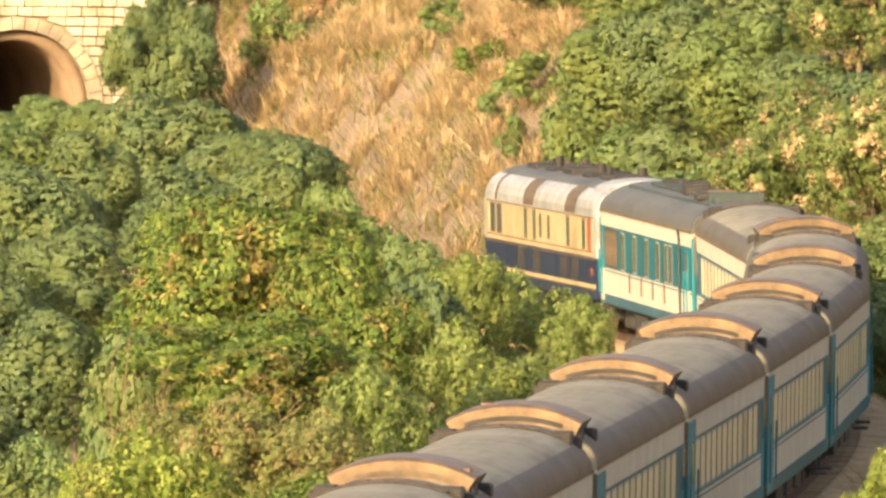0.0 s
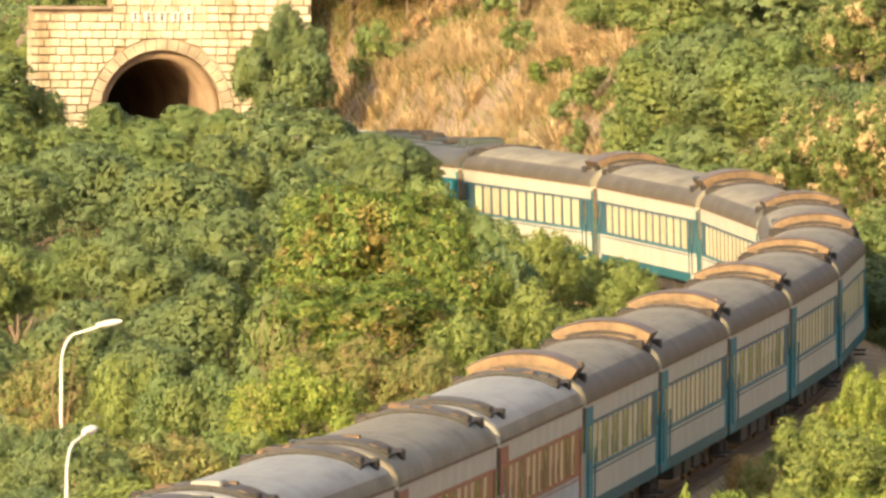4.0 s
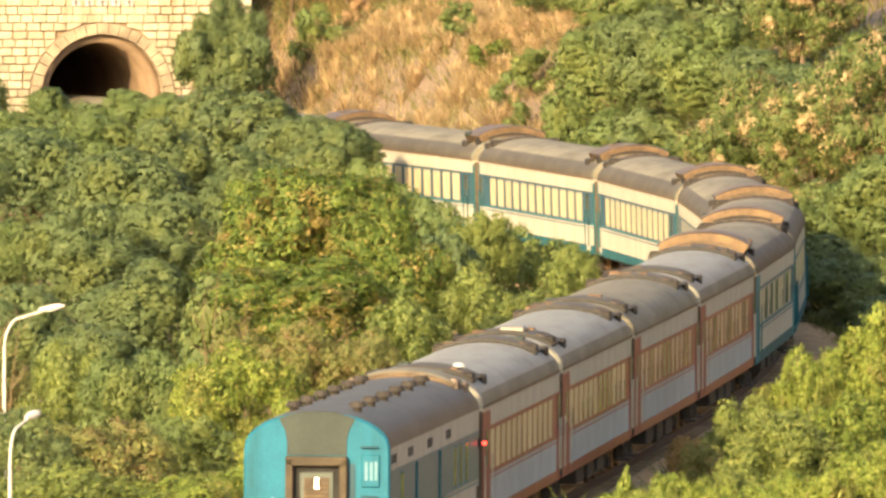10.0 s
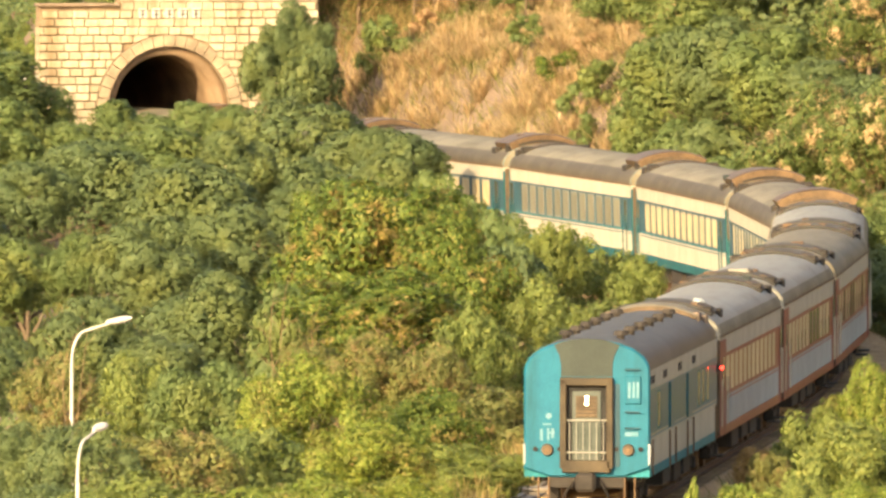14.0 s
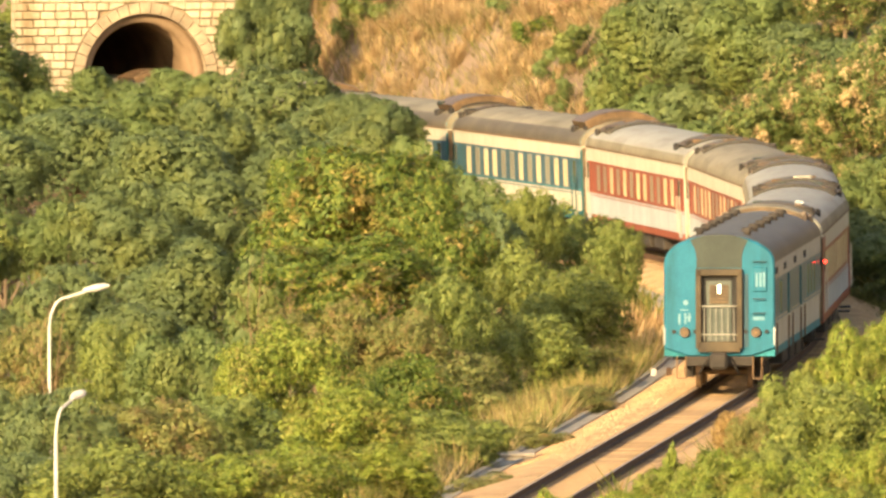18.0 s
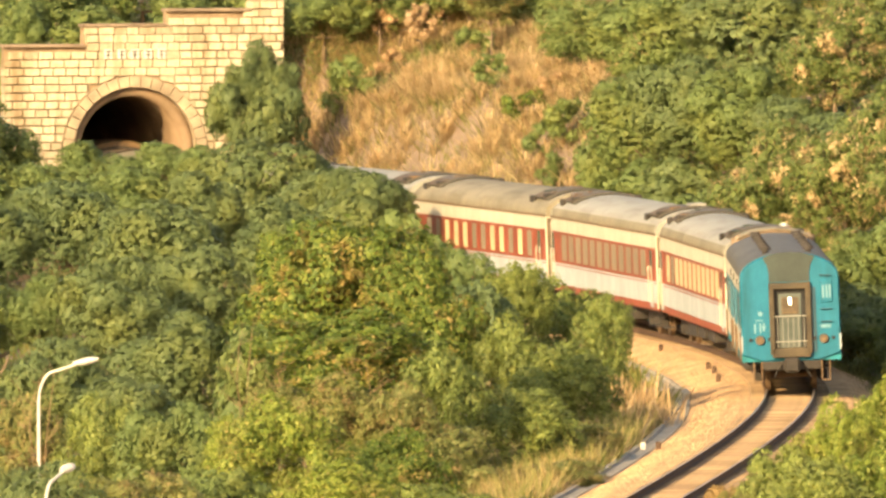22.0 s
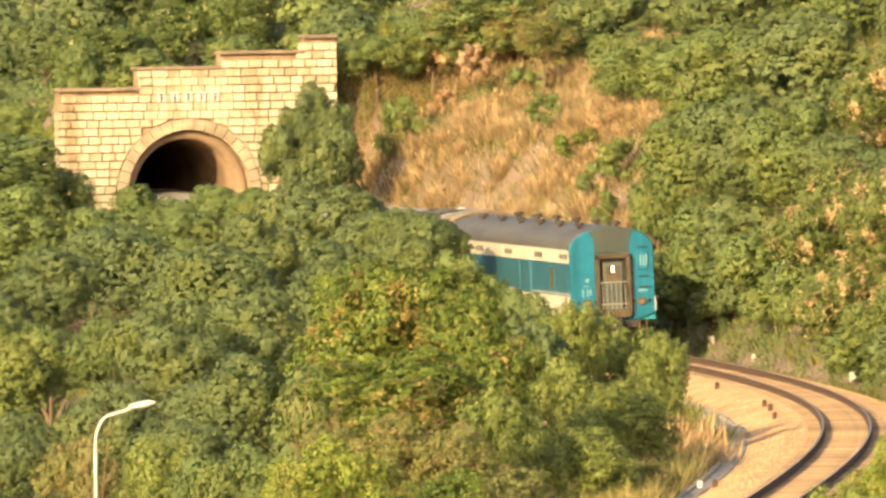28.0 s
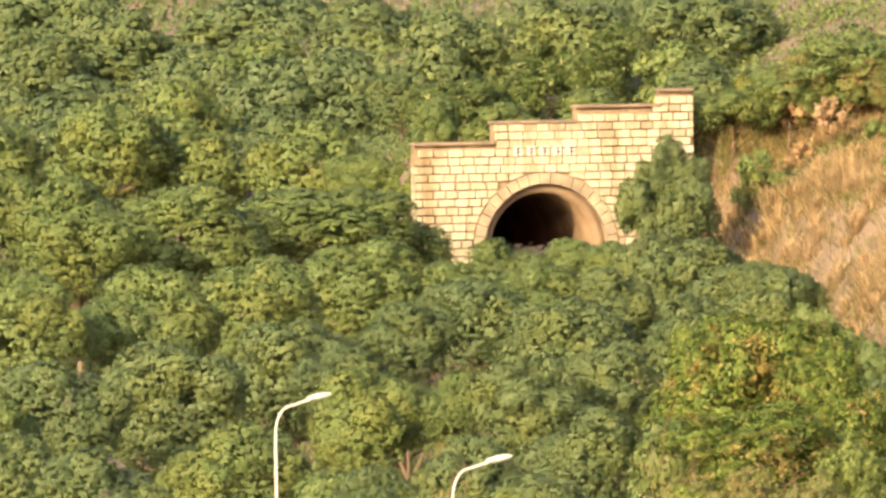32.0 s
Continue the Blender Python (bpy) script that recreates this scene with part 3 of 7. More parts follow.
def roof_mesh(hy, mat):
    bm = bmesh.new()
    arc = roof_arc()
    ys = [-hy] + list(np.linspace(-hy + 0.4, hy - 0.4, 14)) + [hy]
    loft(bm, [[(x, y, z - (0.05 if abs(y) == hy else 0)) for x, z in arc] for y in ys], caps=True)
    for f in bm.faces:
        f.smooth = len(f.verts) == 4
    me = bpy.data.meshes.new("roof")
    bm.to_mesh(me)
    bm.free()
    me.materials.append(mat)
    return me


def add_shoulders(roof, hy, reach, mat):
    """The sooty lower strip of the roof above each gutter."""
    for sx in (-1, 1):
        bm = bmesh.new()
        ring = [(sx * (HALF + 0.021) * math.cos(t), EAVE + (CROWN - EAVE + 0.006) * math.sin(t) ** 0.9) for t in np.linspace(0, reach, 7)]
        loft(bm, [[(x, y, z) for x, z in ring] for y in (-hy + 0.4, hy - 0.4)])
        for f in bm.faces:
            f.smooth = True
        part("roof_shoulder", bm, roof, "dark sooty roof edge", mat=mat)


def window_frame_bm(w, h):
    bm = bmesh.new()
    t = 0.05
    for a in ((-w / 2 - t, -w / 2, -h / 2 - t, h / 2 + t), (w / 2, w / 2 + t, -h / 2 - t, h / 2 + t), (-w / 2, w / 2, -h / 2 - t, -h / 2), (-w / 2, w / 2, h / 2, h / 2 + t)):
        box(bm, -0.01, 0.006, a[0], a[1], a[2], a[3])
    return bm


MESHES = {}


def kept(key, make, mat):
    """One mesh for all alike pieces."""
    if key not in MESHES:
        bm = make()
        me = bpy.data.meshes.new(key)
        bm.to_mesh(me)
        bm.free()
        me.materials.append(mat)
        MESHES[key] = me
    return MESHES[key]


def add_window(car, side, y, z, w, h, frame_mat, pane_mat):
    fr = part("window", kept("window_%s_%.2f_%.2f" % (frame_mat.name, w, h), lambda: window_frame_bm(w, h), frame_mat), car,
              m=Matrix.Translation((side * HALF, y, z)) @ Matrix.Rotation(0 if side > 0 else math.pi, 4, "Z"))
    part("pane", kept("pane_%s_%.2f_%.2f" % (pane_mat.name, w, h), lambda: box_bm(-0.01, 0.01, -w / 2, w / 2, -h / 2, h / 2), pane_mat), fr)
    return fr


def wheelset_bm():
    bm = bmesh.new()
    tube(bm, (-0.8, 0, 0), (0.8, 0, 0), 0.085, seg=8)
    for sx in (-1, 1):
        tube(bm, (sx * 0.69, 0, 0), (sx * 0.81, 0, 0), 0.457, seg=20)
        tube(bm, (sx * 0.66, 0, 0), (sx * 0.69, 0, 0), 0.485, seg=20)
        for a in range(4):
            t = a * math.pi / 2
            box(bm, sx * 0.81 - 0.01, sx * 0.81 + 0.012, 0.2 * math.cos(t) - 0.05, 0.2 * math.cos(t) + 0.05, 0.2 * math.sin(t) - 0.05, 0.2 * math.sin(t) + 0.05)
    return bm


def bogie_frame_bm(base=1.2):
    bm = bmesh.new()
    for sx in (-1, 1):
        x = sx * 1.0
        box(bm, x - 0.09, x + 0.09, -base - 0.45, base + 0.45, 0.62, 0.82, bevel=0.03)
        for y in (-base, base):
            box(bm, x - 0.14, x + 0.16, y - 0.2, y + 0.2, 0.3, 0.62, bevel=0.04)
        for k in (-0.25, 0.25):
            tube(bm, (x, k, 0.4), (x, k, 0.98), 0.13, seg=10)
        box(bm, x - 0.05, x + 0.05, -0.75, 0.75, 0.3, 0.42)
    box(bm, -1.0, 1.0, -0.35, 0.35, 0.55, 0.9)
    return bm


def add_bogie(car, y, base=1.2, axles=(-1.2, 1.2)):
    bogie = part("bogie", kept("bogie_%.2f" % base, lambda: bogie_frame_bm(base), IRON), car, "rusty dark bogie", m=Matrix.Translation((0, y, 0)))
    sets = []
    for a in axles:
        sets.append(part("wheelset", kept("wheelset", wheelset_bm, RUST), bogie, m=Matrix.Translation((0, a, 0.457))))
    return sets


def unit_ring(y, up, spread):
    ang = [math.pi / 2 + k for k in np.linspace(-spread, spread, 15)]
    return [((HALF + up * 0.6) * math.cos(t), y, EAVE + (CROWN - EAVE + up) * math.sin(t) ** 0.9) for t in ang]


def unit_bm(y0, y1, lift=0.24, spread=0.82):
    """The curved top of a roof unit, set across the car."""
    bm = bmesh.new()
    loft(bm, [unit_ring(y0, lift - 0.05, spread), unit_ring(y0 + 0.12, lift, spread), unit_ring(y1 - 0.12, lift, spread), unit_ring(y1, lift - 0.05, spread)])
    return bm


def unit_face_bm(y0, y1, lift=0.24, spread=0.82):
    """The upright end faces and cheeks of a roof unit."""
    bm = bmesh.new()
    for y in (y0, y1):
        loft(bm, [unit_ring(y, -0.12, spread), unit_ring(y, lift - 0.05, spread)])
    for k in (0, -1):
        a = [unit_ring(y, u, spread)[k] for y, u in ((y0, -0.12), (y0, lift - 0.05), (y0 + 0.12, lift), (y1 - 0.12, lift), (y1, lift - 0.05), (y1, -0.12))]
        bm.faces.new([bm.verts.new(p) for p in a])
    return bm


def unit_gear_bm(y0, y1, sx):
    """Fans, pipes and boxes on the flank of a roof unit."""
    bm = bmesh.new()
    ym = (y0 + y1) / 2
    box(bm, sx * 1.05 - 0.2, sx * 1.05 + 0.2, y0 + 0.1, y0 + 0.75, 4.02, 4.38, bevel=0.04)
    box(bm, sx * 1.18 - 0.2, sx * 1.18 + 0.2, y1 - 0.8, y1 - 0.1, 3.92, 4.27, bevel=0.04)
    tube(bm, (sx * 1.3, y0, 3.98), (sx * 1.3, y1, 3.98), 0.045, seg=6)
    return bm


def skin(car, hy, bands):
    """Bands of paint round the body: name, material, bottom, top, label."""
    for k, (name, mat, z0, z1, label) in enumerate(bands):
        w = HALF + (0.012 if name == "skirt" else 0.0)
        part(name, box_bm(-w, w, -hy + 0.004 * k, hy - 0.004 * k, z0, z1), car, label, mat=mat)


def add_line(car, hy, mat, z0, z1, name="stripe", label=""):
    for sx in (-1, 1):
        a, b = sorted((sx * (HALF + 0.004), sx * (HALF - 0.02)))
        part(name, box_bm(a, b, -hy + 0.02, hy - 0.02, z0, z1), car, label, mat=mat)


def end_doors(car, hy, mat, rail_mat, band_mat, lower_mat):
    """Vestibule doors: full-height ones on the outer side of the curve, doors painted like the bands on the inner side."""
    for sy in (-1, 1):
        half = 1.2 if sy < 0 else 0.4
        y = sy * (hy - half - 0.02)
        door = part("door", box_bm(HALF - 0.03, HALF + 0.018, y - half, y + half, 1.0, 3.5 if sy < 0 else 3.1, bevel=0.012), car, mat=mat)
        inner = part("door", box_bm(-HALF - 0.016, -HALF + 0.03, y * 0.99 - 0.42, y * 0.99 + 0.42, 1.98, 3.12, bevel=0.012), car, mat=band_mat)
        part("door_panel", box_bm(-HALF - 0.016, -HALF + 0.03, y * 0.99 - 0.42, y * 0.99 + 0.42, 1.05, 1.95, bevel=0.012), inner, mat=lower_mat)
        for sx, d, yd, hd in ((1, door, y, half), (-1, inner, y * 0.99, 0.42)):
            part("door_window", kept("door_window", lambda: box_bm(-0.012, 0.012, -0.24, 0.24, -0.4, 0.4), GLASS), d, m=Matrix.Translation((sx * (HALF + 0.022), yd, 2.65)))
            for dy in (-hd + 0.06, hd - 0.06):
                bm = bmesh.new()
                tube(bm, (sx * (HALF + 0.07), yd + dy, 1.25), (sx * (HALF + 0.07), yd + dy, 2.5), 0.02, seg=6)
                part("handrail", bm, d, mat=rail_mat)
            part("step", box_bm(*sorted((sx * 1.2, sx * 1.56)), yd - 0.4, yd + 0.4, 0.42, 0.47), d, mat=IRON)
        part("corner_post", box_bm(-HALF - 0.02, -HALF + 0.06, *sorted((sy * (hy - 0.16), sy * (hy + 0.01))), 1.04, 3.45, bevel=0.015), car, mat=rail_mat)
    part("end_panel", box_bm(-HALF + 0.03, HALF + 0.01, -hy - 0.05, -hy + 0.02, 1.02, EAVE - 0.1, bevel=0.01), car, "grimy coach end", mat=FLANK)
    for sx in (-1, 1):
        part("rain_gutter", box_bm(*sorted((sx * (HALF - 0.02), sx * (HALF + 0.035))), -hy + 0.05, hy - 0.05, EAVE - 0.035, EAVE + 0.025), car, "brown rain gutter", mat=RUST)


def underframe(car, hy, rnd):
    bm = bmesh.new()
    box(bm, -1.35, 1.35, -hy + 0.3, hy - 0.3, 0.86, 1.04)
    part("underframe", bm, car, mat=IRON)
    for y0, y1, sx in ((-5.6, -3.1, -1), (-1.9, 0.4, -1), (1.6, 4.6, -1), (-5.0, -2.2, 1), (-0.8, 1.6, 1), (2.6, 5.2, 1)):
        a, b = sorted((sx * 0.55, sx * 1.36))
        part("equipment_box", box_bm(a, b, y0, y1, rnd.uniform(0.38, 0.5), 0.87, bevel=0.03), car, mat=IRON)


def gangway(car, hy):
    bm = bmesh.new()
    folds = np.linspace(hy - 0.02, hy + 1.06, 12)
    secs = []
    for i, y in enumerate(folds):
        w = 0.66 if i % 2 else 0.58
        secs.append([(-w, y, 1.15), (w, y, 1.15), (w, y, 3.3), (w - 0.15, y, 3.48), (-w + 0.15, y, 3.48), (-w, y, 3.3)])
    loft(bm, secs, closed=True, caps=True)
    part("gangway_bellows", bm, car, mat=BLACK)
    bm = bmesh.new()
    tube(bm, (0, hy - 0.4, 0.88), (0, hy + 1.0, 0.88), 0.1)
    box(bm, -0.16, 0.16, hy + 0.35, hy + 0.72, 0.72, 1.04, bevel=0.03)
    part("coupler", bm, car, mat=IRON)


def coach(label, kind, roof_mat, seed, window_style):
    rnd = random.Random(seed)
    hy = 12.75
    car = tagged(new("railway_coach"), label, "railway coach", "train")
    if kind == "red":
        skin(car, hy, [("skirt", RED, 0.98, 1.22, ""), ("lower_panel", PALE, 1.22, 1.99, ""), ("window_band", RED, 1.99, 3.12, ""), ("cornice_band", CREAM, 3.12, EAVE + 0.01, "")])
        add_line(car, hy, RED, 1.89, 1.93)
        door_mat = DARK_RED
    else:
        skin(car, hy, [("skirt", DEEP_TEAL, 0.96, 1.26, ""), ("lower_panel", CREAM, 1.26, 1.96, ""), ("window_band", BLUE, 1.96, 3.14, ""), ("cornice_band", CREAM, 3.14, EAVE + 0.01, "")])
        add_line(car, hy, BLUE, 1.86, 1.9)
        add_line(car, hy, TEAL, 1.99, 2.03)
        door_mat = TEAL
    roof = part("roof", roof_mesh(hy, roof_mat), car, "weathered sheet roof")
    add_shoulders(roof, hy, 0.62 if kind == "blue" else 0.34, SHOULDER if kind == "blue" else ROOF_BROWN)
    end_doors(car, hy, door_mat, CREAM if kind == "red" else DEEP_TEAL, RED if kind == "red" else BLUE, PALE if kind == "red" else CREAM)
    # windows: a long row on each side
    for sx in (-1, 1):
        n = 12
        for k in range(n):
            y = (k - (n - 1) / 2) * 1.74
            mat, w = CURTAIN, 1.16
            # dark panes: lighter sunlit tint painted on the left, GLASS on the right
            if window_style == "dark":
                mat = MID_PANE if sx < 0 else GLASS if rnd.random() < 0.2 else CURTAIN
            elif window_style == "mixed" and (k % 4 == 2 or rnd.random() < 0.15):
                mat = MID_PANE if sx < 0 else GLASS
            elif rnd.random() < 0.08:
                mat = MID_PANE
            if window_style == "mixed" and (sx < 0 or kind == "red"):
                w = 0.8
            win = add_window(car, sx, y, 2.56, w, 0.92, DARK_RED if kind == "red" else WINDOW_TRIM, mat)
            if sx > 0 and window_style in ("dark", "mixed") and mat is CURTAIN and rnd.random() < 0.75:
                part("open_sash", kept("open_sash", lambda: box_bm(-0.012, 0.016, -0.17, 0.17, -0.22, 0.22), GLASS), win, "dark lowered sash", m=Matrix.Translation((0, w * 0.5 - 0.2, -0.2)))
    for sy in (-1, 1):
        y0, y1 = sorted((sy * (hy - 3.9), sy * (hy - 1.15)))
        if kind == "blue" and sy < 0:
            y0, y1 = -hy + 0.3, -hy + 2.9
            up, wide = rnd.uniform(0.32, 0.42), rnd.uniform(0.78, 0.86)
            unit = part("roof_unit", unit_bm(y0, y1, up, wide), car, "arched tan roof unit", mat=UNIT_TAN)
            part("unit_face", unit_face_bm(y0, y1, up, wide), unit, "tan end face", mat=UNIT_TAN)
            inner = bmesh.new()
            loft(inner, [unit_ring(y0 - 0.03, 0.03, 0.6), unit_ring(y0 - 0.03, 0.12, 0.6), unit_ring(y0 + 0.02, 0.12, 0.6)])
            part("unit_rim", inner, unit, "brown curved rim", mat=IRON if seed % 2 else FLANK)
        elif kind == "blue":
            y0, y1, up = hy - 1.5, hy - 0.2, 0.05
            unit = part("roof_unit", unit_bm(y0, y1, up, 0.8), car, "low brown roof plate with a clamped pipe", mat=FLANK)
            part("unit_face", unit_face_bm(y0, y1, up, 0.8), unit, "brown end face", mat=FLANK)
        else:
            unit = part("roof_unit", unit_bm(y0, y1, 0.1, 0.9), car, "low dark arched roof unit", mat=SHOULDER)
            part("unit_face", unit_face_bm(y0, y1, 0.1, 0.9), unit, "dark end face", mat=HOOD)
        for sx in (-1, 1):
            part("unit_gear", unit_gear_bm(y0, y1, sx), unit, mat=IRON)
        for pick in (slice(0, 4), slice(11, 15)) if kind == "red" else ():
            flank = bmesh.new()
            lift = 0.13
            loft(flank, [unit_ring(y, lift + u, 0.92)[pick] for y, u in ((y0 + 0.25, -0.2), (y0 + 0.3, 0.0), (y1 - 0.5, 0.0), (y1 - 0.45, -0.2))])
            part("unit_flank", flank, unit, "dark bronze flank of the roof unit", mat=FLANK)
        if kind == "red" or sy > 0:
            rib = bmesh.new()
            yr = y0 - 0.35 if kind == "red" else y0 - 0.12
            loft(rib, [unit_ring(yr, -0.06, 0.95), unit_ring(yr, 0.035, 0.95), unit_ring(yr + 0.1, 0.035, 0.95), unit_ring(yr + 0.1, -0.06, 0.95)])
            part("unit_rib", rib, unit, "dark clamped pipe over the roof", mat=IRON)
            for a in np.linspace(-0.85, 0.85, 9):
                p = unit_ring(yr + rnd.uniform(-0.02, 0.1), 0.03, abs(a))[0 if a < 0 else -1]
                part("clamp", kept("clamp", lambda: box_bm(-0.045, 0.045, -0.05, 0.05, -0.05, 0.035), IRON), unit, m=Matrix.Translation(p))
        for _ in range(3 if kind == "red" else 1 if sy < 0 else 0):
            a, yy = rnd.uniform(0.15, 0.75) * rnd.choice((-1, 1, 1)), rnd.uniform(y0 + 0.3, y1 - 0.5)
            p = unit_ring(yy, up if kind == "blue" else 0.12, abs(a))[0 if a < 0 else -1]
            w, l = rnd.uniform(0.1, 0.2), rnd.uniform(0.12, 0.45)
            part("unit_cover", box_bm(p[0] - w, p[0] + w, yy - l, yy + l, p[2] - 0.12, p[2] + 0.025, bevel=0.03), unit, mat=rnd.choice((UNIT_TAN, RUST, HOOD)))
        if kind == "red":
            if seed == 101 and sy < 0:
                part("access_hatch", box_bm(-0.1, 0.5, y0 + 0.3, y0 + 1.4, 4.4, 4.6, bevel=0.04), unit, "pale access hatch", mat=ROOF_LIGHT)
            if seed == 100 and sy < 0:
                bm = bmesh.new()
                tube(bm, (0.75, -9.4, 4.2), (0.75, -9.4, 4.46), 0.2, 0.18, 12)
                tube(bm, (0.75, -9.4, 4.46), (0.75, -9.4, 4.53), 0.18, 0.09, 12)
                part("roof_dome", bm, unit, "small pale roof dome", mat=PALE)
        rim = bmesh.new()
        arc = roof_arc(15, lift=0.022)
        ya, yb = sy * (hy - 0.06), sy * (hy + 0.0)
        loft(rim, [[(x, y, z) for x, z in arc] for y in (ya, yb)])
        part("roof_rim", rim, car, mat=ROOF_LIGHT if kind == "red" else TEAL)
    for y in (-9.0, 9.0):
        add_bogie(car, y)
    underframe(car, hy, rnd)
    gangway(car, hy)
    return car


def tail_coach():
    rnd = random.Random(77)
    hy = 12.75
    car = tagged(new("brake_coach"), "teal and white brake coach with a bright cyan rear end", "railway coach", "train")
    skin(car, hy, [("skirt", TEAL, 0.98, 1.2, ""), ("lower_panel", CREAM, 1.2, 1.93, ""), ("window_band", SLATE, 1.93, 3.14, ""), ("cornice_band", CREAM, 3.14, EAVE + 0.01, "")])
    add_line(car, hy, CREAM, 1.99, 2.03)
    part("roof", roof_mesh(hy, ROOF_DARK), car, "dark weathered sheet roof")
    for sx in (-1, 1):
        # grouped vents in the cornice, loading doors and a few windows
        for y in (-12.1, -11.6, -11.1, -7.6, -7.1, -6.6, -2.2, -1.7, -1.2, 3.1, 3.6, 4.1):
            part("cornice_vent", kept("cornice_vent", lambda: box_bm(-0.012, 0.012, -0.14, 0.14, -0.1, 0.1), IRON), car, m=Matrix.Translation((sx * HALF, y, 3.37)))
        for y in (-4.6, 2.0):
            a, b = sorted((sx * (HALF + 0.02), sx * (HALF - 0.03)))
            part("loading_door", box_bm(a, b, y - 0.95, y + 0.95, 1.96, 3.12, bevel=0.012), car, "slate blue loading door", mat=SLATE)
            for dy in ((-0.97,) if sx > 0 else (-0.97, 0.97)):
                part("door_edge", box_bm(*sorted((sx * (HALF + 0.05), sx * (HALF - 0.03))), y + dy - 0.1, y + dy + 0.1, 1.97, 3.1, bevel=0.012), car, "teal door edge" if sx > 0 else "slate door edge", mat=DEEP_TEAL if sx > 0 else SLATE)
        for y in (-9.4, 5.6, 7.3, 9.0):
            add_window(car, sx, y, 2.56, 0.75, 0.85, TEAL, GLASS)
        for y in (-12.0, -5.7, -3.5, 0.9, 3.1, 11.9):
            bm = bmesh.new()
            tube(bm, (sx * (HALF + 0.04), y, 1.0), (sx * (HALF + 0.04), y, 1.9), 0.025, seg=6)
            part("handrail", bm, car, mat=RUST)
        for k in range(6):
            y = -10.6 + k * 3.5
            bm = bmesh.new()
            x = sx * 0.68
            z = EAVE + (CROWN - EAVE) * (1 - (x / 1.565) ** 2) ** 0.5
            tube(bm, (x, y, z - 0.06), (x, y, z + 0.11), 0.1, 0.1, 10)
            tube(bm, (x, y, z + 0.09), (x, y, z + 0.21), 0.2, 0.15, 12)
            part("roof_vent", bm, car, mat=IRON)
        part("marker_bracket", box_bm(*sorted((sx * 1.55, sx * 1.62)), 12.45, 12.6, 2.75, 2.95), car, mat=IRON)
    bm = bmesh.new()
    bmesh.ops.create_icosphere(bm, subdivisions=2, radius=0.05, matrix=Matrix.Translation((1.7, 12.5, 2.85)))
    part("red_marker_lamp", bm, car, "lit red marker lamp", mat=RED_GLOW)
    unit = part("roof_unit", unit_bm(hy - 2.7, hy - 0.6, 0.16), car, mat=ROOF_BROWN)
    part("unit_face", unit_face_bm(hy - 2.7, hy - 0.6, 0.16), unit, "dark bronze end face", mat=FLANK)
    for sx in (-1, 1):
        part("unit_gear", unit_gear_bm(hy - 2.7, hy - 0.6, sx), unit, mat=COPING)
    # rear end wall
    end_y = -hy
    bm = bmesh.new()
    outline = [(-HALF - 0.02, 1.2), (-0.9, 0.98), (0.9, 0.98), (HALF + 0.02, 1.2)] + roof_arc(17, HALF + 0.02, EAVE - 0.05, CROWN - 0.02)
    loft(bm, [[(x * k, y, (z - 2.6) * k + 2.6) for x, z in outline] for y, k in ((end_y + 0.12, 1.0), (end_y - 0.05, 1.0), (end_y - 0.1, 0.975))], closed=True, caps=True)
    wall = part("end_wall", bm, car, "bright cyan rear end wall", mat=CYAN)
    e = end_y - 0.1
    bm = bmesh.new()
    hood = [(-0.64, 3.48), (0.64, 3.48), (0.64, 3.78), (0.68, 4.0), (0.82, 4.27), (0.6, 4.345), (0.36, 4.395), (0.0, 4.42), (-0.36, 4.395), (-0.6, 4.345), (-0.82, 4.27), (-0.68, 4.0), (-0.64, 3.78)]
    loft(bm, [[(x, y, z) for x, z in hood] for y in (e + 0.2, e - 0.02)], closed=True, caps=True)
    part("end_hood", bm, wall, "dark sooty roof hood over the gangway", mat=HOOD)
    # gangway frame, recess and door
    bm = bmesh.new()
    for a in ((-0.66, -0.5, 1.2, 3.42), (0.5, 0.66, 1.2, 3.42), (-0.66, 0.66, 3.26, 3.46), (-0.6, 0.6, 1.1, 1.4)):
        box(bm, a[0], a[1], e - 0.2, e + 0.02, a[2], a[3], bevel=0.02)
    fr = part("gangway_frame", bm, wall, "dark bronze-brown gangway frame", mat=BRONZE)
    part("recess", box_bm(-0.5, 0.5, e - 0.01, e + 0.01, 1.3, 3.3), fr, mat=BLACK)
    part("end_door", box_bm(-0.36, 0.36, e - 0.05, e, 1.4, 3.12, bevel=0.02), fr, "dim grey-green gangway door", mat=DOOR_DIM)
    part("door_panel", box_bm(-0.27, 0.27, e - 0.06, e - 0.04, 2.45, 3.0, bevel=0.01), fr, mat=FLANK)
    for k in range(6):
        part("door_slat", box_bm(-0.25, 0.25, e - 0.075, e - 0.05, 2.46 + k * 0.09, 2.5 + k * 0.09), fr, mat=BRONZE)
    # bright reflection in the door glass, added as a glowing patch
    part("door_light", box_bm(-0.045, 0.045, e - 0.075, e - 0.055, 2.76, 3.0, bevel=0.02), fr, "small glowing patch for light reflected in the door glass", mat=DOOR_GLINT)
    bm = bmesh.new()
    for k in range(6):
        x = -0.42 + 0.168 * k
        box(bm, x - 0.009, x + 0.009, e - 0.16, e - 0.14, 1.42, 2.35)
    for z in (1.6, 2.4):
        box(bm, -0.5, 0.5, e - 0.17, e - 0.13, z - 0.018, z + 0.018)
    part("safety_gate", bm, fr, "pale safety gate bars", mat=GATE)
    # dark blue strip on the wall, right of the frame only
    part("door_jamb", box_bm(0.67, 0.82, e - 0.03, e + 0.01, 1.25, 3.3), wall, "dark blue strip right of the gangway frame", mat=BLUE)
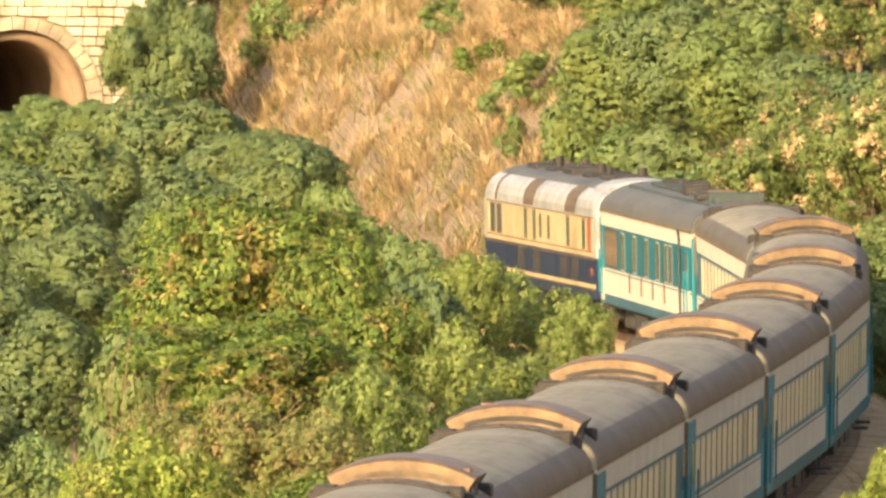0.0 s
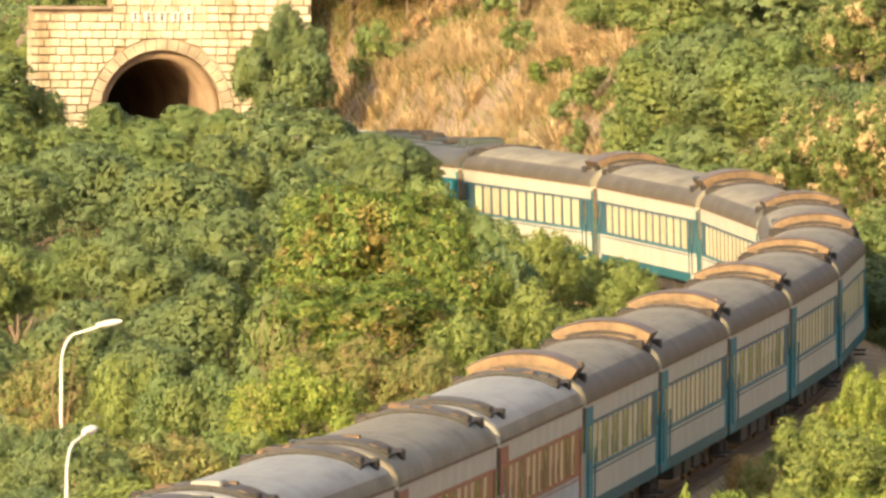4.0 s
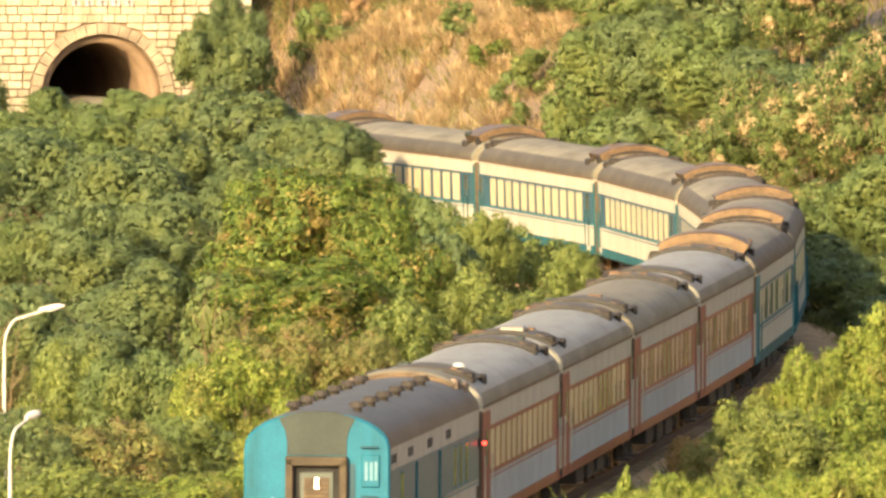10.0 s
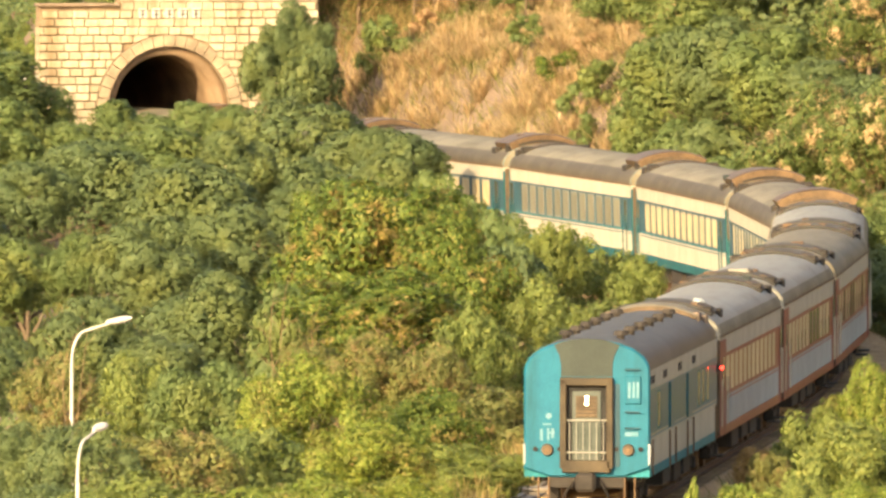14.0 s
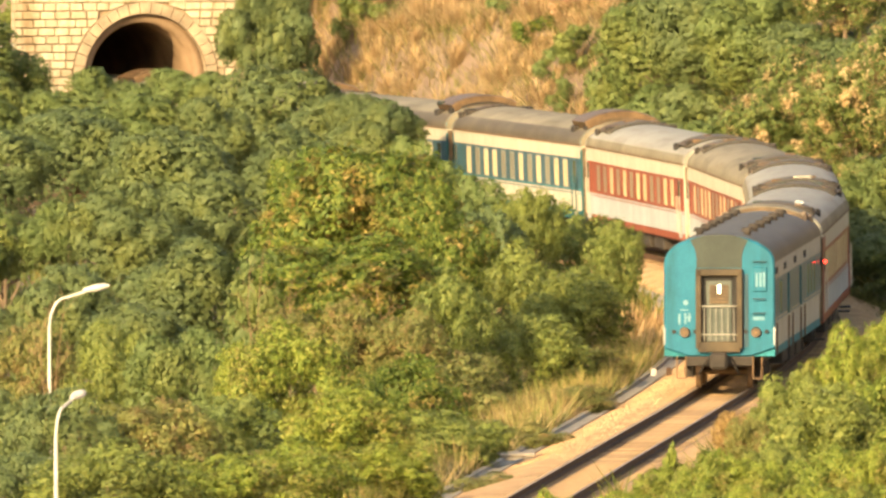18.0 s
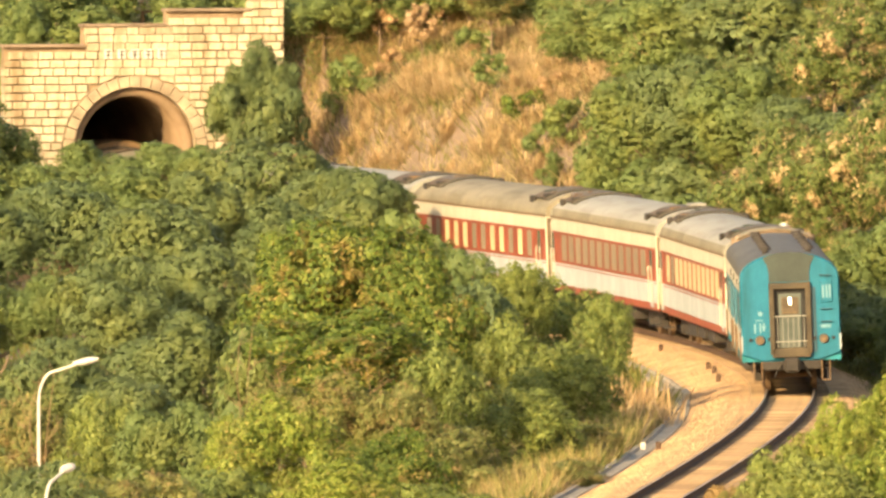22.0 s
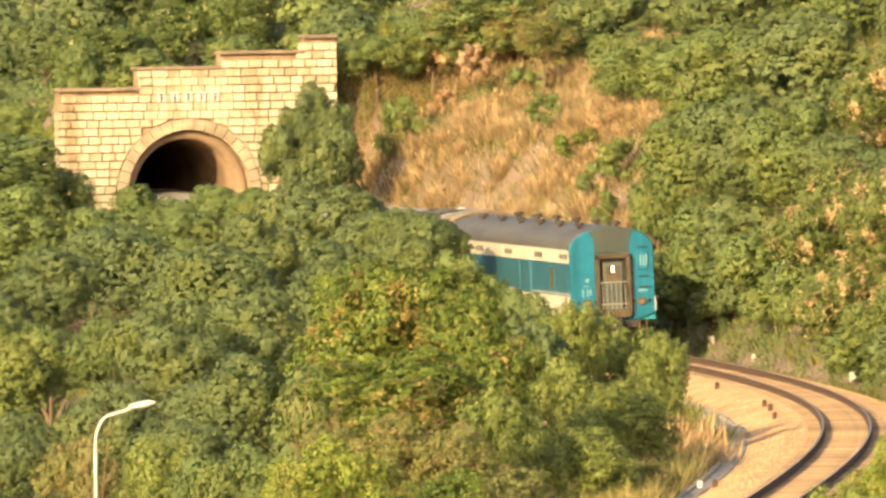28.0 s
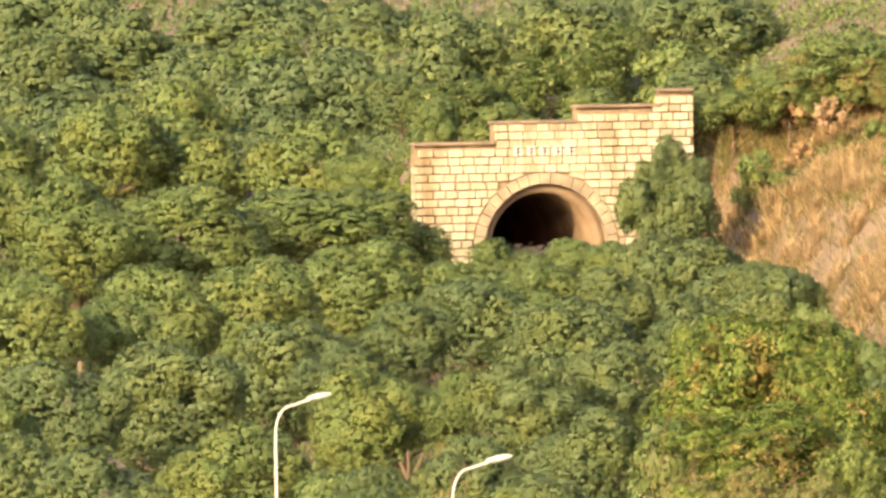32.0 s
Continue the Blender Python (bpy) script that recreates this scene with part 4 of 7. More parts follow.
    # plates, rungs, marks and lamps
    plate = part("notice_plate", box_bm(0.95, 1.35, e - 0.05, e, 2.8, 3.5, bevel=0.02), wall, "raised plate with white bars", mat=CYAN)
    for x in (1.06, 1.17, 1.27):
        part("writing", box_bm(x - 0.03, x + 0.03, e - 0.056, e - 0.046, 2.95, 3.35), plate, mat=MARKING)
    for z in (2.2, 2.6, 3.66):
        bm = bmesh.new()
        tube(bm, (0.95, e - 0.09, z), (1.32, e - 0.09, z), 0.025, seg=6)
        part("rung", bm, wall, mat=BLUE)
    part("writing", box_bm(0.95, 1.28, e - 0.012, e + 0.001, 2.0, 2.1), wall, mat=MARKING)
    for x0, x1, z0, z1 in ((-1.16, -1.1, 1.88, 2.18), (-0.99, -0.93, 1.9, 2.2), (-0.88, -0.82, 1.95, 2.2), (-0.98, -0.8, 2.06, 2.11), (-1.1, -0.88, 2.27, 2.31)):
        part("writing", box_bm(x0, x1, e - 0.012, e + 0.001, z0, z1), wall, mat=MARKING)
    bm = bmesh.new()
    tube(bm, (-0.95, e + 0.001, 2.5), (-0.95, e - 0.012, 2.5), 0.075, seg=16)
    part("emblem", bm, wall, "plain white round mark", mat=MARKING)
    for x in (-0.98, 1.04):
        bm = bmesh.new()
        tube(bm, (x, e, 1.66), (x, e - 0.12, 1.66), 0.15, 0.13, 16)
        lamp = part("tail_lamp", bm, wall, "round tail lamp in a dark bronze rim", mat=FLANK)
        bm = bmesh.new()
        tube(bm, (x, e - 0.1, 1.66), (x, e - 0.135, 1.66), 0.06, 0.05, 14)
        part("lens", bm, lamp, mat=RUST)
        for dx in (-0.3, 0.3):
            bm = bmesh.new()
            tube(bm, (x + dx, e, 1.68), (x + dx, e - 0.07, 1.68), 0.06, seg=10)
            part("socket", bm, lamp, mat=BLACK)
    for sx in (-1, 1):
        for z0, z1 in ((1.3, 1.8),):
            a, b = sorted((sx * 1.53, sx * (HALF + 0.03)))
            part("corner_strip", box_bm(a, b, e - 0.01, e + 0.2, z0, z1), wall, "pale corner strip", mat=PALE)
    # buffer beam, coupler and hoses
    part("buffer_beam", box_bm(-0.95, 0.95, end_y - 0.06, end_y + 0.3, 0.7, 0.99, bevel=0.03), car, "dark rusty buffer beam", mat=IRON)
    bm = bmesh.new()
    tube(bm, (0, end_y + 0.2, 0.88), (0, end_y - 0.45, 0.88), 0.12)
    box(bm, -0.25, 0.25, end_y - 0.62, end_y - 0.25, 0.62, 1.1, bevel=0.08)
    part("coupler", bm, car, "dark greasy knuckle coupler", mat=IRON)
    for sx in (-1, 1):
        bm = bmesh.new()
        pts = [(sx * (0.35 + 0.22 * math.sin(t)), end_y - 0.2 - 0.1 * math.sin(t), 0.9 - 0.42 * math.sin(t)) for t in np.linspace(0, math.pi * 0.9, 8)]
        for p, q in zip(pts, pts[1:]):
            tube(bm, p, q, 0.035, seg=6)
        part("air_hose", bm, car, mat=IRON)
        bm = bmesh.new()
        tube(bm, (sx * 1.2, end_y - 0.1, 0.98), (sx * 1.2, end_y - 0.1, 0.35), 0.025, seg=6)
        tube(bm, (sx * 0.95, end_y - 0.1, 0.98), (sx * 0.95, end_y - 0.1, 0.35), 0.025, seg=6)
        box(bm, min(sx * 0.95, sx * 1.2), max(sx * 0.95, sx * 1.2), end_y - 0.2, end_y, 0.34, 0.38)
        part("foot_step", bm, car, mat=RUST)
    wheels = []
    for y in (-9.0, 9.0):
        wheels += add_bogie(car, y)
    underframe(car, hy, rnd)
    gangway(car, hy)
    return car, wheels


def baggage_coach():
    rnd = random.Random(31)
    hy = 11.2
    car = tagged(new("baggage_coach"), "teal and white baggage coach behind the locomotive", "railway coach", "train")
    skin(car, hy, [("skirt", BLUE, 0.98, 1.25, ""), ("lower_panel", CREAM, 1.25, 2.0, ""), ("window_band", DEEP_TEAL, 2.0, 3.2, ""), ("cornice_band", CREAM, 3.2, EAVE + 0.01, "")])
    add_line(car, hy, BLUE, 1.9, 1.94)
    part("roof", roof_mesh(hy, ROOF_DARK), car, "dark sheet roof")
    for sx in (-1, 1):
        for y in (-6.0, -4.9, -2.9, -0.2, 2.7, 5.6):
            add_window(car, sx, y, 2.58, 0.85 if y > -4 else 0.72, 1.0, WINDOW_TRIM, GLASS)
        louvre = part("louvre_panel", box_bm(*sorted((sx * (HALF + 0.012), sx * (HALF - 0.03))), 6.9, 10.0, 2.04, 3.16, bevel=0.01), car, "grey louvre panel", mat=HOOD)
        for k in range(9):
            part("slat", kept("louvre_slat", lambda: box_bm(-0.02, 0.02, -0.05, 0.05, -0.5, 0.5), FLANK), louvre, m=Matrix.Translation((sx * (HALF + 0.015), 7.15 + k * 0.32, 2.6)))
        for y in (-4.4, -1.6, 1.2, 4.1):
            part("panel_mark", box_bm(*sorted((sx * (HALF + 0.006), sx * HALF)), y - 0.19, y + 0.19, 1.45, 1.98), car, "rust-brown mark on the white panel", mat=RUST)
        bm = bmesh.new()
        tube(bm, (sx * (HALF + 0.05), -8.4, 1.1), (sx * (HALF + 0.05), -8.4, 3.4), 0.032, seg=8)
        tube(bm, (sx * (HALF + 0.05), -8.4, 3.4), (sx * (HALF + 0.05), -8.1, 3.62), 0.032, seg=8)
        part("drain_pipe", bm, car, mat=HOOD)
    end_doors(car, hy, BLUE, TEAL, TEAL, CREAM)
    bm = bmesh.new()
    box(bm, -0.5, 0.5, -7.5, 7.5, 4.38, 4.5, bevel=0.03)
    for sx in (-0.85, 0.85):
        tube(bm, (sx, -9.5, 4.3), (sx, 9.5, 4.3), 0.06, seg=8)
    for y in (-9.2, -8.1):
        box(bm, -0.7, 0.7, y - 0.3, y + 0.3, 4.3, 4.62, bevel=0.04)
    part("roof_duct", bm, car, mat=HOOD)
    for k, y in enumerate((-6.2, -4.4, -1.8, 2.1, 5.5)):
        x, h = rnd.uniform(-0.5, 0.4), rnd.uniform(0.05, 0.2)
        part("roof_box", box_bm(x - 0.35, x + 0.35, y - rnd.uniform(0.35, 0.8), y + 0.5, 4.36, 4.5 + h, bevel=0.04), car, mat=RUST if k == 1 else IRON)
    for y in (-7.6, 7.6):
        add_bogie(car, y)
    underframe(car, hy, rnd)
    gangway(car, hy)
    return car


def locomotive():
    rnd = random.Random(9)
    hy = 10.1
    car = tagged(new("diesel_locomotive"), "navy and ivory diesel locomotive with a silver-white roof edge", "locomotive", "train")
    part("lower_body", box_bm(-HALF, HALF, -hy, hy, 0.98, 2.2), car, "navy lower body", mat=NAVY)
    part("upper_body", box_bm(-HALF + 0.003, HALF - 0.003, -hy, hy, 2.2, 3.35), car, "golden ivory upper body", mat=LOCO_CREAM)
    for z0, z1, mat in ((2.2, 2.3, LOCO_CREAM), (2.32, 2.36, RUST), (2.12, 2.15, RUST), (1.3, 1.42, LOCO_CREAM), (1.26, 1.29, RUST), (3.31, 3.36, RUST)):
        add_line(car, hy, mat, z0, z1, label="gold line" if mat is LOCO_CREAM else "")
    shoulder = [(-1.555, 3.35), (-1.54, 3.58), (-1.46, 3.82), (-1.32, 4.0), (-1.1, 4.14)]
    shoulder = shoulder + [(-x, z) for x, z in reversed(shoulder)]
    bm = bmesh.new()
    ends = [(-hy - 0.16, 0.93, 0.9), (-hy, 0.985, 0.97), (-hy + 0.5, 1.0, 1.0), (hy - 0.5, 1.0, 1.0), (hy, 0.985, 0.97), (hy + 0.16, 0.93, 0.9)]
    loft(bm, [[(x * a, y, 3.35 + (z - 3.35) * b) for x, z in shoulder] for y, a, b in ends], closed=True, caps=True)
    part("roof_shoulder", bm, car, "silver-white sloping roof edge", mat=LOCO_WHITE)
    bm = bmesh.new()
    top = [(1.14 * math.cos(t), 4.1 + 0.26 * math.sin(t)) for t in np.linspace(0, math.pi, 11)]
    loft(bm, [[(x, y, z) for x, z in top] for y in (-hy + 2.3, hy - 0.6)], closed=True, caps=True)
    part("roof", bm, car, "sooty arched roof", mat=ROOF_DARK)
    bm = bmesh.new()
    brow = [(1.22 * math.cos(t), 4.02 + 0.4 * math.sin(t) ** 0.8) for t in np.linspace(0, math.pi, 13)]
    loft(bm, [[(x * a, y, 4.02 + (z - 4.02) * a) for x, z in brow] for y, a in ((-hy - 0.1, 0.93), (-hy + 0.1, 1.0), (-hy + 2.2, 1.0), (-hy + 2.35, 0.95))], closed=True, caps=True)
    part("cab_roof", bm, car, "silver-white arched cab roof", mat=LOCO_WHITE)
    for y in (-6.4, -3.2, 0.4, 3.6, 6.8):
        part("roof_hatch", box_bm(-0.62, 0.62, y - rnd.uniform(0.7, 1.3), y + 1.0, 4.26, 4.36 + rnd.uniform(0.02, 0.2), bevel=0.06), car, mat=IRON)
        for _ in range(2):
            bm = bmesh.new()
            px, py, pr = rnd.uniform(-0.5, 0.5), y + rnd.uniform(-0.6, 0.9), rnd.uniform(0.1, 0.2)
            tube(bm, (px, py, 4.3), (px, py, 4.5 + rnd.uniform(0.05, 0.25)), pr, pr * 0.85, 10)
            part("roof_stack", bm, car, "short sooty exhaust stack", mat=IRON)
    bm = bmesh.new()
    tube(bm, (0.35, -hy + 0.45, 4.1), (0.35, -hy + 0.45, 4.36), 0.16, 0.14, 12)
    tube(bm, (-0.1, -hy + 0.5, 4.1), (-0.1, -hy + 0.5, 4.28), 0.1, 0.1, 10)
    part("roof_horn", bm, car, mat=RUST)
    for sx in (-1, 1):
        for y, half in ((-5.6, 0.9), (1.9, 0.95), (7.9, 0.2)):
            bm = bmesh.new()
            pts = [(sx * x, z) for x, z in ((1.566, 3.38), (1.551, 3.585), (1.47, 3.828), (1.328, 4.01), (1.11, 4.147))]
            loft(bm, [[(x, yy, z + 0.006) for x, z in pts] for yy in (y - half, y + half)])
            part("grille", bm, car, "dark radiator grille", mat=FLANK)
        for y, w in ((-8.0, 0.42), (-5.2, 0.5), (-1.7, 0.36), (-0.2, 0.36), (0.9, 0.45), (2.5, 0.5), (7.4, 0.9), (8.6, 0.9)):
            add_window(car, sx, y, 2.84, w, 0.8 if w > 0.4 else 0.62, RUST, GLASS)
        for y in (-9.0, 9.55):
            a, b = sorted((sx * (HALF + 0.012), sx * (HALF - 0.03)))
            part("cab_door", box_bm(a, b, y - 0.3, y + 0.3, 2.36, 3.3, bevel=0.012), car, mat=RED if y < 0 else LOCO_CREAM)
        for k, y in enumerate((-8.2, -6.3, -4.4, -2.4, 0.6, 3.4, 6.6)):
            part("body_grille", box_bm(*sorted((sx * (HALF + 0.008), sx * HALF)), y - 0.62, y + 0.62, 1.48, 2.08), car, mat=IRON if k % 3 else NAVY)
        bm = bmesh.new()
        tube(bm, (sx * (HALF + 0.0), -9.3, 1.75), (sx * (HALF + 0.02), -9.3, 1.75), 0.14, 0.13, 14)
        part("round_plate", bm, car, "round red plate", mat=RED)
    for sy in (-1, 1):
        a, b = sorted((sy * (hy - 0.42), sy * (hy + 0.14)))
        part("cab_front", box_bm(-HALF - 0.006, HALF + 0.006, a, b, 2.16, 3.38, bevel=0.03), car, "white cab end", mat=LOCO_WHITE)
        part("cab_apron", box_bm(-1.5, 1.5, *sorted((sy * hy, sy * (hy + 0.13))), 1.0, 2.16, bevel=0.05), car, mat=NAVY)
        a, b = sorted((sy * (hy + 0.13), sy * (hy + 0.155)))
        part("windscreen", box_bm(-1.2, 1.2, a, b, 2.6, 3.3), car, mat=GLASS)
        part("buffer_beam", box_bm(-1.4, 1.4, *sorted((sy * (hy - 0.2), sy * (hy + 0.25))), 0.45, 1.0, bevel=0.04), car, mat=IRON)
    part("fuel_tank", box_bm(-1.3, 1.3, -2.6, 2.6, 0.35, 1.1, bevel=0.06), car, mat=IRON)
    for y in (-6.2, 6.2):
        add_bogie(car, y, 1.9, (-1.8, 0, 1.8))
    return car


SPACING = 26.576


def build_train():
    tail, wheels = tail_coach()
    cars = [(tail, 12.75, 9.0)]
    styles = [
        ("red and cream coach with a light grey roof and curtained windows", "red", ROOF_LIGHT, "curtain"),
        ("red and cream coach with a light grey roof and dark windows", "red", ROOF_LIGHT, "dark"),
        ("red and cream coach with a brown roof and pale curtains", "red", ROOF_BROWN, "mixed"),
        ("red and pale grey coach with a grey roof", "red", ROOF_LIGHT, "mixed"),
        ("blue and white coach with a brown roof and pale curtains", "blue", ROOF_BROWN, "mixed"),
        ("blue and white coach with a grey-brown roof and drawn curtains", "blue", ROOF_BROWN, "curtain"),
        ("blue and white coach with a weathered roof and tan roof units", "blue", ROOF_BROWN, "dark"),
        ("blue and white coach with tan roof units and drawn curtains", "blue", ROOF_BROWN, "curtain"),
    ]
    made = []
    for k, (label, kind, roof, win) in enumerate(styles):
        c = coach(label, kind, roof, 100 + k, win)
        made.append(c)
        cars.append((c, 12.75 + SPACING * (k + 1), 9.0))
    for k in range(9, 14):
        c = copy_thing(made[7 if k % 2 else 5], Matrix.Identity(4))
        cars.append((c, 12.75 + SPACING * k, 9.0))
    cars.append((baggage_coach(), 372.0 + 11.2, 7.6))
    cars.append((locomotive(), 395.4 + 10.1, 6.2))
    return cars, wheels


TRAIN, TAIL_WHEELS = build_train()


def tail_at(t):
    """How far along the line the rear end of the train stands at t seconds."""
    return -139.02 + 15.70 * t - 0.02694 * t * t


def ride(s, reach):
    a, b = on_line(s - reach), on_line(s + reach)
    way = (b - a).normalized()
    side = way.cross(Vector((0, 0, 1))).normalized()
    up = side.cross(way)
    m = Matrix((side, way, up)).transposed().to_4x4()
    # the bend is banked a little towards its inner side
    bank = 1.9 * step(165, 205, s) * (1 - step(330, 380, s))
    return Matrix.Translation((a + b) / 2) @ m @ Matrix.Rotation(-radians(float(bank)), 4, "Y")


def motions():
    for car, ahead, reach in TRAIN:
        walk(car, [(t, ride(tail_at(t) + ahead, reach)) for t in range(33)])
    for k, w in enumerate(TAIL_WHEELS):
        base = w.matrix_basis.copy()
        rows = []
        for i in range(0, 32 * 30 + 1):
            t = i / 30
            rows.append((t, base @ Matrix.Rotation(-(tail_at(t) - tail_at(0)) / 0.457, 4, "X")))
        walk(w, rows)

# ---- plants ----
def unit_rows(v):
    return v / (np.linalg.norm(v, axis=1, keepdims=True) + 1e-9)


def leaf_tris(c, n, length, width, rng):
    """Pointed leaves at c facing n."""
    k = len(c)
    u = rng.normal(size=(k, 3))
    u = unit_rows(u - n * (u * n).sum(1, keepdims=True))
    v = np.cross(n, u)
    ln = (length * rng.uniform(0.6, 1.4, k))[:, None]
    wd = (width * rng.uniform(0.6, 1.4, k))[:, None]
    return np.stack([c - u * ln * 0.3 + v * wd * 0.5, c - u * ln * 0.4 - v * wd * 0.5, c + u * ln * 0.6], 1)


def crown_mesh(seed, count, leaf, lobes, lobe_r, clump_r, open_share=0.0, spiky=0.0, wild=0.3, soft=0.6, core=0.0, dense=1.0, calm=0.0, fill=1.0):
    """A crown in a box two wide and two high: big lobes grown together, their outsides covered by clumps, each clump a tuft of leaves."""
    rng = np.random.default_rng(seed)
    way = unit_rows(rng.normal(size=(lobes, 3)))
    way[:, 2] = way[:, 2] * 0.8 + 0.22
    way[0] = (0, 0, 0.55)
    r = rng.uniform(*lobe_r, lobes)
    cen = way * ((1 - r) * rng.uniform(0.82, 1.0, lobes))[:, None]
    if core:
        r[0], cen[0] = core, (0, 0, -0.12)
    # clump centres spread over the joined outsides of the lobes
    gap = (clump_r[0] + clump_r[1]) * 0.5
    m = np.maximum(12, (dense * 4 * (r / gap) ** 2).astype(int))
    k = np.repeat(np.arange(lobes), m)
    d = unit_rows(rng.normal(size=(len(k), 3)) + np.array([0, 0, 0.18]))
    p = cen[k] + d * (r[k] * rng.uniform(0.86 + 0.08 * calm, 1.03 - 0.02 * calm, len(k)))[:, None]
    far = np.linalg.norm(p[:, None, :] - cen[None], axis=2) / r[None]
    far[np.arange(len(k)), k] = 9
    keep = (far.min(1) > 0.93) & (rng.random(len(k)) > open_share) & (p[:, 2] > -0.95)
    k, d, p = k[keep], d[keep], p[keep]
    rc = rng.uniform(*clump_r, len(k))
    n = max(4, int(count / len(k)))
    i = np.repeat(np.arange(len(k)), n)
    e = unit_rows(rng.normal(size=(len(i), 3)) + d[i] * 0.75 + np.array([0, 0, 0.45]))
    reach = rng.uniform(0.6, 1.05, len(i)) + spiky * rng.random(len(i)) ** 6
    q = p[i] + e * (rc[i] * reach)[:, None] * np.array([1.1, 1.1, 0.72])
    smooth = unit_rows(e * (0.75 - 0.35 * calm) + d[i] * (0.6 + 0.35 * calm))
    facet = unit_rows(smooth + rng.normal(size=e.shape) * wild)
    shade = unit_rows(smooth * soft + facet * (1 - soft))
    tris, norm = [leaf_tris(q, facet, leaf * 1.6, leaf, rng)], [shade]
    # the dim inner leaves
    for share, lo, hi, big in ((0.2, 0.88, 0.98, 1.75), (0.08, 0.6, 0.84, 1.9), (0.03, 0.2, 0.5, 2.4)):
        j = rng.integers(0, lobes, int(count * share))
        e = unit_rows(rng.normal(size=(len(j), 3)))
        q = cen[j] + e * (r[j] * rng.uniform(lo, hi, len(j)))[:, None]
        facet = unit_rows(e + rng.normal(size=e.shape) * 0.35)
        tris.append(leaf_tris(q, facet, leaf * 1.5 * big * fill, leaf * big * fill, rng))
        norm.append(facet)
    me = tris_mesh("crown", np.concatenate(tris), [LEAF_MID])
    me.polygons.foreach_set("use_smooth", np.ones(len(me.polygons), dtype=bool))
    me.normals_split_custom_set_from_vertices(np.repeat(np.concatenate(norm), 3, axis=0).tolist())
    return me


def wood_mesh(seed, limbs):
    """A tapered trunk with limbs, one high, the crown's middle at its top."""
    rnd = random.Random(seed)
    bm = bmesh.new()
    pts = [Vector((0, 0, 0))]
    for k in range(4):
        pts.append(pts[-1] + Vector((rnd.uniform(-0.04, 0.04), rnd.uniform(-0.04, 0.04), 0.25)))
    r = 0.05
    for a, b in zip(pts, pts[1:]):
        tube(bm, a, b, r, r * 0.8, 7)
        r *= 0.8
    for k in range(limbs):
        a = pts[rnd.choice((2, 3, 3))]
        t = rnd.uniform(0, math.tau)
        mid = a + Vector((math.cos(t) * 0.16, math.sin(t) * 0.16, rnd.uniform(0.02, 0.08)))
        end = mid + Vector((math.cos(t) * rnd.uniform(0.1, 0.25), math.sin(t) * rnd.uniform(0.1, 0.25), rnd.uniform(0.0, 0.08)))
        tube(bm, a, mid, 0.02, 0.014, 5)
        tube(bm, mid, end, 0.014, 0.005, 5)
    me = bpy.data.meshes.new("trunk")
    bm.to_mesh(me)
    bm.free()
    me.materials.append(BARK)
    return me


CROWNS = {
    "dome": [crown_mesh(k, 15500, 0.033, 34, (0.2, 0.34), (0.042, 0.092), core=0.76, dense=1.45, calm=0.45) for k in (1, 2, 3, 4, 5)],
    "far": [crown_mesh(k, 7000, 0.047, 26, (0.2, 0.34), (0.055, 0.115), core=0.76, dense=1.35, calm=0.5) for k in (5, 6, 7)],
    "loose": [crown_mesh(k, 19000, 0.0295, 22, (0.2, 0.38), (0.05, 0.105), 0.36, 1.0, 0.45, 0.5, dense=1.2, calm=0.2, fill=0.7) for k in (11, 12, 13)],
    "bush": [crown_mesh(k, 5200, 0.054, 12, (0.26, 0.44), (0.07, 0.13), 0.1, 0.6, 0.4, 0.55, dense=1.3, calm=0.5) for k in (21, 22, 23, 24)],
    "fine": [crown_mesh(k, 11000, 0.034, 26, (0.17, 0.33), (0.05, 0.105), 0.16, 1.0, 0.4, 0.5, dense=1.2, calm=0.2, fill=0.75) for k in (41, 42, 43)],
    "wisp": [crown_mesh(k, 1500, 0.07, 12, (0.14, 0.26), (0.06, 0.12), 0.4, 1.2, 0.5, 0.4) for k in (31, 32, 33)],
}
WOODS = [wood_mesh(k, 9) for k in (1, 2, 3)]
PLANT_RND = random.Random(42)
PLANT_LABELS = {
    "leaf_dark": "dense dark green broadleaf crown on the wooded slope",
    "leaf_mid": "mid-green leafy crown among the scrub",
    "leaf_bright": "sunlit yellow-green crown with dry brown leaves",
    "leaf_yellow": "yellow-green crown with orange-brown flushes of blossom",
    "leaf_fore": "bright sunlit yellow-green shrub beside the track",
    "leaf_flush": "peach-brown shrub in new leaf on the slope",
    "rust_grass": "rust-brown dry shrub beside the line",
    "leaf_olive": "soft yellow-green shrub beside the bend",
    "leaf_scrub": "olive shrub mixed with dry brown twigs",
    "leaf_flower": "green shrub dotted with pale yellow flowers above the portal",
}


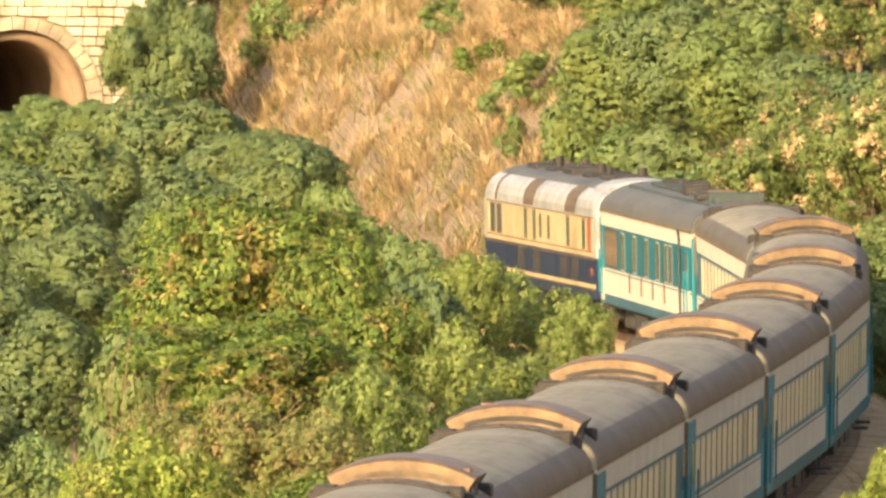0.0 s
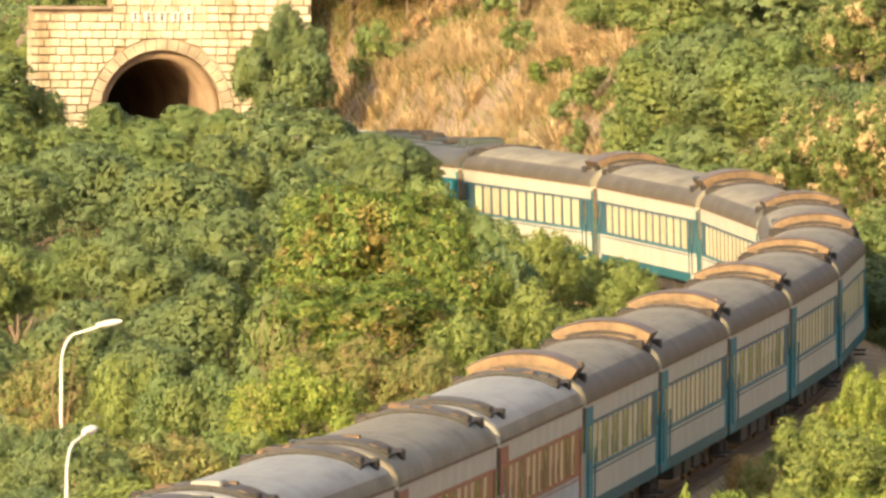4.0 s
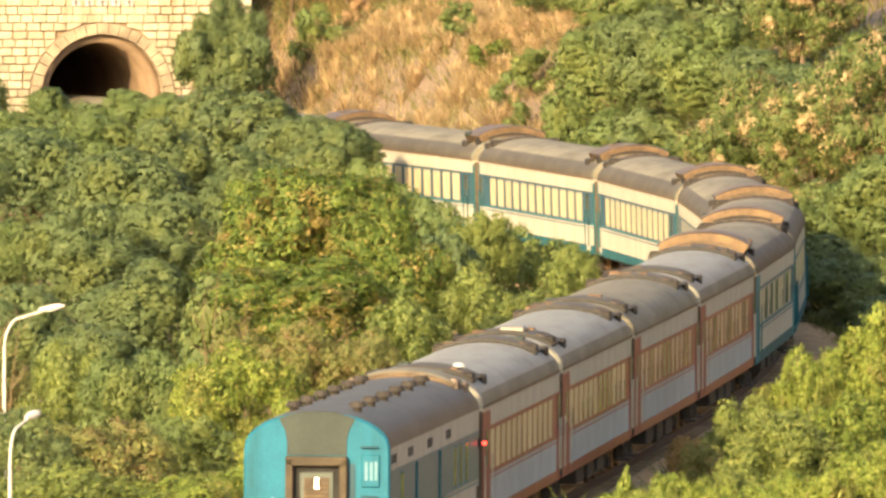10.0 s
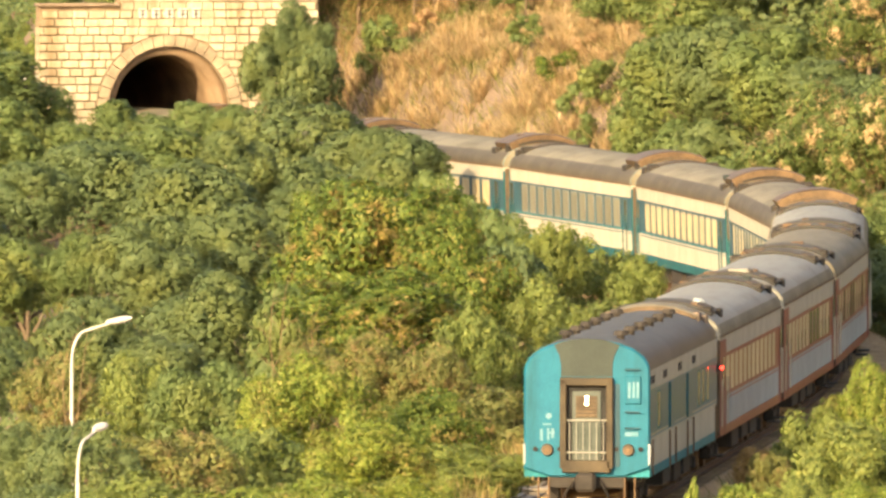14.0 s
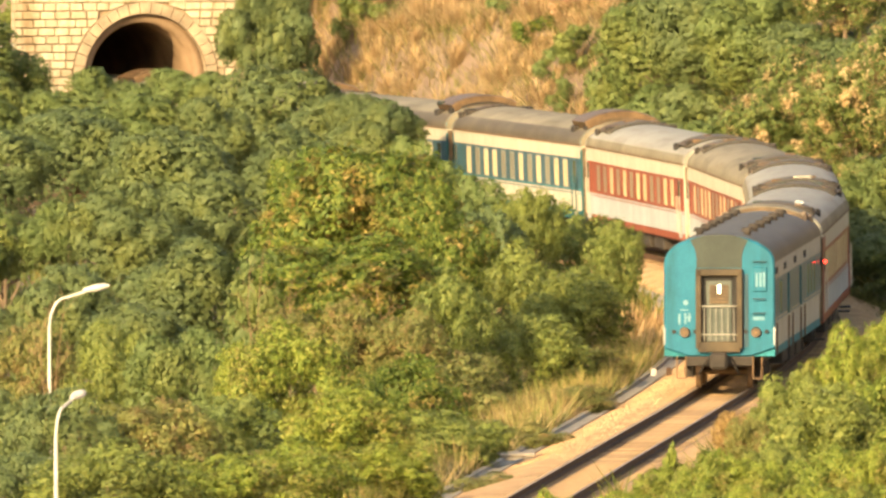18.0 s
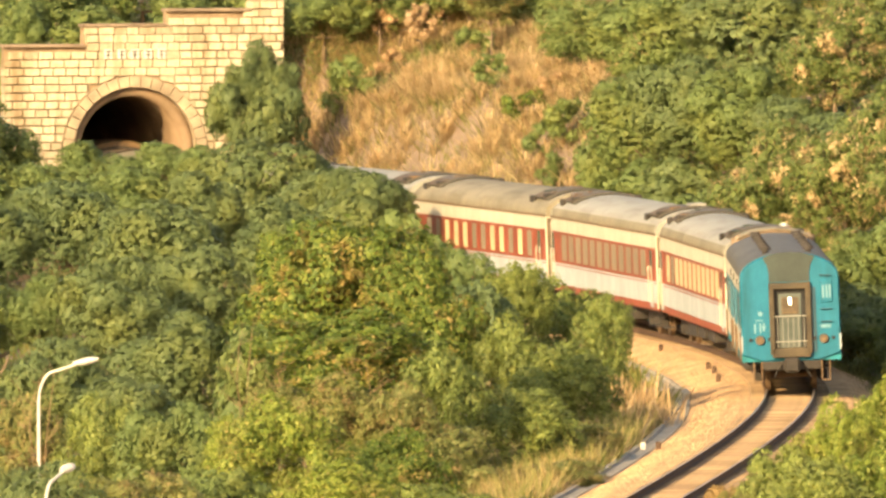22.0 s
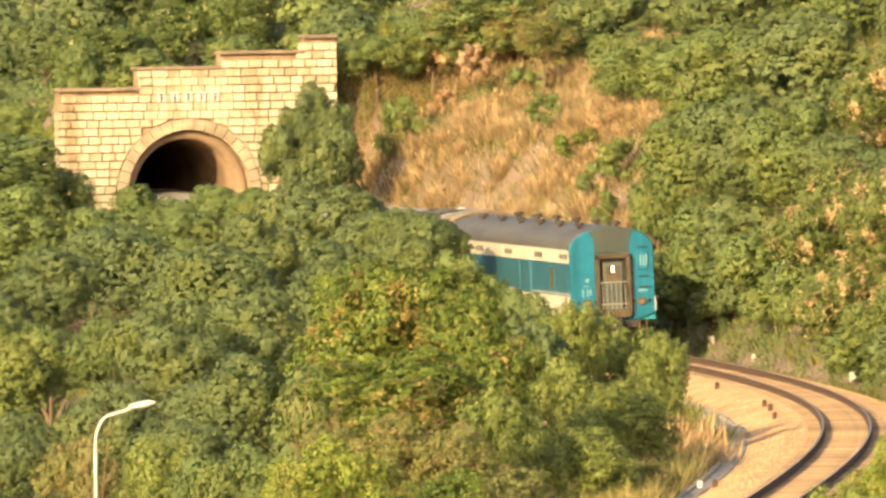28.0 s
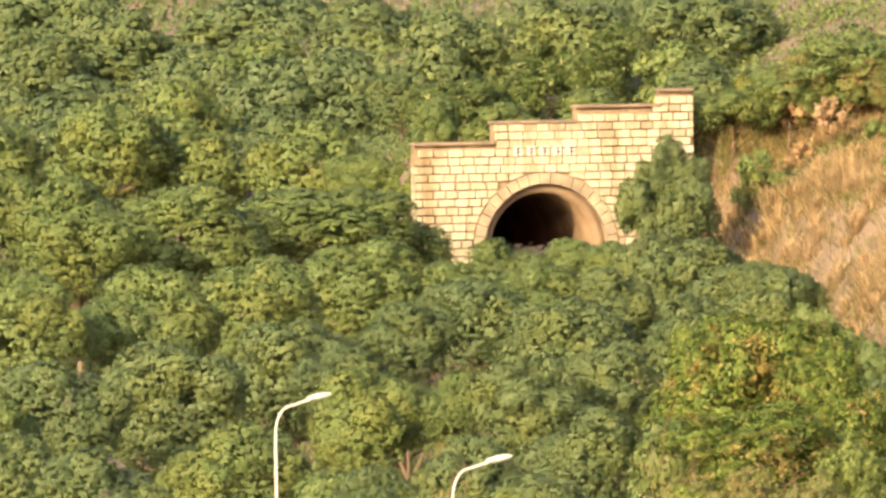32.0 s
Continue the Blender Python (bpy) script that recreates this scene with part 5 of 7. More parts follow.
def plant(name, x, y, top, width, height, mat, shape):
    """A tree or bush whose crown has that top, width and height, on its trunk on the ground."""
    ground = float(ground_height(x, y))
    thing = tagged(new(name), PLANT_LABELS[mat.name], "tree" if name == "tree" else "shrub", "woodland" if name == "tree" else "scrub")
    thing.location = (x, y, ground)
    if name == "bush" and shape != "dome":
        # leaves down to the ground
        height = min(max(height, top - ground + 0.1), height * 1.25)
    if shape in ("dome", "far"):
        height = min(height, width * 0.86)
    wide = 0.5 if shape in ("dome", "far") else 0.53
    mid = top - height * 0.5 - ground
    turn = PLANT_RND.uniform(0, math.tau)
    crown = part("crown", PLANT_RND.choice(CROWNS[shape]), thing)
    crown.matrix_basis = Matrix.LocRotScale((0, 0, mid), Euler((PLANT_RND.uniform(-0.12, 0.12), PLANT_RND.uniform(-0.12, 0.12), turn)), (width * wide, width * wide * PLANT_RND.uniform(0.85, 1.1), height * 0.54))
    crown.material_slots[0].link = "OBJECT"
    crown.material_slots[0].material = mat
    trunk = part("trunk", PLANT_RND.choice(WOODS), thing)
    tall = max(mid, 0.6)
    trunk.matrix_basis = Matrix.LocRotScale((0, 0, -0.15), Euler((0, 0, turn)), (max(width * 0.55, 1.0), max(width * 0.55, 1.0), tall * 0.95))
    return thing


plant("tree", -6.1, 664.0, 5.77, 6.1, 5.0, LEAF_DARK, "dome")
plant("tree", -13.5, 684.0, 5.2, 4.2, 3.3, LEAF_MID, "dome")
plant("tree", -10.7, 676.0, 5.3, 4.0, 3.1, LEAF_MID, "dome")
plant("tree", -8.5, 668.0, 5.30, 3.3, 3.3, LEAF_MID, "dome")
plant("tree", -15.1, 668.0, 4.73, 3.7, 3.5, LEAF_MID, "dome")
plant("tree", -11.6, 655.0, 4.85, 4.7, 3.6, LEAF_MID, "dome")
plant("tree", -8.6, 650.0, 4.74, 4.2, 3.4, LEAF_DARK, "dome")
plant("tree", -16.7, 694.0, 5.66, 2.9, 2.9, LEAF_MID, "bush")
plant("tree", -19.0, 692.0, 6.06, 3.8, 3.4, LEAF_MID, "dome")
plant("tree", -12.8, 600.0, 5.62, 4.3, 4.9, LEAF_DARK, "dome")
plant("tree", -14.6, 585.0, 5.24, 3.4, 4.2, LEAF_DARK, "dome")
plant("tree", -9.0, 570.0, 5.60, 5.0, 5.6, LEAF_DARK, "dome")
plant("tree", -9.9, 545.0, 4.42, 4.1, 5.0, LEAF_DARK, "dome")
plant("tree", -7.1, 550.0, 4.64, 3.9, 5.4, LEAF_DARK, "dome")
plant("tree", -7.7, 520.0, 3.40, 4.1, 4.1, LEAF_DARK, "dome")
plant("tree", -7.4, 663.0, 4.02, 4.3, 4.3, LEAF_DARK, "dome")
plant("tree", -3.9, 654.0, 4.85, 4.2, 3.9, LEAF_DARK, "dome")
plant("tree", -2.3, 645.0, 4.68, 4.2, 4.2, LEAF_DARK, "dome")
plant("tree", -5.5, 645.0, 3.80, 5.0, 5.0, LEAF_DARK, "dome")
plant("tree", -1.0, 640.0, 3.50, 2.3, 3.8, LEAF_MID, "bush")
plant("tree", -2.3, 520.0, 6.20, 6.8, 6.8, LEAF_BRIGHT, "loose")
plant("tree", -3.8, 524.0, 5.93, 3.8, 5.1, LEAF_BRIGHT, "loose")
plant("tree", -0.4, 516.0, 5.21, 3.9, 5.0, LEAF_BRIGHT, "loose")
plant("tree", -2.7, 508.0, 3.77, 6.3, 4.3, LEAF_BRIGHT, "loose")
plant("bush", 0.3, 505.0, 2.87, 3.3, 3.6, LEAF_OLIVE, "fine")
plant("bush", -5.2, 512.0, 3.31, 2.7, 3.7, LEAF_MID, "bush")
plant("bush", -5.6, 702.0, 4.95, 2.5, 2.3, LEAF_DARK, "bush")
plant("bush", 3.1, 548.0, 4.30, 2.0, 2.7, LEAF_OLIVE, "fine")
plant("bush", 4.1, 553.0, 3.39, 4.3, 4.0, LEAF_OLIVE, "fine")
plant("bush", 5.6, 548.0, 3.05, 2.3, 2.9, LEAF_OLIVE, "fine")
plant("bush", 2.3, 536.0, 2.74, 3.5, 3.8, LEAF_OLIVE, "fine")
plant("bush", 4.1, 532.0, 2.00, 3.8, 2.8, LEAF_OLIVE, "fine")
plant("bush", 1.7, 545.0, 3.89, 2.5, 3.5, LEAF_DARK, "bush")
plant("bush", -2.7, 501.5, 2.15, 2.8, 2.7, LEAF_SCRUB, "fine")
plant("bush", -0.8, 500.5, 2.0, 2.6, 2.6, LEAF_SCRUB, "fine")
plant("bush", -4.3, 503.0, 2.1, 2.2, 2.5, LEAF_SCRUB, "fine")
plant("bush", 2.9, 508.0, 1.45, 3.3, 3.0, LEAF_OLIVE, "fine")
plant("bush", 4.6, 512.0, 0.55, 2.3, 1.6, LEAF_SCRUB, "fine")
plant("bush", 3.9, 492.0, 0.15, 2.7, 1.5, LEAF_SCRUB, "fine")
plant("bush", 1.0, 488.0, 1.1, 3.5, 3.2, LEAF_SCRUB, "fine")
plant("bush", -1.3, 474.0, 1.87, 4.0, 3.5, LEAF_BRIGHT, "loose")
plant("bush", -3.9, 456.0, 3.12, 3.4, 3.3, LEAF_FORE, "fine")
plant("bush", -2.4, 446.0, 1.73, 3.6, 2.5, LEAF_FORE, "fine")
plant("bush", 0.2, 456.0, 0.89, 3.9, 2.2, LEAF_OLIVE, "fine")
plant("bush", 2.5, 468.0, -0.05, 2.4, 1.4, LEAF_SCRUB, "fine")
plant("bush", -5.3, 462.0, 2.31, 2.4, 2.6, LEAF_FORE, "fine")
plant("bush", -1.2, 430.0, 1.10, 3.6, 2.1, LEAF_FORE, "fine")
plant("bush", 1.4, 440.0, -0.1, 2.6, 1.3, LEAF_SCRUB, "fine")
plant("bush", -3.7, 425.0, 1.31, 3.6, 2.2, LEAF_FORE, "fine")
plant("tree", -10.8, 500.0, 3.28, 3.6, 3.9, LEAF_DARK, "dome")
plant("tree", -8.4, 485.0, 2.73, 3.5, 3.5, LEAF_DARK, "dome")
plant("bush", -9.0, 472.0, 2.56, 2.8, 3.1, LEAF_OLIVE, "fine")
plant("bush", -6.9, 466.0, 2.77, 3.3, 3.3, LEAF_MID, "fine")
plant("bush", -11.3, 480.0, 2.43, 2.7, 3.1, LEAF_SCRUB, "fine")
plant("bush", -13.2, 490.0, 2.72, 2.9, 3.2, LEAF_DARK, "dome")
plant("bush", -9.3, 428.0, 2.44, 2.9, 2.8, LEAF_DARK, "fine")
plant("bush", -7.2, 430.0, 2.36, 3.6, 2.8, LEAF_SCRUB, "fine")
plant("bush", -5.5, 436.0, 2.27, 3.4, 2.6, LEAF_MID, "loose")
plant("bush", -11.0, 440.0, 2.11, 2.1, 2.6, LEAF_DARK, "fine")
plant("bush", -7.8, 410.0, 1.94, 4.0, 2.1, LEAF_OLIVE, "fine")
plant("bush", -5.5, 415.0, 1.46, 3.2, 1.9, LEAF_FORE, "fine")
plant("bush", -9.9, 412.0, 1.59, 3.0, 2.0, LEAF_DARK, "fine")
plant("tree", -23.2, 770.0, 11.84, 8.5, 7.0, LEAF_DARK, "far")
plant("tree", -28.8, 760.0, 10.70, 6.2, 5.9, LEAF_MID, "far")
plant("tree", -33.9, 752.0, 9.81, 6.1, 5.9, LEAF_DARK, "far")
plant("tree", -33.6, 805.0, 13.47, 7.9, 5.8, LEAF_DARK, "far")
plant("tree", -26.6, 815.0, 14.07, 9.3, 5.3, LEAF_DARK, "far")
plant("tree", -37.3, 800.0, 13.12, 5.7, 4.7, LEAF_DARK, "far")
plant("tree", -20.8, 795.0, 14.06, 7.2, 5.2, LEAF_DARK, "far")
plant("tree", -18.8, 748.0, 11.33, 3.2, 4.6, LEAF_DARK, "far")
plant("tree", -34.6, 715.0, 7.72, 5.1, 5.1, LEAF_MID, "dome")
plant("tree", -21.0, 692.0, 7.23, 9.7, 4.3, LEAF_MID, "dome")
plant("tree", -25.2, 682.0, 7.54, 6.7, 4.7, LEAF_MID, "dome")
plant("tree", -29.4, 672.0, 7.93, 6.6, 4.8, LEAF_MID, "dome")
plant("tree", -18.4, 710.0, 7.80, 3.5, 3.2, LEAF_MID, "bush")
plant("tree", -17.9, 652.0, 5.97, 5.3, 4.9, LEAF_MID, "dome")
plant("tree", -21.3, 640.0, 5.59, 5.6, 4.8, LEAF_MID, "dome")
plant("tree", -25.2, 626.0, 5.48, 5.9, 5.1, LEAF_MID, "dome")
plant("tree", -29.0, 620.0, 5.41, 5.0, 5.0, LEAF_MID, "dome")
plant("tree", -18.5, 582.0, 4.74, 5.1, 5.1, LEAF_DARK, "dome")
plant("tree", -22.1, 572.0, 4.43, 5.8, 5.4, LEAF_DARK, "dome")
plant("tree", -25.5, 562.0, 3.96, 4.9, 5.3, LEAF_DARK, "dome")
plant("tree", -15.2, 548.0, 3.98, 4.3, 4.8, LEAF_MID, "dome")
plant("tree", -18.4, 522.0, 3.00, 4.9, 5.1, LEAF_MID, "dome")
plant("tree", -21.7, 502.0, 2.97, 5.1, 4.4, LEAF_DARK, "dome")
plant("tree", -25.1, 520.0, 3.07, 4.2, 4.4, LEAF_DARK, "dome")
plant("tree", -14.6, 500.0, 2.38, 3.6, 3.6, LEAF_MID, "bush")
plant("bush", -18.1, 462.0, 2.31, 4.5, 3.5, LEAF_DARK, "fine")
plant("bush", -21.0, 460.0, 2.23, 4.2, 3.4, LEAF_DARK, "fine")
plant("bush", -15.2, 455.0, 2.12, 3.7, 3.3, LEAF_DARK, "fine")
plant("bush", -13.0, 450.0, 2.02, 2.9, 2.9, LEAF_DARK, "fine")
plant("bush", -15.8, 732.0, 11.14, 4.8, 3.1, LEAF_FLOWER, "fine")
plant("bush", -12.3, 748.0, 12.30, 6.1, 3.9, LEAF_FLOWER, "fine")
plant("bush", -9.0, 737.0, 13.00, 5.0, 4.3, LEAF_FLOWER, "fine")
plant("bush", -13.7, 719.0, 10.11, 4.0, 2.1, LEAF_MID, "bush")
plant("bush", -16.7, 720.0, 10.45, 2.6, 2.8, LEAF_MID, "bush")
plant("bush", -6.2, 727.0, 12.49, 5.0, 4.0, LEAF_MID, "bush")
plant("bush", -10.0, 710.0, 10.80, 3.5, 2.1, LEAF_MID, "bush")
plant("bush", -11.1, 750.0, 14.48, 6.3, 3.9, LEAF_DARK, "bush")
plant("bush", -5.4, 745.0, 14.75, 6.3, 4.1, LEAF_DARK, "bush")
plant("bush", -16.5, 750.0, 13.50, 5.4, 3.9, LEAF_DARK, "bush")
plant("bush", -6.9, 696.5, 8.95, 2.0, 2.1, LEAF_DARK, "fine")
plant("bush", -6.5, 696.4, 7.9, 2.6, 2.4, LEAF_DARK, "fine")
plant("bush", -7.3, 696.0, 8.2, 1.9, 2.4, LEAF_DARK, "fine")
plant("bush", -6.1, 696.3, 8.4, 1.9, 2.6, LEAF_DARK, "fine")
plant("bush", -8.0, 695.0, 7.47, 1.8, 2.7, LEAF_DARK, "bush")
plant("bush", -5.8, 696.0, 7.57, 2.2, 2.8, LEAF_DARK, "bush")
plant("bush", -6.4, 695.5, 7.35, 2.5, 2.9, LEAF_DARK, "bush")
plant("bush", -4.2, 707.0, 10.84, 4.1, 2.8, LEAF_MID, "fine")
plant("bush", -1.9, 707.0, 11.76, 3.6, 2.4, LEAF_MID, "fine")
plant("bush", 2.6, 697.0, 11.4, 2.6, 1.5, LEAF_SCRUB, "fine")
plant("bush", 6.1, 679.0, 10.95, 3.8, 2.6, LEAF_MID, "fine")
plant("bush", 0.8, 708.0, 13.13, 6.0, 3.5, LEAF_MID, "fine")
plant("bush", 4.9, 701.0, 13.19, 5.9, 3.7, LEAF_DARK, "dome")
plant("bush", 8.0, 653.0, 8.40, 4.7, 5.1, LEAF_MID, "dome")
plant("bush", 9.5, 646.0, 9.14, 4.8, 5.9, LEAF_DARK, "dome")
plant("bush", 6.7, 658.0, 5.85, 2.4, 2.8, LEAF_MID, "bush")
plant("bush", 11.5, 639.0, 8.94, 4.8, 5.2, LEAF_MID, "dome")
plant("tree", 8.8, 664.0, 11.35, 5.4, 4.1, LEAF_MID, "dome")
plant("tree", 12.2, 649.0, 12.06, 5.7, 4.6, LEAF_DARK, "dome")
plant("tree", 14.9, 632.0, 11.32, 4.3, 4.5, LEAF_YELLOW, "loose")
plant("tree", 9.5, 685.0, 13.78, 5.8, 4.0, LEAF_DARK, "dome")
plant("tree", 13.9, 672.0, 14.54, 6.1, 4.4, LEAF_MID, "dome")
plant("tree", 17.2, 646.0, 13.88, 5.5, 4.6, LEAF_DARK, "dome")
plant("tree", 12.5, 622.0, 7.09, 4.9, 5.1, LEAF_YELLOW, "loose")
plant("tree", 14.7, 610.0, 7.82, 4.2, 5.4, LEAF_YELLOW, "loose")
plant("bush", 10.6, 631.0, 4.75, 3.9, 3.7, LEAF_MID, "bush")
plant("bush", 13.0, 610.0, 4.24, 4.2, 4.2, LEAF_YELLOW, "loose")
plant("bush", 14.8, 594.0, 3.86, 4.4, 4.4, LEAF_MID, "loose")
plant("bush", 13.7, 605.0, 1.80, 3.7, 2.8, LEAF_MID, "bush")
plant("bush", 11.7, 622.0, 3.34, 3.0, 2.6, LEAF_MID, "bush")
plant("tree", 17.2, 602.0, 9.15, 4.9, 5.9, LEAF_YELLOW, "loose")
plant("tree", 16.8, 582.0, 5.31, 4.5, 4.9, LEAF_MID, "dome")
plant("bush", 15.4, 580.0, 1.96, 3.6, 2.6, LEAF_DARK, "bush")
plant("bush", 9.4, 644.0, 5.29, 3.4, 2.9, LEAF_DARK, "bush")
plant("bush", 8.0, 650.0, 5.16, 3.2, 2.8, LEAF_MID, "bush")
plant("tree", -12.9, 575.0, 2.97, 2.8, 3.6, LEAF_MID, "dome")
plant("tree", -44.0, 905.0, 19.10, 10.0, 8.0, LEAF_DARK, "far")
plant("tree", -36.5, 908.0, 19.40, 9.4, 8.0, LEAF_MID, "far")
plant("tree", -29.0, 903.0, 19.00, 10.0, 8.0, LEAF_DARK, "far")
plant("tree", -21.5, 909.0, 19.20, 9.6, 8.0, LEAF_DARK, "far")
plant("tree", -14.0, 904.0, 18.80, 9.8, 8.0, LEAF_MID, "far")
plant("tree", -6.5, 907.0, 19.00, 9.6, 8.0, LEAF_DARK, "far")
plant("tree", 1.0, 903.0, 18.80, 10.0, 8.0, LEAF_DARK, "far")
plant("tree", 8.5, 870.0, 17.60, 9.5, 8.0, LEAF_DARK, "far")
plant("bush", -17.6, 704.0, 7.4, 2.6, 2.6, LEAF_OLIVE, "fine")
plant("bush", -18.7, 707.0, 8.23, 2.6, 2.6, LEAF_MID, "fine")
plant("bush", -17.5, 707.0, 7.94, 2.2, 2.4, LEAF_OLIVE, "fine")
plant("bush", -19.4, 707.0, 7.62, 2.4, 2.4, LEAF_MID, "fine")
plant("bush", -17.9, 707.0, 7.14, 2.2, 2.0, LEAF_MID, "fine")
plant("tree", -34.8, 850.0, 14.65, 7.2, 6.1, LEAF_DARK, "far")
plant("tree", -29.8, 850.0, 14.84, 7.2, 6.1, LEAF_DARK, "far")
plant("tree", -25.4, 850.0, 14.92, 7.2, 6.1, LEAF_DARK, "far")
plant("bush", 2.15, 330.2, 4.47, 0.75, 0.90, LEAF_FORE, "wisp")
plant("bush", 3.10, 331.1, 4.33, 0.80, 0.90, LEAF_FORE, "wisp")
plant("bush", 3.63, 330.6, 4.40, 1.10, 1.20, LEAF_FORE, "fine")
plant("bush", 4.23, 331.3, 4.74, 1.20, 1.50, LEAF_FORE, "fine")
plant("bush", 4.40, 331.4, 5.32, 0.55, 1.50, LEAF_FORE, "wisp")
plant("bush", 5.12, 329.7, 5.14, 1.50, 1.70, LEAF_FORE, "fine")
plant("bush", 5.87, 329.5, 5.12, 1.50, 1.60, LEAF_FORE, "fine")
plant("bush", 6.67, 332.0, 4.93, 1.60, 1.70, LEAF_FORE, "fine")
plant("bush", 7.39, 330.3, 5.18, 1.60, 1.80, LEAF_FORE, "fine")
plant("bush", 8.14, 330.2, 5.28, 1.60, 1.80, LEAF_FORE, "fine")
plant("bush", 8.90, 332.5, 5.46, 1.70, 1.90, LEAF_FORE, "fine")
plant("bush", 9.55, 330.9, 5.77, 1.80, 2.00, LEAF_FORE, "fine")
plant("bush", 3.83, 325.0, 4.42, 1.40, 1.40, LEAF_FORE, "fine")
plant("bush", 4.77, 323.9, 4.73, 1.60, 1.50, LEAF_FORE, "fine")
plant("bush", 5.73, 324.4, 4.67, 1.70, 1.50, LEAF_FORE, "fine")
plant("bush", 6.76, 323.0, 4.76, 1.80, 1.60, LEAF_FORE, "fine")
plant("bush", 7.84, 324.4, 4.83, 1.80, 1.60, LEAF_FORE, "fine")
plant("bush", 9.11, 332.1, 4.75, 1.90, 1.70, LEAF_FORE, "fine")
plant("bush", 7.7, 446.0, 1.3, 1.4, 1.6, GRASS_RUST, "fine")
plant("tree", -14.8, 590.0, 2.72, 3.3, 3.8, LEAF_MID, "dome")
plant("bush", 0.0, 549.0, 4.94, 2.0, 2.3, LEAF_MID, "bush")
plant("bush", 1.2, 548.0, 4.52, 2.1, 2.3, LEAF_MID, "bush")
plant("bush", 2.2, 548.0, 3.85, 1.8, 2.1, LEAF_OLIVE, "fine")
plant("bush", -0.8, 548.0, 5.30, 2.1, 2.5, LEAF_BRIGHT, "bush")
plant("bush", 8.9, 442.0, 2.49, 2.2, 3.2, LEAF_OLIVE, "fine")
plant("bush", 10.5, 450.0, 3.26, 2.5, 3.5, LEAF_FORE, "loose")
plant("bush", 12.0, 458.0, 3.80, 2.7, 3.9, LEAF_FORE, "loose")
plant("bush", 13.6, 462.0, 4.27, 3.3, 4.2, LEAF_FORE, "loose")
plant("bush", 9.6, 428.0, 2.44, 3.2, 2.8, LEAF_OLIVE, "fine")
plant("bush", 11.4, 430.0, 2.78, 3.6, 3.4, LEAF_FORE, "fine")
plant("bush", 8.1, 418.0, 1.74, 2.0, 2.2, LEAF_OLIVE, "fine")
plant("bush", 6.3, 415.0, 1.12, 2.0, 1.5, LEAF_FORE, "fine")
plant("bush", 9.6, 410.0, 1.67, 4.0, 2.3, LEAF_FORE, "fine")
plant("bush", 12.4, 424.0, 2.18, 3.3, 3.3, LEAF_FORE, "fine")
plant("bush", 7.8, 436.0, 1.56, 1.2, 1.7, LEAF_SCRUB, "fine")
plant("tree", -36.9, 736.3, 8.28, 5.3, 4.8, LEAF_DARK, "far")
plant("tree", -32.6, 731.9, 7.91, 5.4, 4.7, LEAF_MID, "far")
plant("tree", -29.1, 732.3, 8.33, 5.3, 5.1, LEAF_DARK, "far")
plant("tree", -25.0, 730.6, 8.39, 5.9, 4.8, LEAF_DARK, "far")
plant("tree", -22.5, 737.2, 8.88, 6.1, 4.6, LEAF_DARK, "far")
plant("tree", -36.9, 759.4, 8.95, 6.2, 6.0, LEAF_DARK, "far")
plant("tree", -32.6, 764.7, 9.91, 5.8, 5.2, LEAF_DARK, "far")
plant("tree", -28.4, 760.7, 9.02, 6.3, 6.0, LEAF_MID, "far")
plant("tree", -24.6, 764.3, 9.31, 7.3, 5.8, LEAF_DARK, "far")
plant("tree", -19.8, 764.6, 9.19, 5.8, 6.1, LEAF_DARK, "far")
plant("tree", -38.9, 785.7, 10.65, 6.5, 6.0, LEAF_DARK, "far")
plant("tree", -34.6, 783.4, 10.97, 7.4, 5.4, LEAF_DARK, "far")
plant("tree", -29.5, 788.7, 11.34, 6.7, 5.9, LEAF_DARK, "far")
plant("tree", -24.2, 785.5, 10.59, 6.9, 5.6, LEAF_DARK, "far")
plant("tree", -19.5, 786.0, 10.29, 6.8, 4.9, LEAF_DARK, "far")
plant("tree", -39.8, 816.9, 12.10, 6.5, 5.8, LEAF_DARK, "far")
plant("tree", -37.0, 814.6, 12.13, 7.7, 6.0, LEAF_DARK, "far")
plant("tree", -33.0, 819.4, 12.58, 7.1, 6.4, LEAF_DARK, "far")
plant("tree", -29.6, 819.8, 12.41, 6.4, 5.9, LEAF_DARK, "far")
plant("tree", -25.3, 810.2, 13.42, 6.7, 6.3, LEAF_DARK, "far")
plant("tree", -22.5, 813.5, 12.58, 6.8, 6.5, LEAF_DARK, "far")
plant("tree", -17.9, 819.6, 13.34, 6.0, 6.5, LEAF_DARK, "far")
plant("tree", -14.2, 811.9, 13.03, 7.1, 5.7, LEAF_DARK, "far")
plant("tree", -41.5, 848.1, 15.28, 9.0, 7.3, LEAF_DARK, "far")
plant("tree", -38.2, 841.9, 15.37, 9.0, 7.5, LEAF_DARK, "far")
plant("tree", -34.0, 846.7, 15.52, 8.5, 9.0, LEAF_DARK, "far")
plant("tree", -30.5, 846.5, 14.48, 7.4, 7.7, LEAF_DARK, "far")
plant("tree", -26.8, 843.2, 14.59, 7.1, 9.0, LEAF_DARK, "far")
plant("tree", -22.1, 846.2, 15.19, 9.1, 7.2, LEAF_DARK, "far")
plant("tree", -19.0, 846.3, 14.94, 9.1, 8.0, LEAF_DARK, "far")
plant("tree", -15.0, 840.0, 15.12, 9.2, 7.3, LEAF_DARK, "far")
plant("tree", -11.0, 844.6, 14.31, 8.8, 7.1, LEAF_DARK, "far")
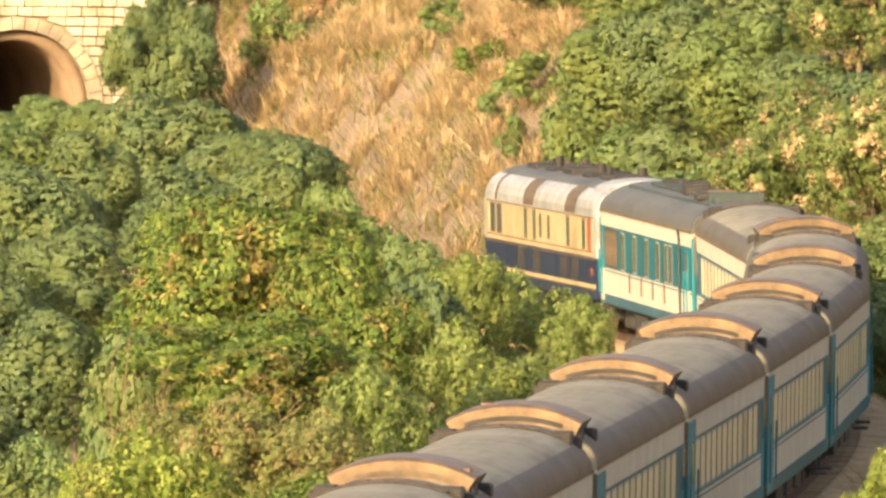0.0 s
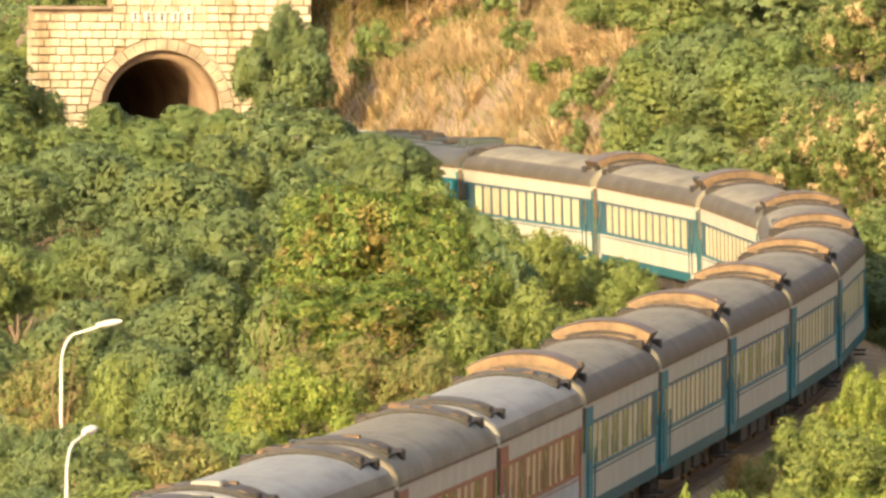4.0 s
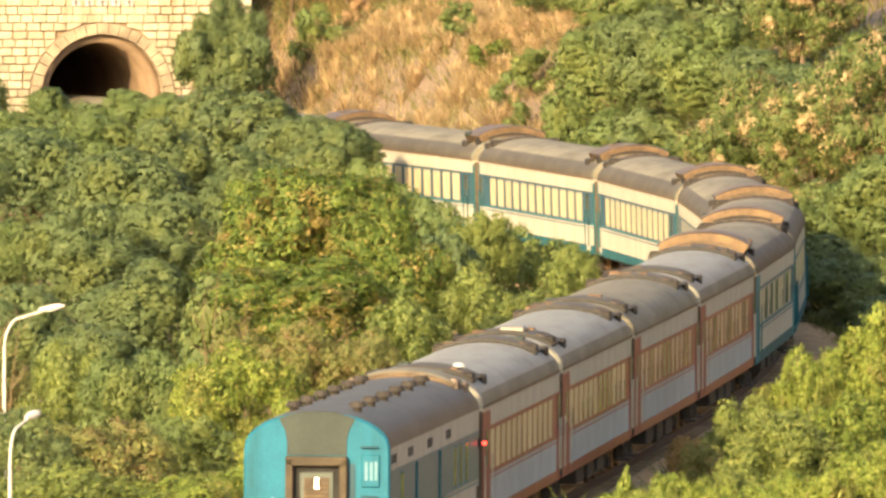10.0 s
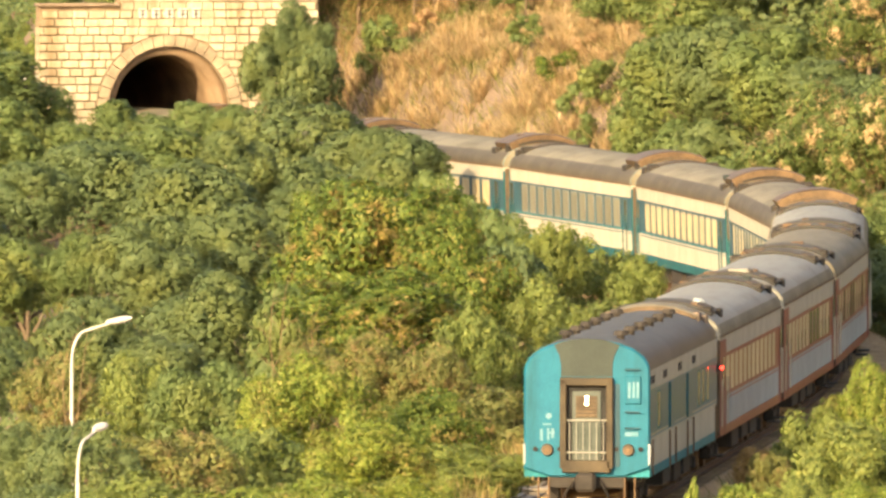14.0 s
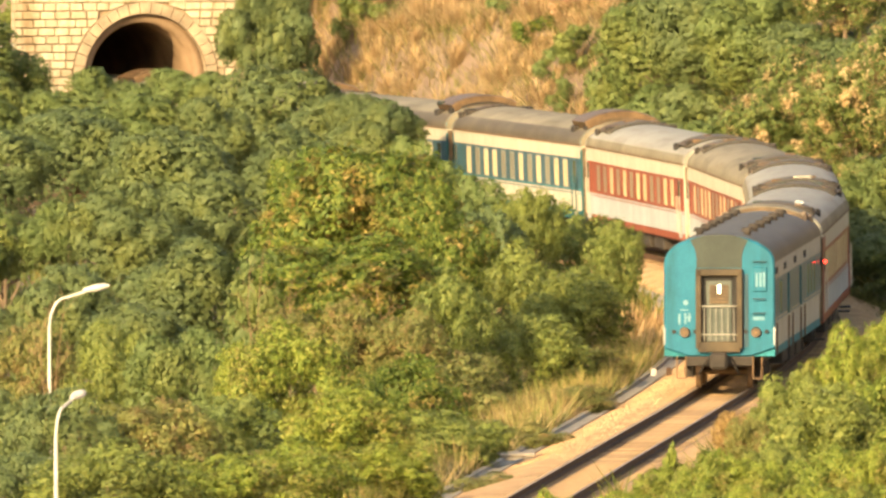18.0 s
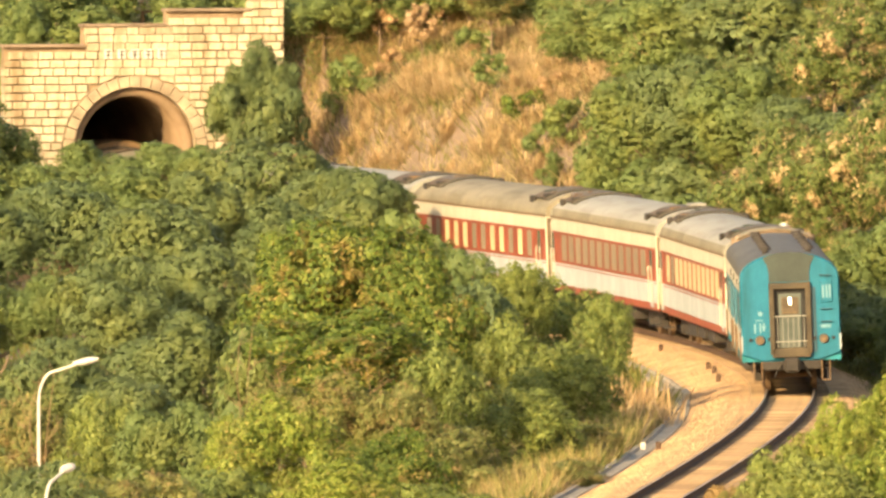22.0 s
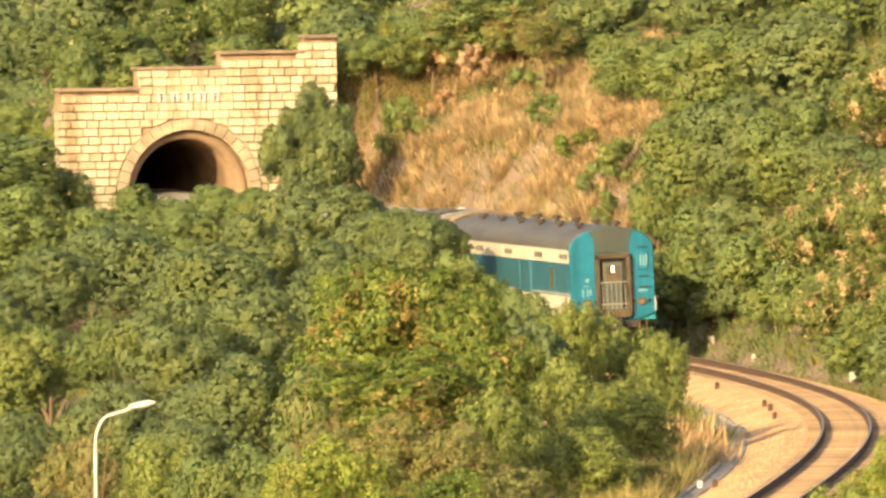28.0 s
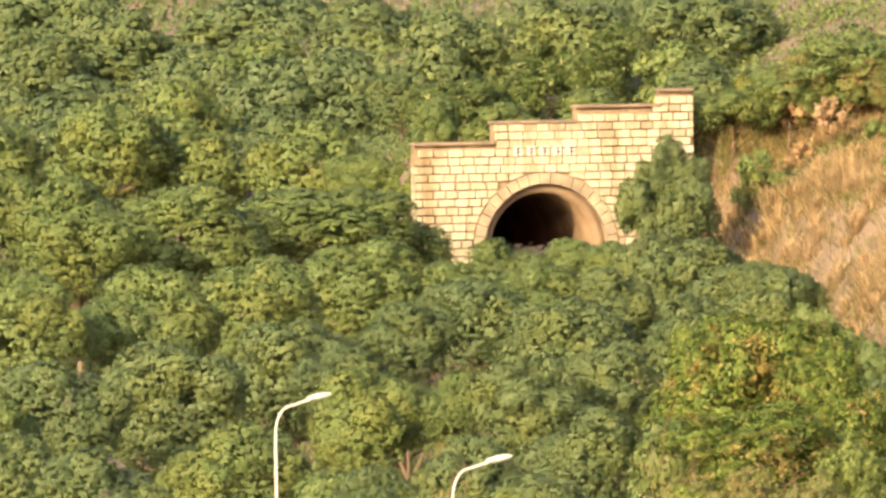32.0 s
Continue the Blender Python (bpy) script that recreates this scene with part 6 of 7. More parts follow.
plant("tree", -7.2, 849.7, 14.41, 9.2, 8.8, LEAF_DARK, "far")
plant("tree", -2.9, 849.2, 15.58, 9.3, 8.5, LEAF_DARK, "far")
plant("tree", -43.2, 873.0, 16.95, 9.8, 8.4, LEAF_DARK, "far")
plant("tree", -39.0, 873.4, 16.38, 10.3, 9.4, LEAF_MID, "far")
plant("tree", -33.9, 872.2, 16.20, 9.9, 8.1, LEAF_DARK, "far")
plant("tree", -30.7, 879.2, 15.78, 8.3, 9.9, LEAF_DARK, "far")
plant("tree", -25.6, 870.5, 16.96, 9.4, 10.0, LEAF_DARK, "far")
plant("tree", -22.4, 873.2, 16.09, 9.2, 8.1, LEAF_DARK, "far")
plant("tree", -17.2, 874.8, 15.86, 7.9, 8.1, LEAF_DARK, "far")
plant("tree", -12.9, 873.1, 16.84, 9.1, 8.7, LEAF_DARK, "far")
plant("tree", -9.5, 879.9, 16.39, 8.6, 8.7, LEAF_DARK, "far")
plant("tree", -5.6, 870.8, 16.18, 9.7, 8.8, LEAF_DARK, "far")
plant("tree", -1.5, 876.4, 16.30, 9.5, 9.3, LEAF_DARK, "far")
plant("tree", -5.1, 724.0, 11.89, 4.5, 3.4, LEAF_DARK, "far")
plant("bush", -1.3, 707.7, 12.08, 3.9, 3.1, LEAF_SCRUB, "fine")
plant("bush", 1.7, 707.3, 12.30, 4.1, 3.0, LEAF_SCRUB, "fine")
plant("bush", 4.0, 703.5, 11.81, 5.2, 3.5, LEAF_SCRUB, "fine")
plant("tree", -3.4, 770.9, 12.80, 5.9, 3.7, LEAF_DARK, "far")
plant("tree", 0.6, 770.6, 13.42, 5.6, 4.2, LEAF_DARK, "far")
plant("tree", 4.5, 773.4, 13.67, 6.4, 3.8, LEAF_DARK, "far")
plant("tree", 9.6, 765.4, 12.57, 5.9, 4.4, LEAF_DARK, "far")
plant("tree", -35.3, 718.2, 9.71, 6.1, 4.0, LEAF_MID, "far")
plant("tree", -30.2, 721.2, 10.27, 4.9, 4.3, LEAF_MID, "far")
plant("tree", -26.9, 724.7, 9.80, 6.1, 4.7, LEAF_MID, "far")
plant("tree", -22.0, 716.6, 9.47, 5.2, 4.8, LEAF_MID, "far")
plant("bush", -1.1, 707.0, 10.95, 2.2, 1.8, LEAF_FLUSH, "wisp")
plant("bush", -0.2, 703.0, 10.4, 1.6, 1.6, LEAF_FLUSH, "wisp")
plant("bush", -1.9, 707.0, 10.6, 1.4, 1.4, LEAF_FLUSH, "wisp")
plant("bush", -1.6, 703.0, 8.60, 1.4, 1.0, LEAF_FLUSH, "wisp")
plant("bush", 0.7, 707.0, 11.3, 1.8, 1.6, LEAF_FLUSH, "wisp")
plant("bush", 5.0, 679.0, 8.08, 1.3, 1.1, LEAF_FLUSH, "wisp")
plant("bush", 10.7, 649.0, 6.88, 1.5, 1.1, LEAF_FLUSH, "wisp")
plant("bush", 3.9, 679.0, 7.41, 2.0, 1.5, LEAF_BRIGHT, "wisp")
plant("bush", 4.4, 673.0, 6.42, 1.8, 1.5, LEAF_MID, "wisp")
plant("bush", 2.7, 687.0, 8.62, 1.8, 1.3, LEAF_MID, "wisp")
plant("bush", 4.9, 668.0, 5.10, 1.5, 1.5, LEAF_MID, "wisp")
plant("bush", 2.0, 698.0, 9.58, 2.0, 1.6, LEAF_MID, "wisp")
plant("bush", -2.9, 701.0, 8.40, 2.1, 1.8, LEAF_MID, "wisp")
plant("bush", -3.7, 702.0, 7.70, 1.8, 1.8, LEAF_MID, "wisp")
plant("bush", 5.4, 671.0, 7.11, 2.2, 2.0, LEAF_MID, "wisp")
plant("tree", -26.9, 800.0, 12.21, 6.8, 5.2, LEAF_MID, "far")
plant("tree", -29.3, 800.0, 11.82, 6.3, 5.2, LEAF_DARK, "far")
plant("tree", -27.8, 560.0, 3.28, 4.0, 3.6, LEAF_MID, "dome")
plant("tree", -31.8, 640.0, 5.49, 5.0, 4.6, LEAF_MID, "dome")
plant("tree", -31.0, 600.0, 4.29, 4.3, 4.3, LEAF_DARK, "dome")
plant("tree", -19.5, 712.0, 8.23, 3.5, 2.6, LEAF_MID, "dome")
plant("tree", -19.3, 702.0, 7.01, 2.7, 2.5, LEAF_MID, "dome")
plant("tree", -16.6, 575.0, 4.07, 3.7, 3.4, LEAF_DARK, "dome")
plant("bush", -3.6, 730.8, 11.12, 2.9, 1.3, LEAF_MID, "bush")
plant("bush", 4.5, 700.3, 11.29, 2.1, 1.8, LEAF_MID, "bush")
plant("bush", 2.8, 707.2, 11.77, 2.2, 2.0, LEAF_BRIGHT, "bush")
plant("bush", 4.9, 702.5, 11.60, 2.5, 1.5, LEAF_BRIGHT, "bush")
plant("bush", 5.2, 698.3, 10.76, 1.9, 1.4, LEAF_MID, "bush")
plant("bush", -3.4, 715.9, 11.35, 1.9, 1.9, LEAF_BRIGHT, "bush")
plant("bush", -0.1, 707.5, 11.09, 2.1, 1.9, LEAF_BRIGHT, "bush")
plant("bush", -5.0, 724.1, 10.29, 1.5, 2.1, LEAF_MID, "bush")
plant("bush", -0.2, 708.4, 11.63, 1.8, 1.8, LEAF_MID, "bush")
plant("tree", -30.7, 870.0, 14.57, 8.5, 5.7, LEAF_DARK, "far")
plant("tree", -22.5, 880.0, 14.80, 9.2, 5.7, LEAF_MID, "far")
plant("tree", -13.9, 880.0, 14.94, 9.2, 5.7, LEAF_DARK, "far")
plant("tree", -39.2, 870.0, 14.57, 8.5, 5.7, LEAF_DARK, "far")
plant("tree", -6.3, 860.0, 14.90, 9.0, 5.6, LEAF_DARK, "far")
plant("tree", 1.8, 850.0, 14.81, 8.9, 5.5, LEAF_MID, "far")
plant("tree", 9.8, 820.0, 14.83, 8.5, 5.9, LEAF_DARK, "far")
plant("tree", 17.3, 800.0, 15.20, 8.3, 5.7, LEAF_MID, "far")
plant("bush", 15.9, 542.2, 1.30, 3.2, 1.9, LEAF_DARK, "bush")
plant("bush", 19.7, 541.6, 2.33, 2.9, 1.8, LEAF_DARK, "bush")
plant("bush", 16.1, 544.7, 1.38, 3.4, 1.9, LEAF_DARK, "bush")
plant("bush", 20.1, 545.3, 2.80, 3.0, 2.3, LEAF_DARK, "bush")
plant("bush", 16.1, 549.0, 1.65, 3.4, 2.2, LEAF_DARK, "bush")
plant("bush", 16.3, 551.0, 2.26, 2.5, 2.8, LEAF_DARK, "bush")
plant("bush", 19.6, 552.5, 3.78, 2.5, 2.8, LEAF_DARK, "bush")
plant("bush", 17.1, 555.1, 2.44, 2.9, 2.4, LEAF_DARK, "bush")
plant("bush", 17.2, 559.6, 2.58, 2.6, 2.6, LEAF_MID, "bush")
plant("bush", 19.9, 560.1, 4.31, 2.8, 2.5, LEAF_DARK, "bush")
plant("bush", 16.3, 562.9, 1.91, 3.0, 2.4, LEAF_MID, "bush")
plant("bush", 17.2, 568.8, 2.25, 3.1, 2.2, LEAF_MID, "bush")
plant("bush", 16.1, 570.7, 1.61, 2.7, 2.1, LEAF_DARK, "bush")
plant("bush", 19.9, 570.6, 4.38, 2.6, 2.5, LEAF_MID, "bush")
plant("bush", 16.2, 576.2, 2.31, 2.4, 2.6, LEAF_DARK, "bush")
plant("bush", 19.9, 576.6, 3.35, 3.5, 2.0, LEAF_DARK, "bush")
plant("bush", 15.9, 578.0, 1.38, 3.3, 1.8, LEAF_MID, "bush")
plant("bush", 19.7, 580.2, 4.29, 2.6, 2.8, LEAF_DARK, "bush")
plant("bush", 15.5, 584.5, 1.51, 2.4, 2.0, LEAF_DARK, "bush")
plant("bush", 15.7, 585.8, 1.93, 2.8, 2.2, LEAF_DARK, "bush")
plant("bush", 14.9, 591.9, 2.22, 3.6, 2.6, LEAF_DARK, "bush")
plant("bush", 19.6, 590.1, 4.52, 2.9, 1.9, LEAF_DARK, "bush")
plant("bush", 18.8, 593.8, 4.78, 2.9, 1.9, LEAF_DARK, "bush")
plant("bush", 15.5, 597.3, 3.31, 3.1, 2.7, LEAF_DARK, "bush")
plant("bush", 18.3, 601.5, 6.53, 3.2, 2.5, LEAF_MID, "bush")
plant("bush", 13.6, 610.7, 3.23, 3.4, 2.4, LEAF_DARK, "bush")
plant("bush", 13.2, 613.4, 2.90, 2.6, 2.1, LEAF_DARK, "bush")
plant("bush", 16.6, 615.5, 8.33, 3.5, 2.9, LEAF_DARK, "bush")
plant("bush", 12.7, 616.3, 3.26, 3.3, 2.7, LEAF_DARK, "bush")
plant("bush", 12.5, 621.8, 3.73, 3.3, 2.1, LEAF_MID, "bush")
plant("bush", 12.0, 624.8, 3.64, 3.4, 2.1, LEAF_DARK, "bush")
plant("bush", 14.7, 625.3, 7.35, 3.5, 2.4, LEAF_DARK, "bush")
plant("bush", 10.6, 629.2, 2.81, 2.9, 2.3, LEAF_MID, "bush")
plant("bush", 10.7, 631.5, 3.22, 2.7, 2.3, LEAF_MID, "bush")
plant("bush", 13.8, 633.7, 7.69, 3.6, 2.1, LEAF_DARK, "bush")
plant("bush", 9.2, 637.6, 3.36, 2.8, 2.9, LEAF_DARK, "bush")
plant("bush", 13.3, 636.4, 7.90, 3.1, 2.7, LEAF_DARK, "bush")
plant("bush", 8.5, 639.0, 2.07, 2.5, 2.0, LEAF_DARK, "bush")
plant("bush", 12.2, 642.2, 7.91, 2.6, 2.5, LEAF_DARK, "bush")
plant("bush", 8.5, 644.0, 3.96, 3.5, 2.8, LEAF_MID, "bush")
plant("bush", 11.4, 643.5, 6.61, 3.6, 1.9, LEAF_MID, "bush")
plant("bush", 7.1, 646.5, 2.98, 3.4, 2.9, LEAF_MID, "bush")
plant("bush", 6.5, 652.2, 3.03, 2.8, 2.1, LEAF_DARK, "bush")
plant("tree", -3.05, 650.0, 4.95, 2.6, 2.6, LEAF_DARK, "dome")


# ---- ground cover ----
def scatter(name, label, category, n, where, blade, mat, seed, lean=0.5):
    """Blades of grass or low leaves over a stretch of ground."""
    rng = np.random.default_rng(seed)
    x, y = where(rng, n)
    z = ground_height(x, y)
    lo, hi, w = blade
    k = len(x)
    h = rng.uniform(lo, hi, k)
    t = rng.uniform(0, math.tau, k)
    b = np.stack([x, y, z - 0.05], 1)
    tip = np.stack([np.cos(t) * h * lean * rng.uniform(0.2, 1.2, k), np.sin(t) * h * lean * rng.uniform(0.2, 1.2, k), h], 1)
    a = rng.uniform(0, math.tau, k)
    side = np.stack([np.cos(a), np.sin(a), np.zeros(k)], 1) * (w * rng.uniform(0.6, 1.5, k))[:, None]
    tris = np.stack([b - side, b + side, b + tip], 1)
    return tagged(new(name, tris_mesh(name, tris, [mat])), label, category, kind="stuff")


def along(s0, s1, d0, d1, clump=0.0):
    def pick(rng, n):
        s = rng.uniform(s0, s1, n)
        d = d0 + (d1 - d0) * rng.random(n)
        if clump:
            cs, cd = rng.uniform(s0, s1, n // 14 + 1), rng.uniform(d0, d1, n // 14 + 1)
            i = rng.integers(0, len(cs), n)
            keep = rng.random(n) < 0.75
            s = np.where(keep, cs[i] + rng.normal(0, clump, n), s)
            d = np.where(keep, np.clip(cd[i] + rng.normal(0, clump, n), min(d0, d1), max(d0, d1)), d)
        cx, cy, a = (np.interp(s, LINE_S, t) for t in (LINE_X, LINE_Y, LINE_A))
        return cx + d * np.cos(a), cy - d * np.sin(a)
    return pick


def creeper_share(s, d):
    """How far green growth has taken over the dry slope, 0 to 1: along its top, its far end and beside the portal."""
    wavy = 1.3 * np.sin(s * 0.55) + 0.9 * np.sin(s * 1.3 + d)
    top = 0.8 * step(14.5, 20.0, d + wavy * 0.9)
    bend = 1 - step(302, 314, s + wavy * 1.5 + (d - 8) * -1.2)
    corner = step(344, 351, s + wavy * 0.5) * step(6.8, 9.2, d)
    return np.clip(np.maximum(np.maximum(top, bend), corner * 0.9), 0, 1)


def slope_cover(s, d):
    """How thick the dry grass stands: bare soil shows in hollows and low on the slope."""
    hollow = 0.62 + 0.75 * np.sin(s * 1.1 + 2 * np.sin(d * 0.7)) * np.sin(d * 1.6 + np.sin(s * 0.5)) + 0.3 * np.sin(s * 0.37 + 1.0)
    low = 0.35 + 0.65 * step(4.6, 6.8, d + 0.8 * np.sin(s * 0.8))
    return np.clip(hollow * low, 0.06, 1)


def thinned(pick, share):
    def chosen(rng, n):
        x, y = pick(rng, n)
        s, d = lateral(x, y)
        keep = rng.random(n) < share(s, d)
        return x[keep], y[keep]
    return chosen


def mounds(name, label, n, where, size, leaves, leaf, mat, seed, category="undergrowth"):
    """Low irregular mounds of small leaves over a stretch of ground."""
    rng = np.random.default_rng(seed)
    x, y = where(rng, n)
    k = len(x)
    r = rng.uniform(*size, k)
    i = np.repeat(np.arange(k), leaves)
    e = unit_rows(rng.normal(size=(len(i), 3)) * np.array([1, 1, 0.8]) + np.array([0, 0, 0.3]))
    e[:, 2] = np.abs(e[:, 2])
    off = e * (r[i] * rng.uniform(0.5, 1.15, len(i)))[:, None]
    px, py = x[i] + off[:, 0] * 1.3, y[i] + off[:, 1] * 1.3
    p = np.stack([px, py, ground_height(px, py) + off[:, 2] * 0.9], 1)
    nn = unit_rows(e + rng.normal(size=e.shape) * 0.45)
    return tagged(new(name, tris_mesh(name, leaf_tris(p, nn, leaf * 1.7, leaf, rng), [mat])), label, category, kind="stuff")


scatter("dry_grass", "tall golden dry grass on the steep slope", "dry grass", 80000, thinned(along(298, 353, 4.3, 26, 0.55), lambda s, d: (1 - 0.85 * creeper_share(s, d)) * slope_cover(s, d)), (0.3, 1.15, 0.019), GRASS_DRY, 3, 1.5)
def tussocks(name, label, n, where, blades, size, width, mat, seed):
    """Fountains of dry blades bending out from their roots."""
    rng = np.random.default_rng(seed)
    x, y = where(rng, n)
    k = len(x)
    i = np.repeat(np.arange(k), blades)
    m = len(i)
    h = rng.uniform(*size, k)[i] * rng.uniform(0.5, 1.1, m)
    t = rng.uniform(0, math.tau, m)
    lean = rng.uniform(0.2, 1.5, m)
    out = np.stack([np.cos(t), np.sin(t), np.zeros(m)], 1)
    bx, by = x[i] + out[:, 0] * 0.12, y[i] + out[:, 1] * 0.12
    b = np.stack([bx, by, ground_height(bx, by) - 0.05], 1)
    mid = b + out * (h * lean * 0.3)[:, None] + np.array([0, 0, 1]) * (h * 0.6)[:, None]
    tip = b + out * (h * lean * 0.85)[:, None] + np.array([0, 0, 1]) * (h * (1.0 - 0.3 * lean))[:, None]
    side = np.stack([-np.sin(t), np.cos(t), np.zeros(m)], 1) * (width * rng.uniform(0.6, 1.4, m))[:, None]
    me = quads_mesh(name, np.stack([b - side * 0.6, mid + side, tip, mid - side], 1), [mat])
    return tagged(new(name, me), label, "dry grass", kind="stuff")


tussocks("dry_tussocks", "bleached tussocks of dry grass on the steep slope", 2600, thinned(along(300, 353, 4.4, 24), lambda s, d: (1 - 0.8 * creeper_share(s, d)) * slope_cover(s, d) ** 1.5), 44, (0.6, 1.4), 0.017, REED, 21)
scatter("corner_grass", "dry grass on the steep corner beside the portal", "dry grass", 15000, along(351.3, 354.2, 5.6, 15, 0.3), (0.3, 1.0, 0.019), GRASS_DRY, 13, 1.5)
mounds("corner_creeper", "green creeper on the steep corner beside the portal", 900, along(351.8, 354.6, 6.2, 12.5), (0.2, 0.5), 22, 0.085, LEAF_MID, 18)
def block(x0, x1, y0, y1):
    def pick(rng, n):
        return rng.uniform(x0, x1, n), rng.uniform(y0, y1, n)
    return pick


mounds("far_hill_growth", "dense green growth on the far hillside", 4200, block(-50, 10, 765, 930), (0.8, 1.7), 22, 0.25, LEAF_DARK, 22)
mounds("crest_growth", "green growth on the crest behind the portal", 900, block(-14, 12, 735, 800), (0.5, 1.2), 24, 0.14, LEAF_MID, 24)
scatter("green_tufts", "green tufts among the dry grass", "grass", 16000, along(290, 353, 4.1, 20, 0.7), (0.25, 0.8, 0.03), GRASS_GREEN, 8, 1.2)
mounds("slope_creeper", "low green creeper along the edge of the dry slope", 5200, thinned(along(296, 353, 4.6, 22), lambda s, d: 0.035 + 0.965 * creeper_share(s, d)), (0.2, 0.55), 22, 0.085, LEAF_MID, 15)
mounds("bank_creeper", "dark low growth on the outer bank behind the bend", 1500, along(180, 312, 4.0, 12), (0.2, 0.6), 22, 0.09, LEAF_DARK, 16)
mounds("bank_foot", "dark leafy growth at the foot of the outer bank", 1500, along(212, 300, 3.9, 8.0), (0.3, 0.8), 22, 0.085, LEAF_DARK, 26)
mounds("hill_creeper", "low green growth on the hill over the tunnel", 2600, along(352.6, 480, -30, 34), (0.4, 1.0), 20, 0.13, LEAF_DARK, 17)
scatter("rough_grass", "rough green and straw grass beside the line", "grass", 50000, along(60, 345, -22, -3.9, 0.5), (0.3, 0.9, 0.04), GRASS_GREEN, 4, 1.0)
scatter("bank_scrub", "low green scrub on the outer bank", "scrub", 30000, along(100, 300, 4.3, 26, 0.6), (0.3, 0.9, 0.05), GRASS_GREEN, 5, 1.0)
mounds("hill_scrub", "low green scrub on the hill over the tunnel", 2200, along(353.5, 440, -30, 34, 0.6), (0.3, 0.8), 22, 0.12, LEAF_MID, 6, "scrub")
scatter("wood_floor", "low dark leafy growth under the wood", "undergrowth", 45000, along(140, 520, -60, -8, 0.7), (0.3, 1.0, 0.13), LEAF_DARK, 10, 1.0)
scatter("outer_verge", "brown and green verge growth on the outer side", "grass", 34000, along(-30, 165, 2.3, 8, 0.4), (0.3, 1.1, 0.045), GRASS_GREEN, 9, 1.0)
scatter("verge_straw", "straw-coloured verge grass", "dry grass", 9000, along(70, 205, -6.5, -4.1, 0.4), (0.3, 0.8, 0.03), GRASS_DRY, 7, 1.2)


def stones(name, label, n, where, size, mat, seed):
    """Loose stones as small three-sided peaks on the gravel."""
    rng = np.random.default_rng(seed)
    x, y = where(rng, n)
    s, d = lateral(x, y)
    z = np.interp(np.abs(d), [1.2, 1.95, 3.25, 3.5], [-0.23, -0.27, -0.64, -0.85]) + np.array([float(line_z(float(v))) for v in s])
    z = np.maximum(z, ground_height(x, y))
    r = rng.uniform(*size, n)
    a = rng.uniform(0, math.tau, n)
    foot = [np.stack([x + r * np.cos(a + k * 2.1), y + r * np.sin(a + k * 2.1), z - 0.01], 1) for k in range(3)]
    peak = np.stack([x + rng.uniform(-0.4, 0.4, n) * r, y + rng.uniform(-0.4, 0.4, n) * r, z + r * rng.uniform(0.5, 1.1, n)], 1)
    tris = np.concatenate([np.stack([foot[k], foot[(k + 1) % 3], peak], 1) for k in range(3)])
    return tagged(new(name, tris_mesh(name, tris, [mat])), label, "gravel", kind="stuff")


stones("gravel", "loose sandy gravel on the shoulder of the line", 14000, along(95, 300, -3.0, -1.0), (0.015, 0.034), BALLAST, 41)
stones("gravel", "loose sandy gravel on the outer shoulder", 8000, along(95, 310, 1.0, 3.0), (0.015, 0.034), BALLAST, 42)
VERGE = leaf_material("verge_blades", [(0.0, (0.13, 0.155, 0.045)), (0.5, (0.23, 0.24, 0.075)), (0.8, (0.33, 0.28, 0.11)), (1.0, (0.45, 0.33, 0.15))], 0.4, 0.5, [(0.0, (0.2, 0.14, 0.06)), (0.6, (0.34, 0.245, 0.11)), (1.0, (0.46, 0.35, 0.17))])
scatter("verge_grass", "tall yellow-green and straw grass above the drain", "grass", 30000, along(60, 190, -12, -4.2, 0.5), (0.5, 1.3, 0.028), VERGE, 46, 0.7)
tussocks("verge_tussocks", "rust-brown dry grass beside the line", 420, along(96, 176, -11, -4.6), 36, (0.5, 1.1), 0.02, GRASS_RUST, 45)
scatter("outer_weeds", "brown weeds on the outer edge of the gravel", "weeds", 9000, along(150, 320, 2.5, 4.6, 0.25), (0.15, 0.6, 0.035), GRASS_GREEN, 44, 1.0)


def reed_clump(x, y, n, tall, seed):
    rng = np.random.default_rng(seed)
    z = float(ground_height(x, y))
    b = np.stack([rng.normal(0, 0.55, n), rng.normal(0, 0.5, n), np.zeros(n)], 1)
    t = rng.uniform(0, math.tau, n)
    h = tall * rng.uniform(0.3, 1.0, n) ** 1.3
    lean = rng.uniform(0.1, 0.8, n)
    tip = np.stack([np.cos(t) * h * lean, np.sin(t) * h * lean, h * (1 - 0.3 * lean)], 1)
    a = rng.uniform(0, math.tau, n)
    side = np.stack([np.cos(a), np.sin(a), np.zeros(n)], 1) * 0.04
    mid = b + tip * 0.6
    me = quads_mesh("reed_clump", np.stack([b - side * 0.5, mid + side, b + tip, mid - side], 1), [REED])
    ob = tagged(new("reed_clump", me), "tall straw-coloured reed clump beside the drain", "reeds", kind="stuff")
    ob.location = (x, y, z)


reed_clump(6.15, 541.0, 520, 2.1, 1)
reed_clump(5.5, 543.5, 260, 1.7, 2)
reed_clump(6.5, 537.5, 180, 1.5, 3)


